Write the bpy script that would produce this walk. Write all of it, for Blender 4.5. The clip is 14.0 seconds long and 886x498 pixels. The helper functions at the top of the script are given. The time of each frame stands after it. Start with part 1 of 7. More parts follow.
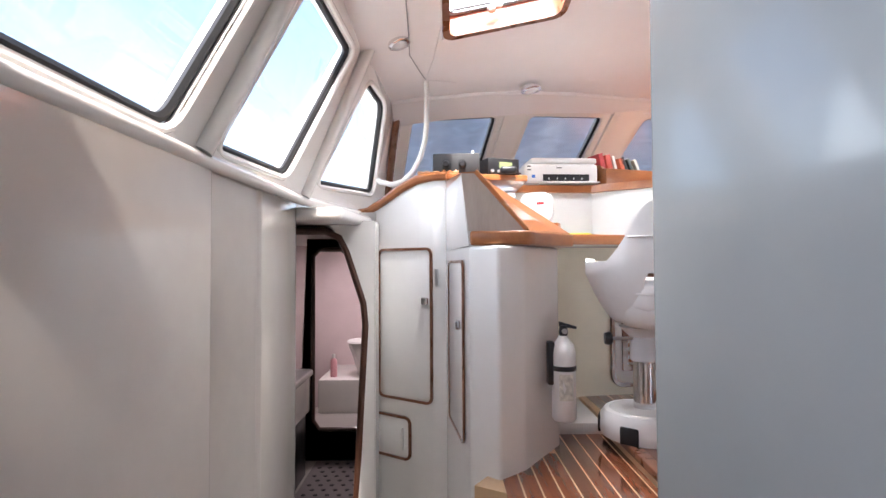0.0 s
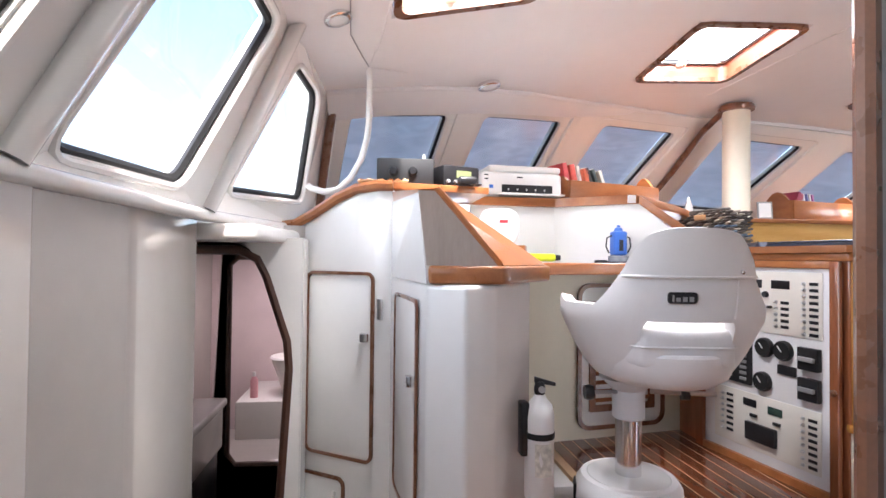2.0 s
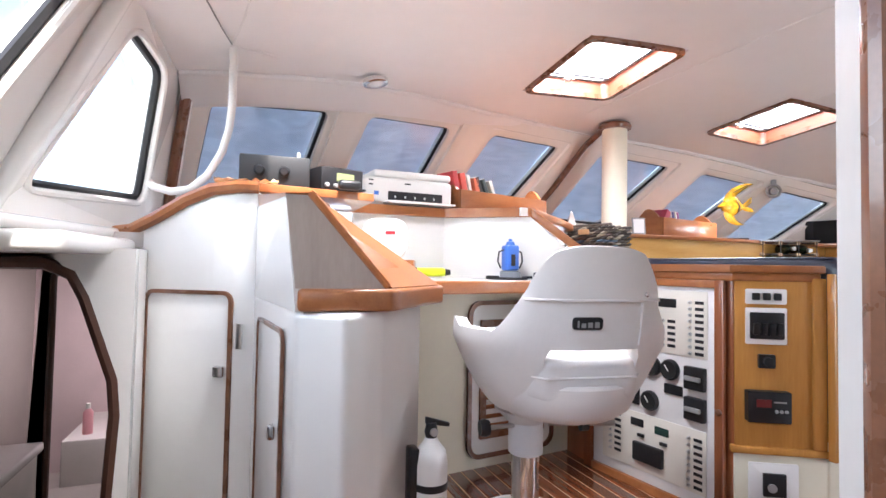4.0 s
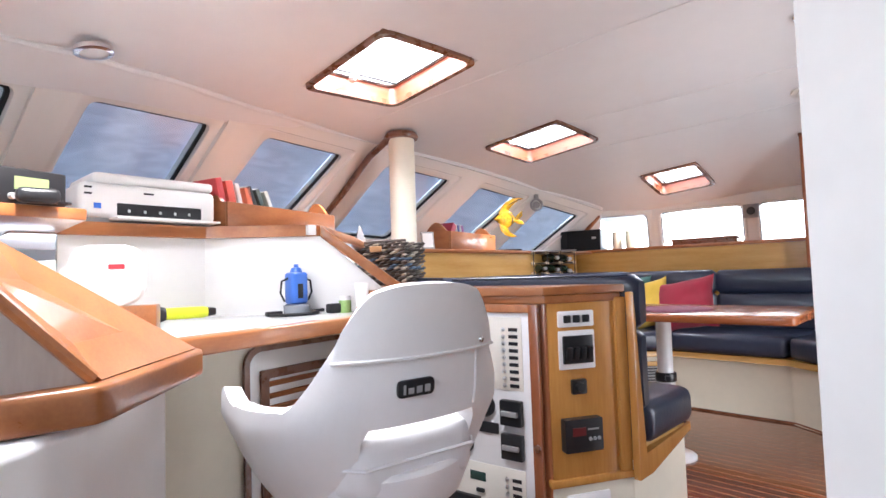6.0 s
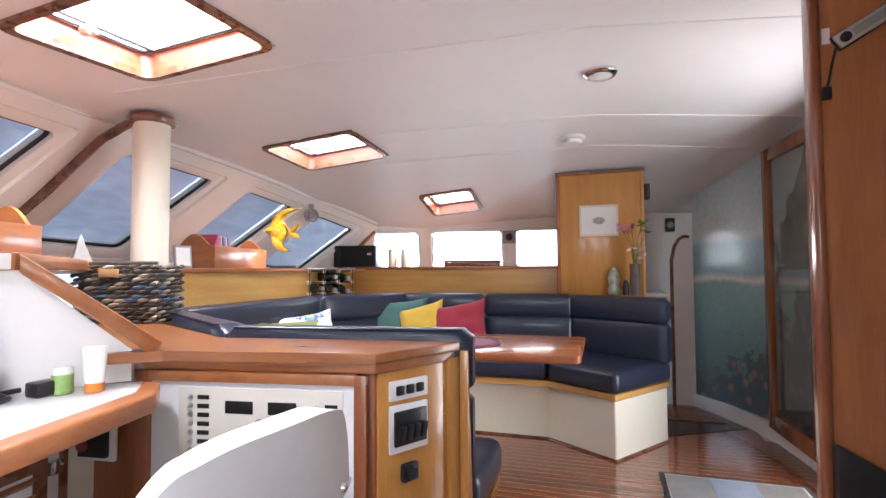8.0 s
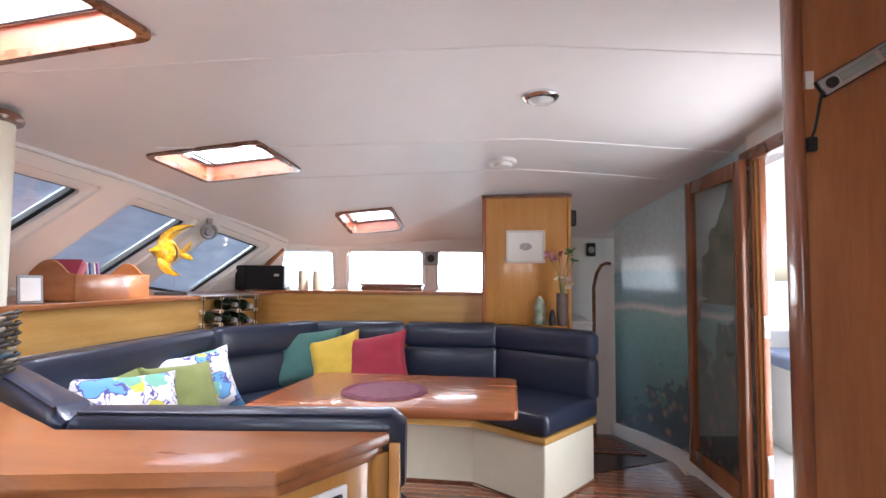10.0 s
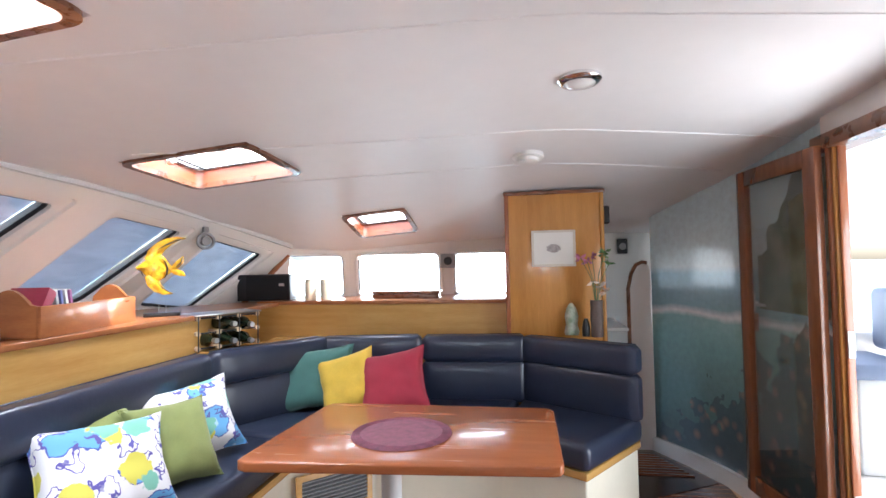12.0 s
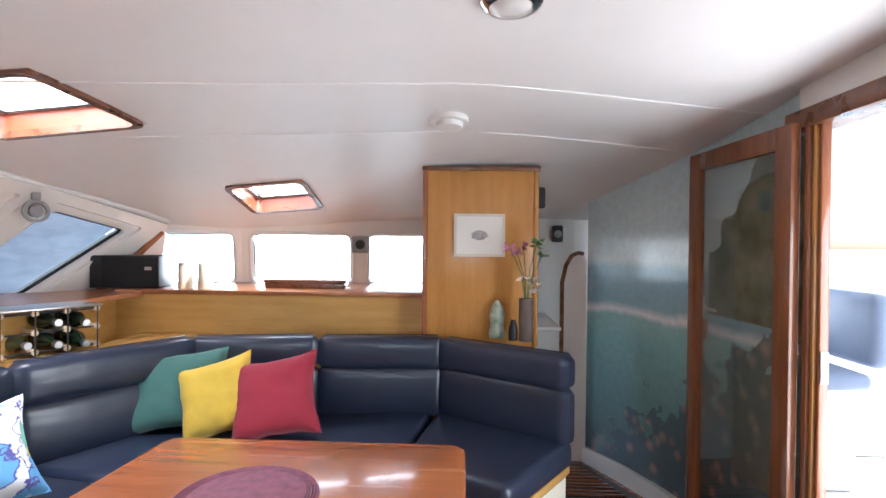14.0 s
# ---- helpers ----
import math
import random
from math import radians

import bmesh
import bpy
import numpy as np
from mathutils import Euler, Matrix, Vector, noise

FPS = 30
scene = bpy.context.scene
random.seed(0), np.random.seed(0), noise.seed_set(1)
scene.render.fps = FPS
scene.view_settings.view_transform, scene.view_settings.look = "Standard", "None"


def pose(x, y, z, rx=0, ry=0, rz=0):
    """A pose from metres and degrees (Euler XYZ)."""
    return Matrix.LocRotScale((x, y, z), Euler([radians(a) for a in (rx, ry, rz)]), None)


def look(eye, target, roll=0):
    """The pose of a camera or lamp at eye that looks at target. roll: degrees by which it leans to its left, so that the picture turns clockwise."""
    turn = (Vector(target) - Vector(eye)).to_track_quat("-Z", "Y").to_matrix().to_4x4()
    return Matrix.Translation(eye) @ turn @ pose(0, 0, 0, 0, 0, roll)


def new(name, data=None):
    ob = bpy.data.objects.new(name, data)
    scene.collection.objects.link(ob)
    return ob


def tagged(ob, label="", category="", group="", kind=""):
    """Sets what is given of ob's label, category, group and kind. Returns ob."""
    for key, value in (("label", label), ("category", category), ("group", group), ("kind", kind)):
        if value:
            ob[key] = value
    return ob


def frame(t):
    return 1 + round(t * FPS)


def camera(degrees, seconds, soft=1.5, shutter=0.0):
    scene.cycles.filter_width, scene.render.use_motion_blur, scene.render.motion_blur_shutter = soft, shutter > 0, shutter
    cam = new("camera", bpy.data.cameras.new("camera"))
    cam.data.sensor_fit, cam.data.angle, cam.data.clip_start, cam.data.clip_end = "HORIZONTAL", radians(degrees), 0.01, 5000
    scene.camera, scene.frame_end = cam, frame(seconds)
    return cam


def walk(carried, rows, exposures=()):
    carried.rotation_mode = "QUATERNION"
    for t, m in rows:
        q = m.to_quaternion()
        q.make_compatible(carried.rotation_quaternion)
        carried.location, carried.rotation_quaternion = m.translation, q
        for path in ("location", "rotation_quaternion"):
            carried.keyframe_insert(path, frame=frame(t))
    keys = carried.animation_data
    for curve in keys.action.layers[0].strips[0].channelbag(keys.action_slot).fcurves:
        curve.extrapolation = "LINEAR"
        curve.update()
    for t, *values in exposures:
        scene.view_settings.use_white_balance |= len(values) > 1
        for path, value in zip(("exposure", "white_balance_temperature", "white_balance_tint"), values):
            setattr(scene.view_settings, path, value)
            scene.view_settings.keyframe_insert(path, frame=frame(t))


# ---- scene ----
cam = camera(81.3, 14.0)
PATH = [
    (0, (-0.005, -0.003, 0.73), (0.001, 1.996, 0.789), -0.3),
    (0.5, (-0.019, 0.147, 0.762), (0.038, 2.146, 0.779), 0.2),
    (1, (-0.03, 0.264, 0.79), (0.083, 2.26, 0.777), 1.0),
    (1.5, (-0.05, 0.37, 0.828), (0.125, 2.362, 0.828), 1.2),
    (2, (-0.054, 0.42, 0.868), (0.213, 2.402, 0.904), 0.6),
    (2.2, (-0.048, 0.44, 0.886), (0.253, 2.417, 0.93), 0.3),
    (4.3, (0.005, 0.695, 0.908), (0.822, 2.518, 0.988), 0.7),
    (4.5, (0.015, 0.717, 0.918), (0.915, 2.5, 1.006), 0.3),
    (5, (0.05, 0.794, 0.936), (1.137, 2.469, 1.039), -0.5),
    (5.5, (0.099, 0.906, 0.948), (1.355, 2.459, 1.052), -1.6),
    (6, (0.142, 1.015, 0.975), (1.557, 2.424, 1.074), -1.9),
    (6.5, (0.191, 1.122, 1.009), (1.761, 2.358, 1.103), -1.1),
    (7, (0.236, 1.209, 1.067), (1.937, 2.257, 1.161), -0.2),
    (7.5, (0.292, 1.306, 1.102), (2.108, 2.139, 1.191), -0.3),
    (8, (0.332, 1.388, 1.129), (2.237, 1.99, 1.21), -0.3),
    (8.5, (0.372, 1.43, 1.16), (2.323, 1.861, 1.251), 0.4),
    (8.7, (0.391, 1.438, 1.174), (2.35, 1.829, 1.275), 0.7),
    (10.8, (0.761, 1.542, 1.323), (2.74, 1.805, 1.431), 0.2),
    (11, (0.791, 1.545, 1.338), (2.767, 1.836, 1.447), 0.2),
    (11.5, (0.865, 1.574, 1.386), (2.834, 1.912, 1.474), -0.4),
    (12, (0.964, 1.596, 1.394), (2.935, 1.925, 1.462), -1.1),
    (12.5, (1.054, 1.606, 1.403), (3.036, 1.871, 1.454), -0.7),
    (13, (1.175, 1.594, 1.406), (3.167, 1.764, 1.439), -0.3),
    (13.5, (1.367, 1.548, 1.422), (3.364, 1.663, 1.426), -0.2),
    (14, (1.558, 1.508, 1.447), (3.556, 1.599, 1.429), 0.6),
]
walk(cam, [(t, look(eye, target, roll)) for t, eye, target, roll in PATH], exposures=[(0, 2.17, 6450, 16), (2, 2.20, 6350, 16), (4, 2.30, 6250, 15), (5.5, 2.31, 6200, 15), (7, 2.22, 6220, 16), (8.5, 2.19, 6300, 17), (11, 2.24, 6150, 13), (14, 2.46, 6000, 10)])

# ---- world, sun, large lights ----
world = bpy.data.worlds.new("world")
scene.world = world
world.use_nodes = True
wn = world.node_tree
sky = wn.nodes.new("ShaderNodeTexSky")
sky.sky_type, sky.sun_disc = "NISHITA", False
sky.sun_elevation, sky.sun_rotation = radians(52), radians(182)
sky.air_density, sky.dust_density = 1.0, 3.0
wn.links.new(sky.outputs[0], wn.nodes["Background"].inputs[0])
wn.nodes["Background"].inputs[1].default_value = 0.15

sun = new("sun", bpy.data.lights.new("sun", "SUN"))
sun.data.energy, sun.data.angle, sun.data.color = 2.7, radians(1.5), (1, 0.94, 0.86)
sun.matrix_basis = look((0, 0, 10), (0.25, 7.2, 0.4))


def area(name, eye, target, sx, sy, watts, color=(1, 1, 1)):
    lamp = new(name, bpy.data.lights.new(name, "AREA"))
    lamp.data.shape, lamp.data.size, lamp.data.size_y = "RECTANGLE", sx, sy
    lamp.data.energy, lamp.data.color = watts, color
    lamp.matrix_basis = look(eye, target)
    return lamp


# daylight in the openings
HATCHES = [(0.0, 0.56, 1.78, 2.34), (1.40, 1.97, 2.56, 3.18), (3.02, 3.59, 2.80, 3.43), (4.50, 4.97, 2.46, 2.93)]
for (hx0, hx1, hy0, hy1), watts in zip(HATCHES, (16, 10, 6, 5)):
    area("hatch_daylight", ((hx0 + hx1) / 2, (hy0 + hy1) / 2, 2.25), ((hx0 + hx1) / 2, (hy0 + hy1) / 2 + 0.001, 0), 0.5, 0.5, watts, (0.93, 0.97, 1.0))
area("door_daylight", (2.76, -0.02, 0.95), (3.3, 2.0, 0.80), 0.7, 1.5, 5, (0.93, 0.97, 1.0))
area("port_daylight", (-1.25, 1.6, 1.45), (1.5, 1.8, 1.75), 2.6, 0.6, 9.5, (0.9, 0.97, 1.0))
area("starboard_daylight", (6.1, 2.6, 1.30), (3.0, 2.5, 1.2), 2.6, 0.75, 9, (0.93, 0.97, 1.0))

# ---- helpers ----
INV = {}


def thing(name, label, category, base=(0, 0, 0), group="", kind=""):
    ob = new(name)
    ob.empty_display_size = 0.05
    ob.location = base
    INV[ob.name] = Matrix.Translation(base).inverted()
    return tagged(ob, label, category, group, kind)


def link(name, bm, mat, smooth=False):
    bmesh.ops.recalc_face_normals(bm, faces=bm.faces)
    me = bpy.data.meshes.new(name)
    bm.to_mesh(me)
    bm.free()
    for m in (mat if isinstance(mat, (list, tuple)) else [mat]):
        me.materials.append(m)
    if smooth:
        me.polygons.foreach_set("use_smooth", [True] * len(me.polygons))
        me.set_sharp_from_angle(angle=radians(40))
    return new(name, me)


def part(name, bm, mat, parent=None, label="", smooth=True):
    ob = link(name, bm, mat, smooth)
    if parent is not None:
        ob.parent = parent
        ob.matrix_parent_inverse = INV.get(parent.name, Matrix())
    if label:
        ob["label"] = label
    return ob


def structure(name, bm, mat, label="", category="", smooth=True):
    return tagged(link(name, bm, mat, smooth), label, category, "", "structure")


def bevel(bm, w, seg=2):
    if w > 0:
        bmesh.ops.bevel(bm, geom=list(bm.edges), offset=w, segments=seg, affect="EDGES", profile=0.5, clamp_overlap=True)
    return bm


def add(bm, verts, faces):
    vs = [bm.verts.new(v) for v in verts]
    for f in faces:
        bm.faces.new([vs[k] for k in f])
    return vs


def box(x0, x1, y0, y1, z0, z1, r=0.0, seg=2, bm=None, m=None):
    one = bmesh.new()
    add(one, [(x, y, z) for z in (z0, z1) for x, y in ((x0, y0), (x1, y0), (x1, y1), (x0, y1))],
        [(3, 2, 1, 0), (4, 5, 6, 7), (0, 1, 5, 4), (1, 2, 6, 5), (2, 3, 7, 6), (3, 0, 4, 7)])
    bevel(one, r, seg)
    if m is not None:
        bmesh.ops.transform(one, matrix=m, verts=one.verts)
    return merge(bm, one)


def merge(bm, one):
    if bm is None:
        return one
    me = bpy.data.meshes.new("tmp")
    one.to_mesh(me)
    one.free()
    bm.from_mesh(me)
    bpy.data.meshes.remove(me)
    return bm


def prism(poly, z0, z1, r=0.0, seg=2, bm=None, m=None):
    """A polygon in plan, upright from z0 to z1."""
    one = bmesh.new()
    n = len(poly)
    add(one, [(x, y, z0) for x, y in poly] + [(x, y, z1) for x, y in poly],
        [tuple(range(n))[::-1], tuple(range(n, 2 * n))] + [(i, (i + 1) % n, n + (i + 1) % n, n + i) for i in range(n)])
    bevel(one, r, seg)
    if m is not None:
        bmesh.ops.transform(one, matrix=m, verts=one.verts)
    return merge(bm, one)


def extrude(pts, way, r=0.0, seg=2, bm=None, m=None):
    """A flat polygon in space, made thick along way."""
    one = bmesh.new()
    n = len(pts)
    way = Vector(way)
    add(one, [Vector(p) for p in pts] + [Vector(p) + way for p in pts],
        [tuple(range(n))[::-1], tuple(range(n, 2 * n))] + [(i, (i + 1) % n, n + (i + 1) % n, n + i) for i in range(n)])
    bevel(one, r, seg)
    if m is not None:
        bmesh.ops.transform(one, matrix=m, verts=one.verts)
    return merge(bm, one)


def tube(pts, r, seg=10, closed=False, bm=None, flat=None):
    """A pipe along points; r is one radius or one for each point."""
    one = bmesh.new()
    pts = [Vector(p) for p in pts]
    n = len(pts)
    rings, side = [], None
    for i, p in enumerate(pts):
        a = pts[i - 1] if (i or closed) else p
        b = pts[(i + 1) % n] if (i < n - 1 or closed) else p
        d = (b - a).normalized()
        if side is None:
            side = d.orthogonal().normalized()
        side = (side - d * side.dot(d)).normalized()
        up = d.cross(side)
        rad = r[i] if isinstance(r, (list, tuple)) else r
        rings.append([one.verts.new(p + rad * (math.cos(2 * math.pi * k / seg) * side + math.sin(2 * math.pi * k / seg) * up)) for k in range(seg)])
    for i in range(n if closed else n - 1):
        A, B = rings[i], rings[(i + 1) % n]
        for k in range(seg):
            one.faces.new((A[k], A[(k + 1) % seg], B[(k + 1) % seg], B[k]))
    if not closed:
        one.faces.new(rings[0][::-1])
        one.faces.new(rings[-1])
    return merge(bm, one)


def lathe(profile, seg=24, m=None, bm=None):
    """A profile of (radius, height) turned round the z axis."""
    one = bmesh.new()
    rings = []
    for r, z in profile:
        rings.append([one.verts.new((max(r, 1e-4) * math.cos(2 * math.pi * k / seg), max(r, 1e-4) * math.sin(2 * math.pi * k / seg), z)) for k in range(seg)])
    for A, B in zip(rings, rings[1:]):
        for k in range(seg):
            one.faces.new((A[k], A[(k + 1) % seg], B[(k + 1) % seg], B[k]))
    one.faces.new(rings[0][::-1])
    one.faces.new(rings[-1])
    if m is not None:
        bmesh.ops.transform(one, matrix=m, verts=one.verts)
    return merge(bm, one)


def rounded(w, h, r, n=5):
    """A rounded rectangle round the origin, w by h."""
    out = []
    for cx, cy, a0 in ((w / 2 - r, h / 2 - r, 0), (-w / 2 + r, h / 2 - r, 90), (-w / 2 + r, -h / 2 + r, 180), (w / 2 - r, -h / 2 + r, 270)):
        for k in range(n + 1):
            a = radians(a0 + 90 * k / n)
            out.append((cx + r * math.cos(a), cy + r * math.sin(a)))
    return out


def ring(outer, inner, z0, z1, m=None, bm=None):
    """A flat frame between two outlines of as many points, from z0 to z1."""
    one = bmesh.new()
    n = len(outer)
    add(one, [(x, y, z) for z in (z0, z1) for o in (outer, inner) for x, y in o], [])
    one.verts.ensure_lookup_table()
    v = one.verts
    for i in range(n):
        j = (i + 1) % n
        for q in ((i, j, n + j, n + i), (2 * n + i, 3 * n + i, 3 * n + j, 2 * n + j), (i, 2 * n + i, 2 * n + j, j), (n + i, n + j, 3 * n + j, 3 * n + i)):
            one.faces.new([v[k] for k in q])
    if m is not None:
        bmesh.ops.transform(one, matrix=m, verts=one.verts)
    return merge(bm, one)


def facing(origin, right, up):
    """A pose whose x runs along right and y along up, z towards the viewer."""
    r = Vector(right).normalized()
    u = Vector(up)
    u = (u - r * u.dot(r)).normalized()
    n = r.cross(u)
    m = Matrix((r, u, n)).transposed().to_4x4()
    m.translation = Vector(origin)
    return m


# ---- materials ----
def material(name, color, rough=0.5, metal=0.0, vary=0.06, scale=6.0, bump=0.0, bump_scale=80.0, coat=0.0, grain=None, second=None, sheen=0.0, transmission=0.0, ior=1.45):
    """A plain surface with two scales of variation. grain: stretch of the pattern along x, y, z; second: the other colour of the grain."""
    mat = bpy.data.materials.new(name)
    mat.use_nodes = True
    nt = mat.node_tree
    bsdf = nt.nodes["Principled BSDF"]
    co = nt.nodes.new("ShaderNodeTexCoord")
    mp = nt.nodes.new("ShaderNodeMapping")
    mp.inputs["Scale"].default_value = grain or (1, 1, 1)
    nt.links.new(co.outputs["Object"], mp.inputs[0])
    big = nt.nodes.new("ShaderNodeTexNoise")
    big.inputs["Scale"].default_value, big.inputs["Detail"].default_value = scale, 6
    nt.links.new(mp.outputs[0], big.inputs["Vector"])
    fine = nt.nodes.new("ShaderNodeTexNoise")
    fine.inputs["Scale"].default_value, fine.inputs["Detail"].default_value = scale * 9, 3
    nt.links.new(mp.outputs[0], fine.inputs["Vector"])
    mixf = nt.nodes.new("ShaderNodeMath")
    mixf.operation = "MULTIPLY_ADD"
    mixf.inputs[1].default_value = 0.35
    nt.links.new(fine.outputs[0], mixf.inputs[0])
    nt.links.new(big.outputs[0], mixf.inputs[2])
    ramp = nt.nodes.new("ShaderNodeValToRGB")
    c = Vector(color)
    d = Vector(second) if second else c * (1 - 2.2 * vary)
    e = ramp.color_ramp.elements
    e[0].position, e[1].position = (0.45, 0.92) if second else (0.3, 1.0)
    e[0].color, e[1].color = (*(d if second else d), 1), (*(c if second else c * (1 + vary)), 1)
    nt.links.new(mixf.outputs[0], ramp.inputs[0])
    info = nt.nodes.new("ShaderNodeObjectInfo")
    hsv = nt.nodes.new("ShaderNodeHueSaturation")
    mr = nt.nodes.new("ShaderNodeMapRange")
    mr.inputs[3].default_value, mr.inputs[4].default_value = 1 - vary * 1.2, 1 + vary * 1.2
    nt.links.new(info.outputs["Random"], mr.inputs[0])
    nt.links.new(mr.outputs[0], hsv.inputs["Value"])
    nt.links.new(ramp.outputs[0], hsv.inputs["Color"])
    nt.links.new(hsv.outputs[0], bsdf.inputs["Base Color"])
    rr = nt.nodes.new("ShaderNodeMapRange")
    rr.inputs[3].default_value, rr.inputs[4].default_value = max(0.02, rough * 0.8), min(1, rough * 1.2)
    nt.links.new(big.outputs[0], rr.inputs[0])
    nt.links.new(rr.outputs[0], bsdf.inputs["Roughness"])
    bsdf.inputs["Metallic"].default_value = metal
    bsdf.inputs["Coat Weight"].default_value = coat
    bsdf.inputs["Coat Roughness"].default_value = 0.08
    bsdf.inputs["Sheen Weight"].default_value = sheen
    bsdf.inputs["Transmission Weight"].default_value = transmission
    bsdf.inputs["IOR"].default_value = ior
    if bump:
        tex = nt.nodes.new("ShaderNodeTexNoise")
        tex.inputs["Scale"].default_value, tex.inputs["Detail"].default_value = bump_scale, 4
        nt.links.new(mp.outputs[0], tex.inputs["Vector"])
        bp = nt.nodes.new("ShaderNodeBump")
        bp.inputs["Strength"].default_value, bp.inputs["Distance"].default_value = bump, 0.002
        nt.links.new(tex.outputs[0], bp.inputs["Height"])
        nt.links.new(bp.outputs[0], bsdf.inputs["Normal"])
    return mat


def glow(name, color, strength):
    mat = bpy.data.materials.new(name)
    mat.use_nodes = True
    b = mat.node_tree.nodes["Principled BSDF"]
    b.inputs["Base Color"].default_value = (*color, 1)
    b.inputs["Emission Color"].default_value = (*color, 1)
    b.inputs["Emission Strength"].default_value = strength
    return mat


def clear(name, tint=(1, 1, 1), rough=0.02, gloss=0.03):
    """A thin pane: mostly see-through, with a real gloss."""
    mat = bpy.data.materials.new(name)
    mat.use_nodes = True
    nt = mat.node_tree
    nt.nodes.clear()
    out = nt.nodes.new("ShaderNodeOutputMaterial")
    tr = nt.nodes.new("ShaderNodeBsdfTransparent")
    tr.inputs[0].default_value = (*tint, 1)
    gl = nt.nodes.new("ShaderNodeBsdfGlossy")
    gl.inputs["Roughness"].default_value = rough
    fr = nt.nodes.new("ShaderNodeLayerWeight")
    fr.inputs[0].default_value = 0.12
    ml = nt.nodes.new("ShaderNodeMath")
    ml.operation = "MULTIPLY_ADD"
    ml.inputs[1].default_value, ml.inputs[2].default_value = 0.5, gloss
    nt.links.new(fr.outputs["Facing"], ml.inputs[0])
    mx = nt.nodes.new("ShaderNodeMixShader")
    nt.links.new(ml.outputs[0], mx.inputs[0])
    nt.links.new(tr.outputs[0], mx.inputs[1])
    nt.links.new(gl.outputs[0], mx.inputs[2])
    nt.links.new(mx.outputs[0], out.inputs[0])
    return mat


GEL = material("gelcoat", (0.80, 0.775, 0.73), 0.22, vary=0.03, scale=1.5, bump=0.05, bump_scale=7, coat=0.3)
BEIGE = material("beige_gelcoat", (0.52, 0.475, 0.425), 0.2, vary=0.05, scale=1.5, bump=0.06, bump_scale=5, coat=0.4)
# white paint with the shade by the stairwell put into its colour
SHADEW = material("shade_dimmed_white", (0.57, 0.56, 0.54), 0.4, vary=0.05, scale=3, bump=0.05, bump_scale=20)
GELW = material("gelcoat_white", (0.80, 0.79, 0.76), 0.25, vary=0.03, scale=2, bump=0.05, bump_scale=8, coat=0.3)
LINER = material("ceiling_liner", (0.80, 0.785, 0.775), 0.45, vary=0.03, scale=1.2, bump=0.12, bump_scale=220)
CREAM = material("cream_paint", (0.78, 0.74, 0.60), 0.35, vary=0.04, scale=3, bump=0.04, bump_scale=30)
TEAK = material("varnished_teak", (0.40, 0.15, 0.05), 0.3, vary=0.1, scale=3.5, grain=(6, 0.7, 6), second=(0.27, 0.09, 0.03), bump=0.05, bump_scale=60, coat=0.35)
TEAKX = material("varnished_teak_x", (0.40, 0.15, 0.05), 0.3, vary=0.1, scale=3.5, grain=(0.7, 6, 6), second=(0.27, 0.09, 0.03), bump=0.05, bump_scale=60, coat=0.35)
TEAKZ = material("varnished_teak_upright", (0.36, 0.12, 0.048), 0.22, vary=0.1, scale=3.5, grain=(6, 6, 0.6), second=(0.24, 0.075, 0.03), bump=0.05, bump_scale=60, coat=0.6)
TRIM = material("cherry_trim", (0.22, 0.09, 0.045), 0.28, vary=0.12, scale=6, grain=(3, 3, 3), second=(0.14, 0.056, 0.028), coat=0.5)
OAK = material("golden_veneer", (0.56, 0.27, 0.066), 0.25, vary=0.08, scale=3, grain=(5, 5, 0.6), second=(0.42, 0.185, 0.043), coat=0.5)
OAKY = material("golden_veneer_level", (0.62, 0.37, 0.12), 0.25, vary=0.08, scale=3, grain=(0.8, 0.8, 7), second=(0.50, 0.27, 0.075), coat=0.5)
PALE = material("pale_veneer", (0.50, 0.42, 0.36), 0.3, vary=0.06, scale=3, grain=(6, 6, 1.2), second=(0.40, 0.325, 0.27), coat=0.3)
HATCHW = material("hatch_mahogany", (0.38, 0.10, 0.045), 0.35, vary=0.1, scale=4, grain=(1, 1, 7), second=(0.28, 0.065, 0.028), coat=0.4)
NAVY = material("navy_leather", (0.022, 0.029, 0.055), 0.36, vary=0.12, scale=5, bump=0.35, bump_scale=60, coat=0.25)
WHITEV = material("white_vinyl", (0.80, 0.78, 0.76), 0.4, vary=0.03, scale=4, bump=0.08, bump_scale=150)
PLASTIC = material("white_plastic", (0.78, 0.77, 0.74), 0.35, vary=0.02, scale=4)
GREYP = material("grey_plastic", (0.30, 0.30, 0.30), 0.4, vary=0.05)
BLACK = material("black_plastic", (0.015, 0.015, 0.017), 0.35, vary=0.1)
RUBBER = material("black_rubber", (0.012, 0.012, 0.013), 0.6, vary=0.1)
CHROME = material("chrome", (0.75, 0.75, 0.76), 0.14, metal=1.0, vary=0.03)
STEEL = material("brushed_steel", (0.6, 0.6, 0.6), 0.3, metal=1.0, vary=0.04)
ALU = material("white_pole_paint", (0.72, 0.72, 0.72), 0.3, vary=0.04)
FLOORW = material("floor_teak", (0.27, 0.088, 0.038), 0.14, vary=0.16, scale=5, grain=(6, 0.6, 6), second=(0.14, 0.042, 0.020), coat=0.7)
HOLLY = material("floor_holly", (0.62, 0.42, 0.24), 0.3, vary=0.08)
DARKT = material("dark_varnished_teak", (0.27, 0.10, 0.045), 0.22, vary=0.1, scale=3.5, grain=(6, 6, 0.6), second=(0.17, 0.06, 0.026), coat=0.5)
GLASS = clear("window_glass", (0.96, 0.98, 0.98))
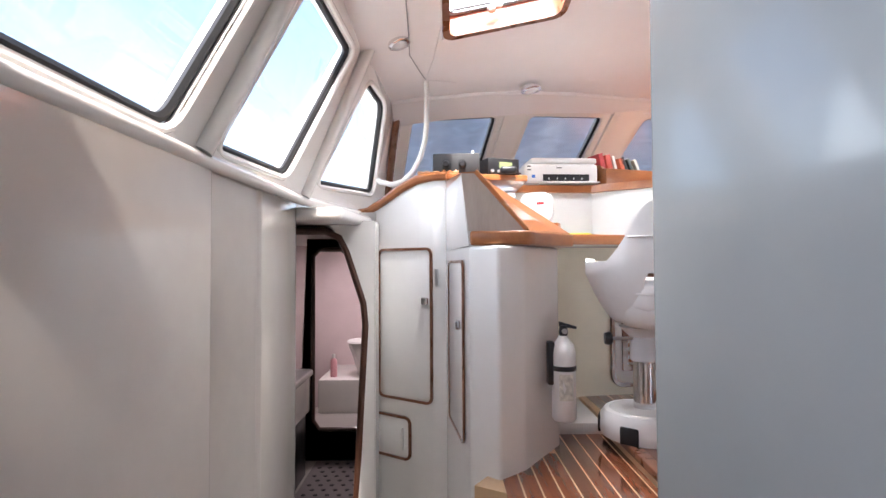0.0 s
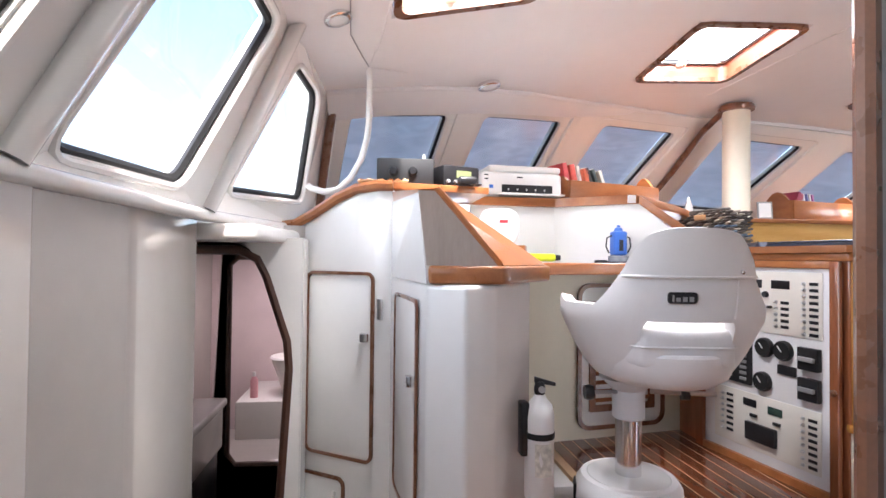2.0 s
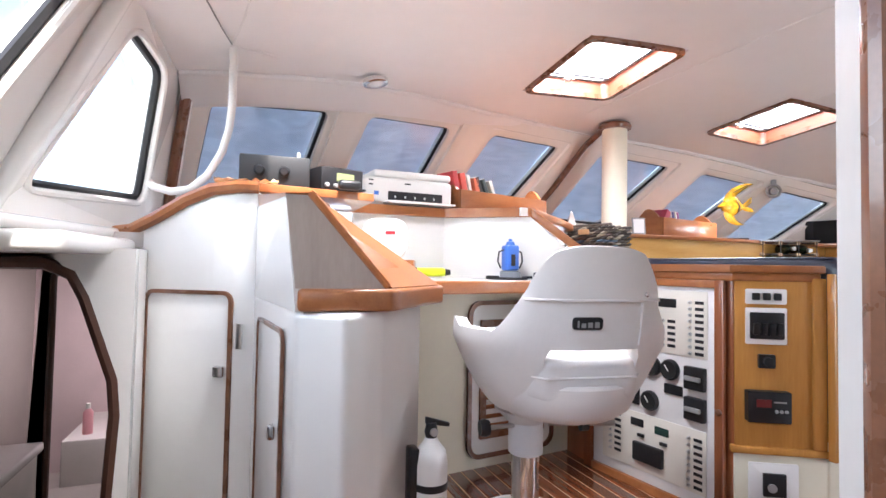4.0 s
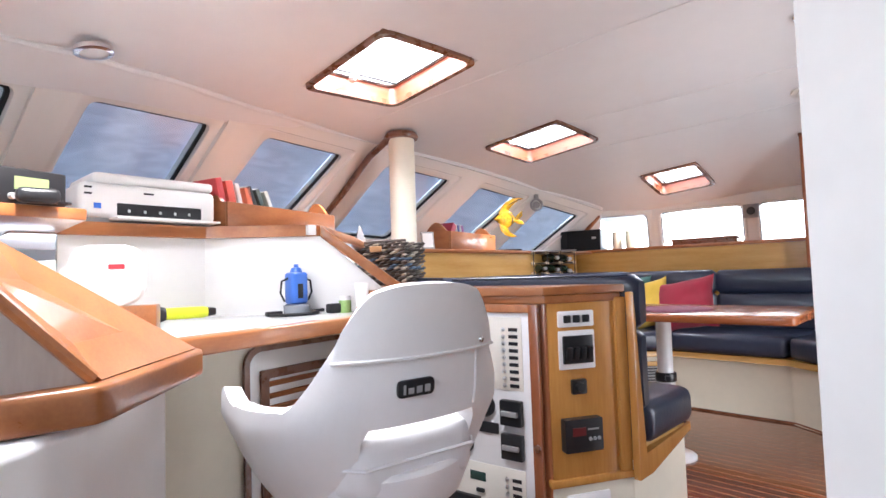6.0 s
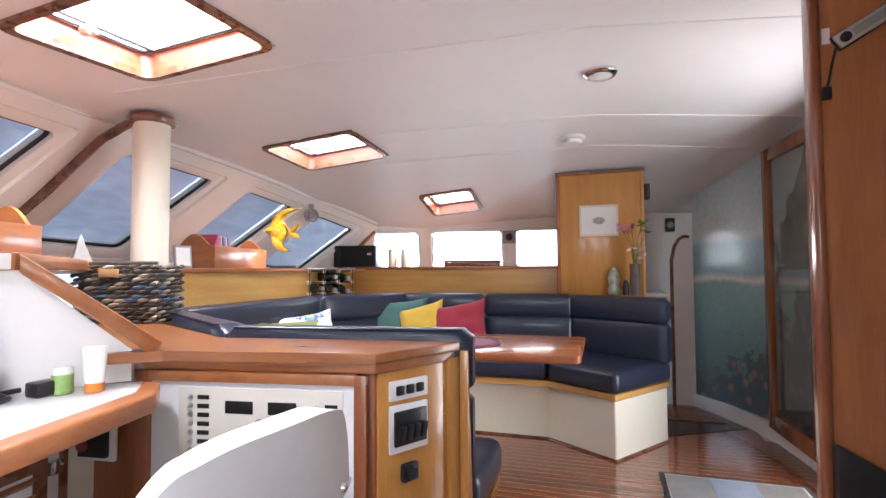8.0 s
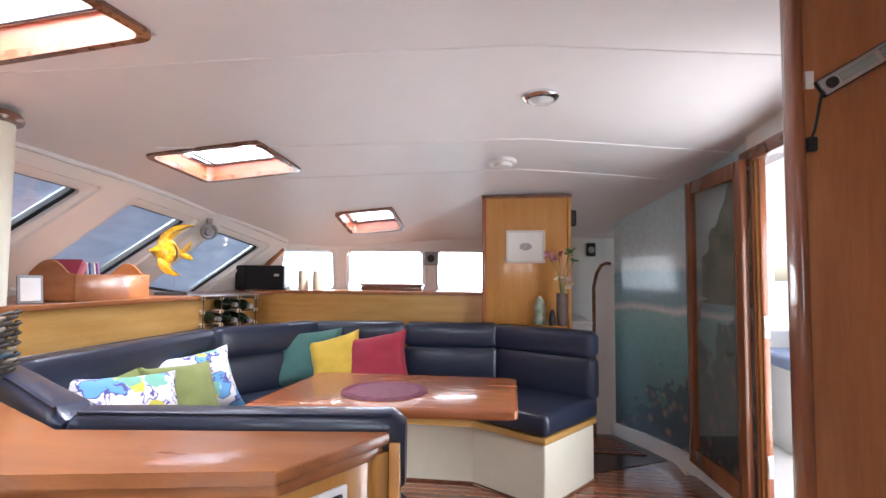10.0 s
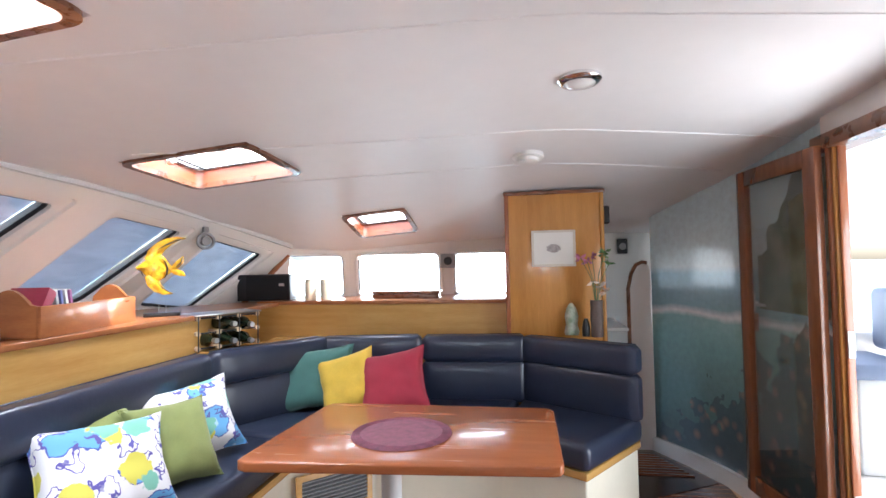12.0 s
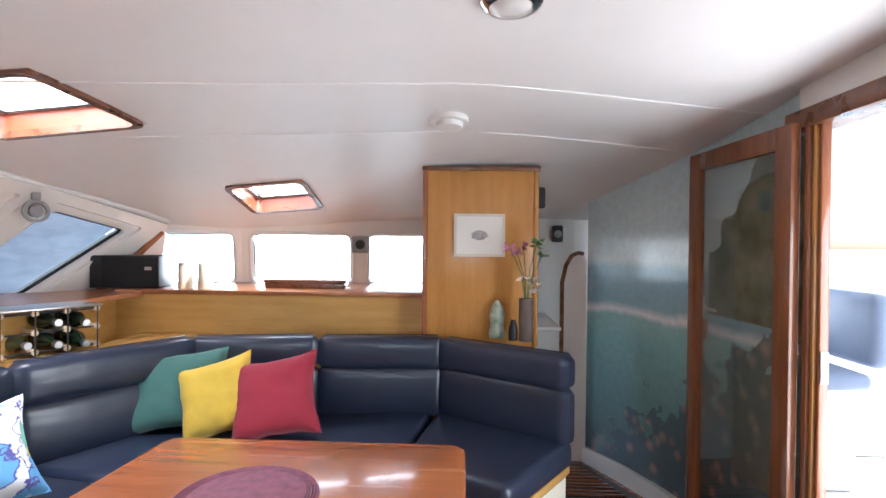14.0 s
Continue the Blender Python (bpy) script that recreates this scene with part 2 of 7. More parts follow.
def frosted(name):
    """Hatch acrylic: see-through mixed with a milky scatter."""
    mat = bpy.data.materials.new(name)
    mat.use_nodes = True
    nt = mat.node_tree
    nt.nodes.clear()
    out = nt.nodes.new("ShaderNodeOutputMaterial")
    tr = nt.nodes.new("ShaderNodeBsdfTransparent")
    tl = nt.nodes.new("ShaderNodeBsdfTranslucent")
    tl.inputs[0].default_value = (0.92, 0.93, 0.94, 1)
    mx = nt.nodes.new("ShaderNodeMixShader")
    mx.inputs[0].default_value = 0.10
    nt.links.new(tr.outputs[0], mx.inputs[1])
    nt.links.new(tl.outputs[0], mx.inputs[2])
    nt.links.new(mx.outputs[0], out.inputs[0])
    return mat


ACRYLIC = frosted("hatch_acrylic")
GREYW = material("pale_grey_gelcoat", (0.37, 0.38, 0.365), 0.25, vary=0.05, scale=2, bump=0.06, bump_scale=6, coat=0.3)
HULLIN = material("hull_liner", (0.45, 0.42, 0.39), 0.5, vary=0.05)

def ceil_z(x, y):
    d = min(x - 2.45, 2.80)
    return 2.08 - 0.03 * d * d - (0.003 if d > 0 else 0.0018) * d ** 4 - 0.09 * max(0.0, y - 1.5) - 0.02 * max(0.0, 1.2 - y)


# ---- ceiling ----
def build_ceiling():
    xs = sorted({round(-0.75 + 0.16 * k, 3) for k in range(42)} | {v for h in HATCHES for v in h[:2]})
    ys = sorted({round(-1.3 + 0.16 * k, 3) for k in range(37)} | {v for h in HATCHES for v in h[2:]})
    bm = bmesh.new()
    grid = {(x, y): bm.verts.new((x, y, ceil_z(x, y))) for x in xs for y in ys}
    for x0, x1 in zip(xs, xs[1:]):
        for y0, y1 in zip(ys, ys[1:]):
            cx, cy = (x0 + x1) / 2, (y0 + y1) / 2
            if any(h[0] < cx < h[1] and h[2] < cy < h[3] for h in HATCHES) or cy > front_y(cx) or cx < -0.44 or cx > (5.62 if cy < 1.75 else 5.42):
                continue
            bm.faces.new((grid[x0, y0], grid[x0, y1], grid[x1, y1], grid[x1, y0]))
    bmesh.ops.delete(bm, geom=[v for v in bm.verts if not v.link_faces], context="VERTS")
    bmesh.ops.recalc_face_normals(bm, faces=bm.faces)
    flip = sum(f.normal.z for f in bm.faces) > 0
    bmesh.ops.solidify(bm, geom=bm.faces, thickness=-0.05 if flip else 0.05)
    for line in ([(2.95, 3.3), (3.09, 2.95), (3.31, 2.2), (3.52, 1.3), (3.76, 0.25)], [(3.70, 3.0), (3.84, 2.37), (4.02, 1.5), (4.15, 0.84), (4.25, 0.45)],
                 [(2.0, 3.4), (2.2, 2.4), (2.45, 1.2), (2.6, 0.3)]):
        pts = []
        for a, c in zip(line, line[1:]):
            pts += [(a[0] + (c[0] - a[0]) * k / 6, a[1] + (c[1] - a[1]) * k / 6) for k in range(6)]
        tube([(x, y, ceil_z(x, y)) for x, y in pts + [line[-1]]], 0.0055, 6, bm=bm)
    structure("ceiling", bm, LINER, "off-white cambered cabin ceiling liner with faint seams", "ceiling")


POSTS = [(-0.30, 3.05, 1.58), (0.43, 3.33, 1.70), (1.285, 3.63, 1.775), (2.27, 3.845, 1.785), (3.33, 3.88, 1.735), (4.24, 3.87, 1.65), (4.95, 3.60, 1.47)]
DROPS = [(-0.12, 0.30, -0.47), (-0.16, 0.34, -0.47), (-0.22, 0.36, -0.47), (-0.24, 0.36, -0.47), (-0.26, 0.36, -0.46), (-0.30, 0.36, -0.44), (-0.36, 0.34, -0.38)]


def front_y(x):
    for a, b in zip(POSTS, POSTS[1:]):
        if x <= b[0]:
            return a[1] + (b[1] - a[1]) * (x - a[0]) / (b[0] - a[0]) + 0.10
    return POSTS[-1][1] + 0.1


build_ceiling()


def lerp(a, b, u):
    return Vector(a) * (1 - u) + Vector(b) * u


def framed_opening(name, quad, hole, thick, mat):
    """A wall panel (four corners, in order) with a hole given in its own u, v."""
    tl, tr, br, bl = [Vector(p) for p in quad]

    def at(u, v):
        return lerp(lerp(tl, tr, u), lerp(bl, br, u), v)
    u0, u1, v0, v1 = hole
    bm = bmesh.new()
    outer = [at(0, 0), at(1, 0), at(1, 1), at(0, 1)]
    inner = [at(u0, v0), at(u1, v0), at(u1, v1), at(u0, v1)]
    n = (outer[1] - outer[0]).cross(outer[3] - outer[0]).normalized() * thick
    vs = add(bm, outer + inner + [p + n for p in outer + inner], [])
    for i in range(4):
        j = (i + 1) % 4
        for q in ((i, j, 4 + j, 4 + i), (8 + i, 12 + i, 12 + j, 8 + j), (i, 8 + i, 8 + j, j), (4 + i, 4 + j, 12 + j, 12 + i)):
            bm.faces.new([vs[k] for k in q])
    return bm, inner, n


def framed(outer, inner, thick):
    outer, inner = [Vector(p) for p in outer], [Vector(p) for p in inner]
    n = (outer[1] - outer[0]).cross(outer[3] - outer[0]).normalized() * thick
    bm = bmesh.new()
    vs = add(bm, outer + inner + [p + n for p in outer + inner], [])
    for i in range(4):
        j = (i + 1) % 4
        for q in ((i, j, 4 + j, 4 + i), (8 + i, 12 + i, 12 + j, 8 + j), (i, 8 + i, 8 + j, j), (4 + i, 4 + j, 12 + j, 12 + i)):
            bm.faces.new([vs[k] for k in q])
    return bm, inner, n


# ---- windscreen of six raked windows ----
def cover_material():
    """Woven sun cover that lets some daylight through, with paler streaks."""
    mat = bpy.data.materials.new("window_cover_mesh")
    mat.use_nodes = True
    nt = mat.node_tree
    nt.nodes.clear()
    out = nt.nodes.new("ShaderNodeOutputMaterial")
    co = nt.nodes.new("ShaderNodeTexCoord")
    mp = nt.nodes.new("ShaderNodeMapping")
    mp.inputs["Scale"].default_value = (1.6, 4.5, 7.0)
    mp.inputs["Rotation"].default_value = (0.5, 0.7, 0.3)
    no = nt.nodes.new("ShaderNodeTexNoise")
    no.inputs["Scale"].default_value, no.inputs["Detail"].default_value, no.inputs["Distortion"].default_value = 3.0, 5, 1.2
    ra = nt.nodes.new("ShaderNodeValToRGB")
    ra.color_ramp.elements[0].position, ra.color_ramp.elements[0].color = 0.36, (0.50, 0.53, 0.57, 1)
    ra.color_ramp.elements[1].position, ra.color_ramp.elements[1].color = 0.78, (0.68, 0.71, 0.74, 1)
    tl = nt.nodes.new("ShaderNodeBsdfTranslucent")
    df = nt.nodes.new("ShaderNodeBsdfDiffuse")
    mx = nt.nodes.new("ShaderNodeMixShader")
    mx.inputs[0].default_value = 0.35
    nt.links.new(co.outputs["Object"], mp.inputs[0])
    nt.links.new(mp.outputs[0], no.inputs["Vector"])
    nt.links.new(no.outputs[0], ra.inputs[0])
    nt.links.new(ra.outputs[0], tl.inputs[0])
    nt.links.new(ra.outputs[0], df.inputs[0])
    nt.links.new(tl.outputs[0], mx.inputs[1])
    nt.links.new(df.outputs[0], mx.inputs[2])
    nt.links.new(mx.outputs[0], out.inputs[0])
    return mat


def cut_corners(quad, r=0.05):
    """The outline with each corner taken round."""
    out = []
    for i, p in enumerate(quad):
        a, b = (quad[i - 1] - p).normalized() * r, (quad[(i + 1) % 4] - p).normalized() * r
        for k in range(5):
            u = k / 4
            out.append((p + a) * (1 - u) ** 2 + p * 2 * u * (1 - u) + (p + b) * u ** 2)
    return out


COVER = cover_material()
# each window's opening across its panel: top left, top right, bottom right, bottom left
OPENINGS = [(0.20, 0.945, 0.935, 0.20), (0.225, 0.875, 0.88, 0.20), (0.225, 0.832, 0.73, 0.19), (0.22, 0.865, 0.72, 0.19), (0.235, 0.87, 0.69, 0.12), (0.21, 0.79, 0.69, 0.19)]


def loft_rings(rings, close=True):
    """One skin through outlines of as many points, closed from the last back to the first."""
    bm = bmesh.new()
    rows_v = [[bm.verts.new(p) for p in r] for r in rings]
    pairs = list(zip(rows_v, rows_v[1:])) + ([(rows_v[-1], rows_v[0])] if close else [])
    for A, B in pairs:
        for k in range(len(A)):
            bm.faces.new((A[k], A[(k + 1) % len(A)], B[(k + 1) % len(A)], B[k]))
    return bm


for i in range(6):
    a, b, da, db = Vector(POSTS[i]), Vector(POSTS[i + 1]), Vector(DROPS[i]), Vector(DROPS[i + 1])
    up = Vector((0, -0.07, 0.10))
    tl, tr, br, bl = a + up, b + up, b + db * 1.3, a + da * 1.3
    n = (tr - tl).cross(bl - tl).normalized() * 0.07

    def at(u, v, depth):
        return lerp(lerp(tl, tr, u), lerp(bl, br, u), v) + n * depth

    def outline(grow_u, grow_v, depth, r):
        q = OPENINGS[i]
        return cut_corners([at(q[0] - grow_u, 0.145 - grow_v, depth), at(q[1] + grow_u, 0.150 - grow_v, depth), at(q[2] + grow_u, 0.83 + grow_v, depth), at(q[3] - grow_u, 0.83 + grow_v, depth)], r)

    def edge_of(depth):
        return cut_corners([at(-0.005, 0, depth), at(1.005, 0, depth), at(1.005, 1, depth), at(-0.005, 1, depth)], 0.003)
    step_u = 0.058
    bm = loft_rings([edge_of(-0.5), outline(step_u, 0.068, -0.5, 0.03), outline(step_u - 0.008, 0.060, -0.27, 0.03), outline(0.014, 0.014, -0.24, 0.045), outline(0.0, 0.0, -0.12, 0.045), outline(0.0, 0.0, 1.0, 0.045), edge_of(1.0)])
    structure("wall_front" if not i else "wall_front_%d" % (i + 1), bm, GEL, "white moulded windscreen frame with a stepped recess", "wall")
    win = thing("window_%d" % (i + 1), "raked front window with a grey mesh sun cover outside", "window", tuple(at(0.2, 0.83, 0)), "windscreen windows", "structure")
    pane = loft_rings([outline(0.004, 0.004, 0.42, 0.045), outline(0.004, 0.004, 0.50, 0.045)], close=False)
    for depth in (0.42, 0.50):
        pane.faces.new([pane.verts.new(p) for p in outline(0.004, 0.004, depth, 0.045)])
    ob = part("pane", pane, GLASS, win, smooth=False)
    ob.visible_shadow = False
    part("gasket", tube(outline(-0.004, -0.006, 0.32, 0.045), 0.011, 6, closed=True), RUBBER, win, "black rubber window gasket")
    q = OPENINGS[i]
    cov = [at(q[0] - 0.03, 0.10, 1.4), at(q[1] + 0.03, 0.10, 1.4), at(q[2] + 0.03, 0.88, 1.4), at(q[3] - 0.03, 0.88, 1.4)]
    part("sun_cover", extrude(cov, n * 0.03), COVER, win, "grey-blue mesh sun cover", smooth=False)


structure("wall_corner_starboard", extrude([(4.95, 3.52, 1.60), (5.03, 3.68, 1.68), (5.06, 3.68, 0.9), (4.45, 4.08, 0.95)], (0.03, 0.04, 0)), GEL, "white moulded corner by the windscreen", "wall", smooth=False)
structure("wall_corner_port", extrude([(-0.28, 2.98, 1.72), (-0.36, 3.07, 0.95), (-0.47, 3.46, 0.93), (-0.31, 3.05, 1.72)], (-0.05, 0.01, 0)), GEL, "white moulded corner by the windscreen", "wall", smooth=False)
structure("wall_fascia_corner", extrude([(3.66, 3.47, 0.6), (4.58, 3.62, 0.6), (4.58, 3.62, 1.12), (3.66, 3.47, 1.12)], (0, 0.03, 0)), OAKY, "golden veneer in the dinette corner", "wall", smooth=False)

# ---- floors and stairs ----
floor = structure("floor", prism([(0.10, 1.72), (0.20, 1.66), (0.30, 1.14), (0.735, 1.10), (5.06, 0.24), (5.06, 3.2), (0.42, 3.0), (0.42, 2.2)], -0.06, 0.0003), HOLLY, "teak and holly striped cabin sole", "floor", smooth=False)
platform = structure("helm_platform", box(0.69, 1.60, 1.50, 2.80, -0.004, 0.0550), HOLLY, "low raised helm platform with a striped teak top", "floor", smooth=False)
structure("platform_border", box(0.68, 0.725, 1.49, 2.25, 0.03, 0.058, 0.004), TRIM, "dark wooden platform border", "trim")
structure("landing_sill", box(0.46, 0.685, 2.22, 2.75, -0.004, 0.05, 0.01), GELW, "white moulded sill beside the pedestal", "trim")
structure("hull_floor", box(-1.70, 1.0, -1.5, 6.2, -1.02, -0.92), HULLIN, "pale hull floor", "floor", smooth=False)
for k in range(4):
    y0 = -0.10 + 0.36 * k
    top = -0.92 + 0.165 * (k + 1)
    ob = structure("stair_step" if not k else "stair_step_%d" % (k + 1), prism([(-0.59, y0), (0.21 if k < 2 else 0.3 + 0.1 * (k - 2), y0), (0.21 if k < 2 else 0.4 + 0.1 * (k - 2), y0 + 0.36), (-0.59, y0 + 0.36)], -0.92, top, 0.006),
                   FLOORW, "varnished teak companionway step", "step")

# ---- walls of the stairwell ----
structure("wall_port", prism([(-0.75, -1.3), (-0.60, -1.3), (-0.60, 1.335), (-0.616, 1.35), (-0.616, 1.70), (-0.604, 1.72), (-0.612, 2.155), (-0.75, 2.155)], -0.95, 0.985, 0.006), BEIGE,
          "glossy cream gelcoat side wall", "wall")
structure("wall_stair", prism([(0.23, 0.583), (0.30, 0.583), (0.42, -1.3), (0.35, -1.3)], -0.95, 2.1, 0.016, 3), GREYW, "glossy pale grey door panel beside the stairs", "wall")
jamb = thing("stairwell_bulkhead", "white bulkhead end with a worn varnished wooden jamb", "wall", (0.75, 1.1, -0.1), kind="structure")
part("face", prism([(0.715, 1.112), (0.640, 1.026), (0.36, 0.726), (0.42, 0.66), (0.76, 1.058)], -0.2, 2.12, 0.003), SHADEW, jamb, smooth=False)
part("jamb_strip", prism([(0.626, 1.0215), (0.606, 1.0), (0.603, 1.0027), (0.623, 1.0242)], -0.18, 2.10), material("worn_varnish", (0.40, 0.20, 0.11), 0.4, vary=0.25, scale=5, grain=(5, 5, 0.7), second=(0.30, 0.13, 0.06)), jamb, "worn varnished jamb strip", smooth=False)
part("jamb_return", prism([(0.6055, 0.9995), (0.586, 0.978), (0.536, 0.950), (0.526, 0.968), (0.585, 1.003), (0.600, 1.0045)], -0.18, 2.10), SHADEW, jamb, "pale grey jamb return", smooth=False)
part("jamb_moulding", prism([(0.534, 0.947), (0.516, 0.938), (0.507, 0.943), (0.505, 0.953), (0.511, 0.963), (0.524, 0.970)], -0.18, 2.10), TRIM, jamb, "dark rounded moulding")
structure("wall_galley", box(0.77, 0.81, 0.20, 1.06, -0.1, 2.2), GELW, "white galley wall", "wall")
structure("wall_back", box(-0.8, 0.5, -1.4, -1.3, -0.95, 2.2), GEL, "pale hull wall behind the stairs", "wall")
structure("wall_back_side", box(0.34, 0.90, 0.20, 0.26, -0.95, 2.2), GEL, "pale wall behind the stairs", "wall")
structure("wall_aft", box(0.81, 2.40, 0.20, 0.27, -0.1, 2.2), GELW, "white aft bulkhead", "wall")
structure("wall_aft_head", box(2.40, 3.50, 0.20, 0.30, 1.93, 2.2), GELW, "white wall over the companion door", "wall")

wp = thing("wooden_partition", "varnished mahogany partition with rounded edge trim", "partition", (1.92, 0.6, 0))
MAHOG = material("polished_mahogany", (0.52, 0.20, 0.07), 0.1, vary=0.08, scale=2.5, grain=(5, 5, 0.5), second=(0.36, 0.125, 0.042), coat=0.8)
part("panel", box(1.905, 1.945, 0.275, 0.845, 0.0, 2.05, 0.004), MAHOG, wp)
part("edge_trim", box(1.893, 1.957, 0.842, 0.868, 0.0, 2.05, 0.011, 3), TEAKZ, wp, "rounded teak edge trim")
rail = thing("car_radio", "silver radio set into the mahogany partition with a black lead", "radio", (1.90, 0.68, 1.66))
GR = facing((1.902, 0.735, 1.755), (0, -0.138, 0.082), (0, 0.082, 0.138))
part("surround", box(-0.09, 0.10, -0.022, 0.022, -0.002, 0.006, 0.003, m=GR), BLACK, rail, "black surround")
part("face", box(-0.088, 0.088, -0.019, 0.019, 0.006, 0.016, 0.004, m=GR), STEEL, rail, "brushed silver face")
part("display", box(-0.045, 0.045, -0.010, 0.010, 0.016, 0.0175, 0.001, m=GR), material("pale_lcd", (0.36, 0.40, 0.36), 0.2), rail, "pale grey display")
part("knob", lathe([(0.013, 0.016), (0.012, 0.024), (0.008, 0.026)], 18, GR @ pose(-0.066, 0.0, 0)), BLACK, rail, "black volume knob")
for k in range(4):
    part("button", box(0.055, 0.078, -0.013 + 0.007 * k, -0.008 + 0.007 * k, 0.016, 0.018, 0.001, m=GR), GREYP, rail)
part("lead", tube([(1.896, 0.805, 1.705), (1.886, 0.815, 1.69), (1.88, 0.826, 1.65), (1.885, 0.832, 1.61), (1.892, 0.836, 1.595)], 0.0035, 6), BLACK, rail, "black lead")
part("plug", box(1.886, 1.902, 0.824, 0.844, 1.565, 1.598, 0.003), BLACK, rail)
lbl = thing("paper_label", "small pale paper label on the mahogany partition", "label", (1.904, 0.832, 1.74))
part("sheet", box(1.9025, 1.9045, 0.820, 0.838, 1.715, 1.757), PLASTIC, lbl)
binb = thing("black_bin", "flat black plastic holder on the partition", "holder", (1.88, 0.66, 0.70))
part("shell", extrude([(1.86, 0.85, 0.40), (1.86, 0.85, 0.69), (1.86, 0.64, 0.575), (1.86, 0.50, 0.50), (1.86, 0.50, 0.40)], (0.043, 0, 0), 0.006), BLACK, binb)

# ---- windows along the sides ----
def glaze(name, label, group, inner, n, gasket=0.014):
    win = thing(name, label, "window", tuple(inner[3]), group, "structure")
    c = sum(inner, Vector()) / 4
    part("pane", extrude([c + (p - c) * 1.02 + n * 0.5 for p in inner], n * 0.08), GLASS, win, smooth=False).visible_shadow = False
    part("gasket", tube(cut_corners([c + (p - c) * 0.985 + n * 0.35 for p in inner]), gasket, 6, closed=True), RUBBER, win, "black rubber gasket")
    part("moulding", tube(cut_corners([c + (p - c) * 1.05 for p in inner], 0.07), 0.012, 8, closed=True), GEL, win)
    return win


SIDE = [(5.02, 3.66), (5.22, 3.12), (5.30, 2.27), (5.40, 1.72)]
for i, (a, b) in enumerate(zip(SIDE, SIDE[1:])):
    quad = [(a[0] - 0.05, a[1], 1.66), (b[0] - 0.05, b[1], 1.66), (b[0] + 0.03, b[1], 0.9), (a[0] + 0.03, a[1], 0.9)]
    bm, inner, n = framed_opening("s", quad, (0.09, 0.91, 0.20, 0.665), 0.06, GEL)
    structure("wall_starboard_%d" % (i + 1), bm, GEL, "white moulded side wall", "wall", smooth=False)
    glaze("window_%d" % (i + 7), "bright side window in a white moulded frame", "starboard side windows", inner, n, 0.005)
structure("wall_starboard_aft", prism([(5.40, 1.75), (5.46, 1.75), (5.75, 0.2), (5.69, 0.2)], -0.9, 1.95), GEL, "white side wall", "wall")

PB = [(-0.62, -0.3, 0.985), (-0.62, 0.30, 0.985), (-0.615, 1.28, 0.985), (-0.588, 2.13, 0.985), (-0.36, 3.07, 0.985)]
PT = [(-0.38, -0.12, 1.70), (-0.38, 0.48, 1.70), (-0.37, 1.47, 1.72), (-0.335, 2.27, 1.72), (-0.27, 3.02, 1.68)]
PW = [[(-0.40, -0.05, 1.62), (-0.40, 0.42, 1.62), (-0.615, 0.23, 1.045), (-0.615, -0.25, 1.045)],
      [(-0.40, 0.60, 1.62), (-0.40, 1.33, 1.62), (-0.615, 1.15, 1.04), (-0.62, 0.42, 1.04)],
      [(-0.40, 1.58, 1.62), (-0.37, 2.12, 1.62), (-0.59, 1.944, 1.067), (-0.621, 1.409, 1.052)],
      [(-0.345, 2.42, 1.60), (-0.295, 2.66, 1.56), (-0.392, 2.91, 1.132), (-0.565, 2.313, 1.094)]]
for i in range(4):
    bm, inner, n = framed([PT[i], PT[i + 1], PB[i + 1], PB[i]], PW[i], 0.06)
    structure("wall_port_%d" % (i + 1), bm, GEL, "white moulded side window frame", "wall", smooth=False)
    glaze("window_%d" % (i + 10), "slanted side window with a black gasket", "port side windows", inner, n)
    p0, p1 = Vector(PB[i + 1]) + Vector((0.012, 0.0, 0.03)), Vector(PT[i + 1]) + Vector((0.012, 0, -0.03))
    structure("window_rib" if not i else "window_rib_%d" % (i + 1), tube([p0, (p0 + p1) / 2 + Vector((0.006, 0, 0)), p1], 0.028, 10), GEL, "rounded white rib between side windows", "trim")
structure("port_sill", tube([Vector(p) + Vector((0.01, 0, 0.01)) for p in PB], 0.02, 10), GEL, "rounded white window sill", "trim")

# ---- hull passage seen through the low doorway ----
structure("hull_lintel", prism([(-0.75, 2.157), (-0.42, 2.157), (-0.36, 2.66), (-0.75, 2.66)], 0.92, 0.975, 0.02, 3), GEL, "cream moulded lintel", "wall")
structure("hull_soffit", box(-1.70, -0.30, 2.66, 6.1, 0.95, 1.0), HULLIN, "pale hull ceiling", "wall", smooth=False)
structure("wall_hull_port", box(-1.75, -1.70, -1.4, 6.2, -0.95, 1.0), HULLIN, "pale hull side", "wall", smooth=False)
structure("wall_hull_inner", box(-0.34, -0.30, 2.80, 6.1, -0.95, 0.95), GEL, "cream passage wall", "wall", smooth=False)
HEADW = material("head_compartment_paint", (0.72, 0.60, 0.60), 0.45, vary=0.03)
structure("wall_hull_end", box(-1.70, -0.3, 6.02, 6.1, -0.95, 0.95), HEADW, "pinkish white end wall", "wall", smooth=False)


WALNUT = material("dark_walnut_trim", (0.085, 0.036, 0.022), 0.35, vary=0.15, scale=8, coat=0.4)


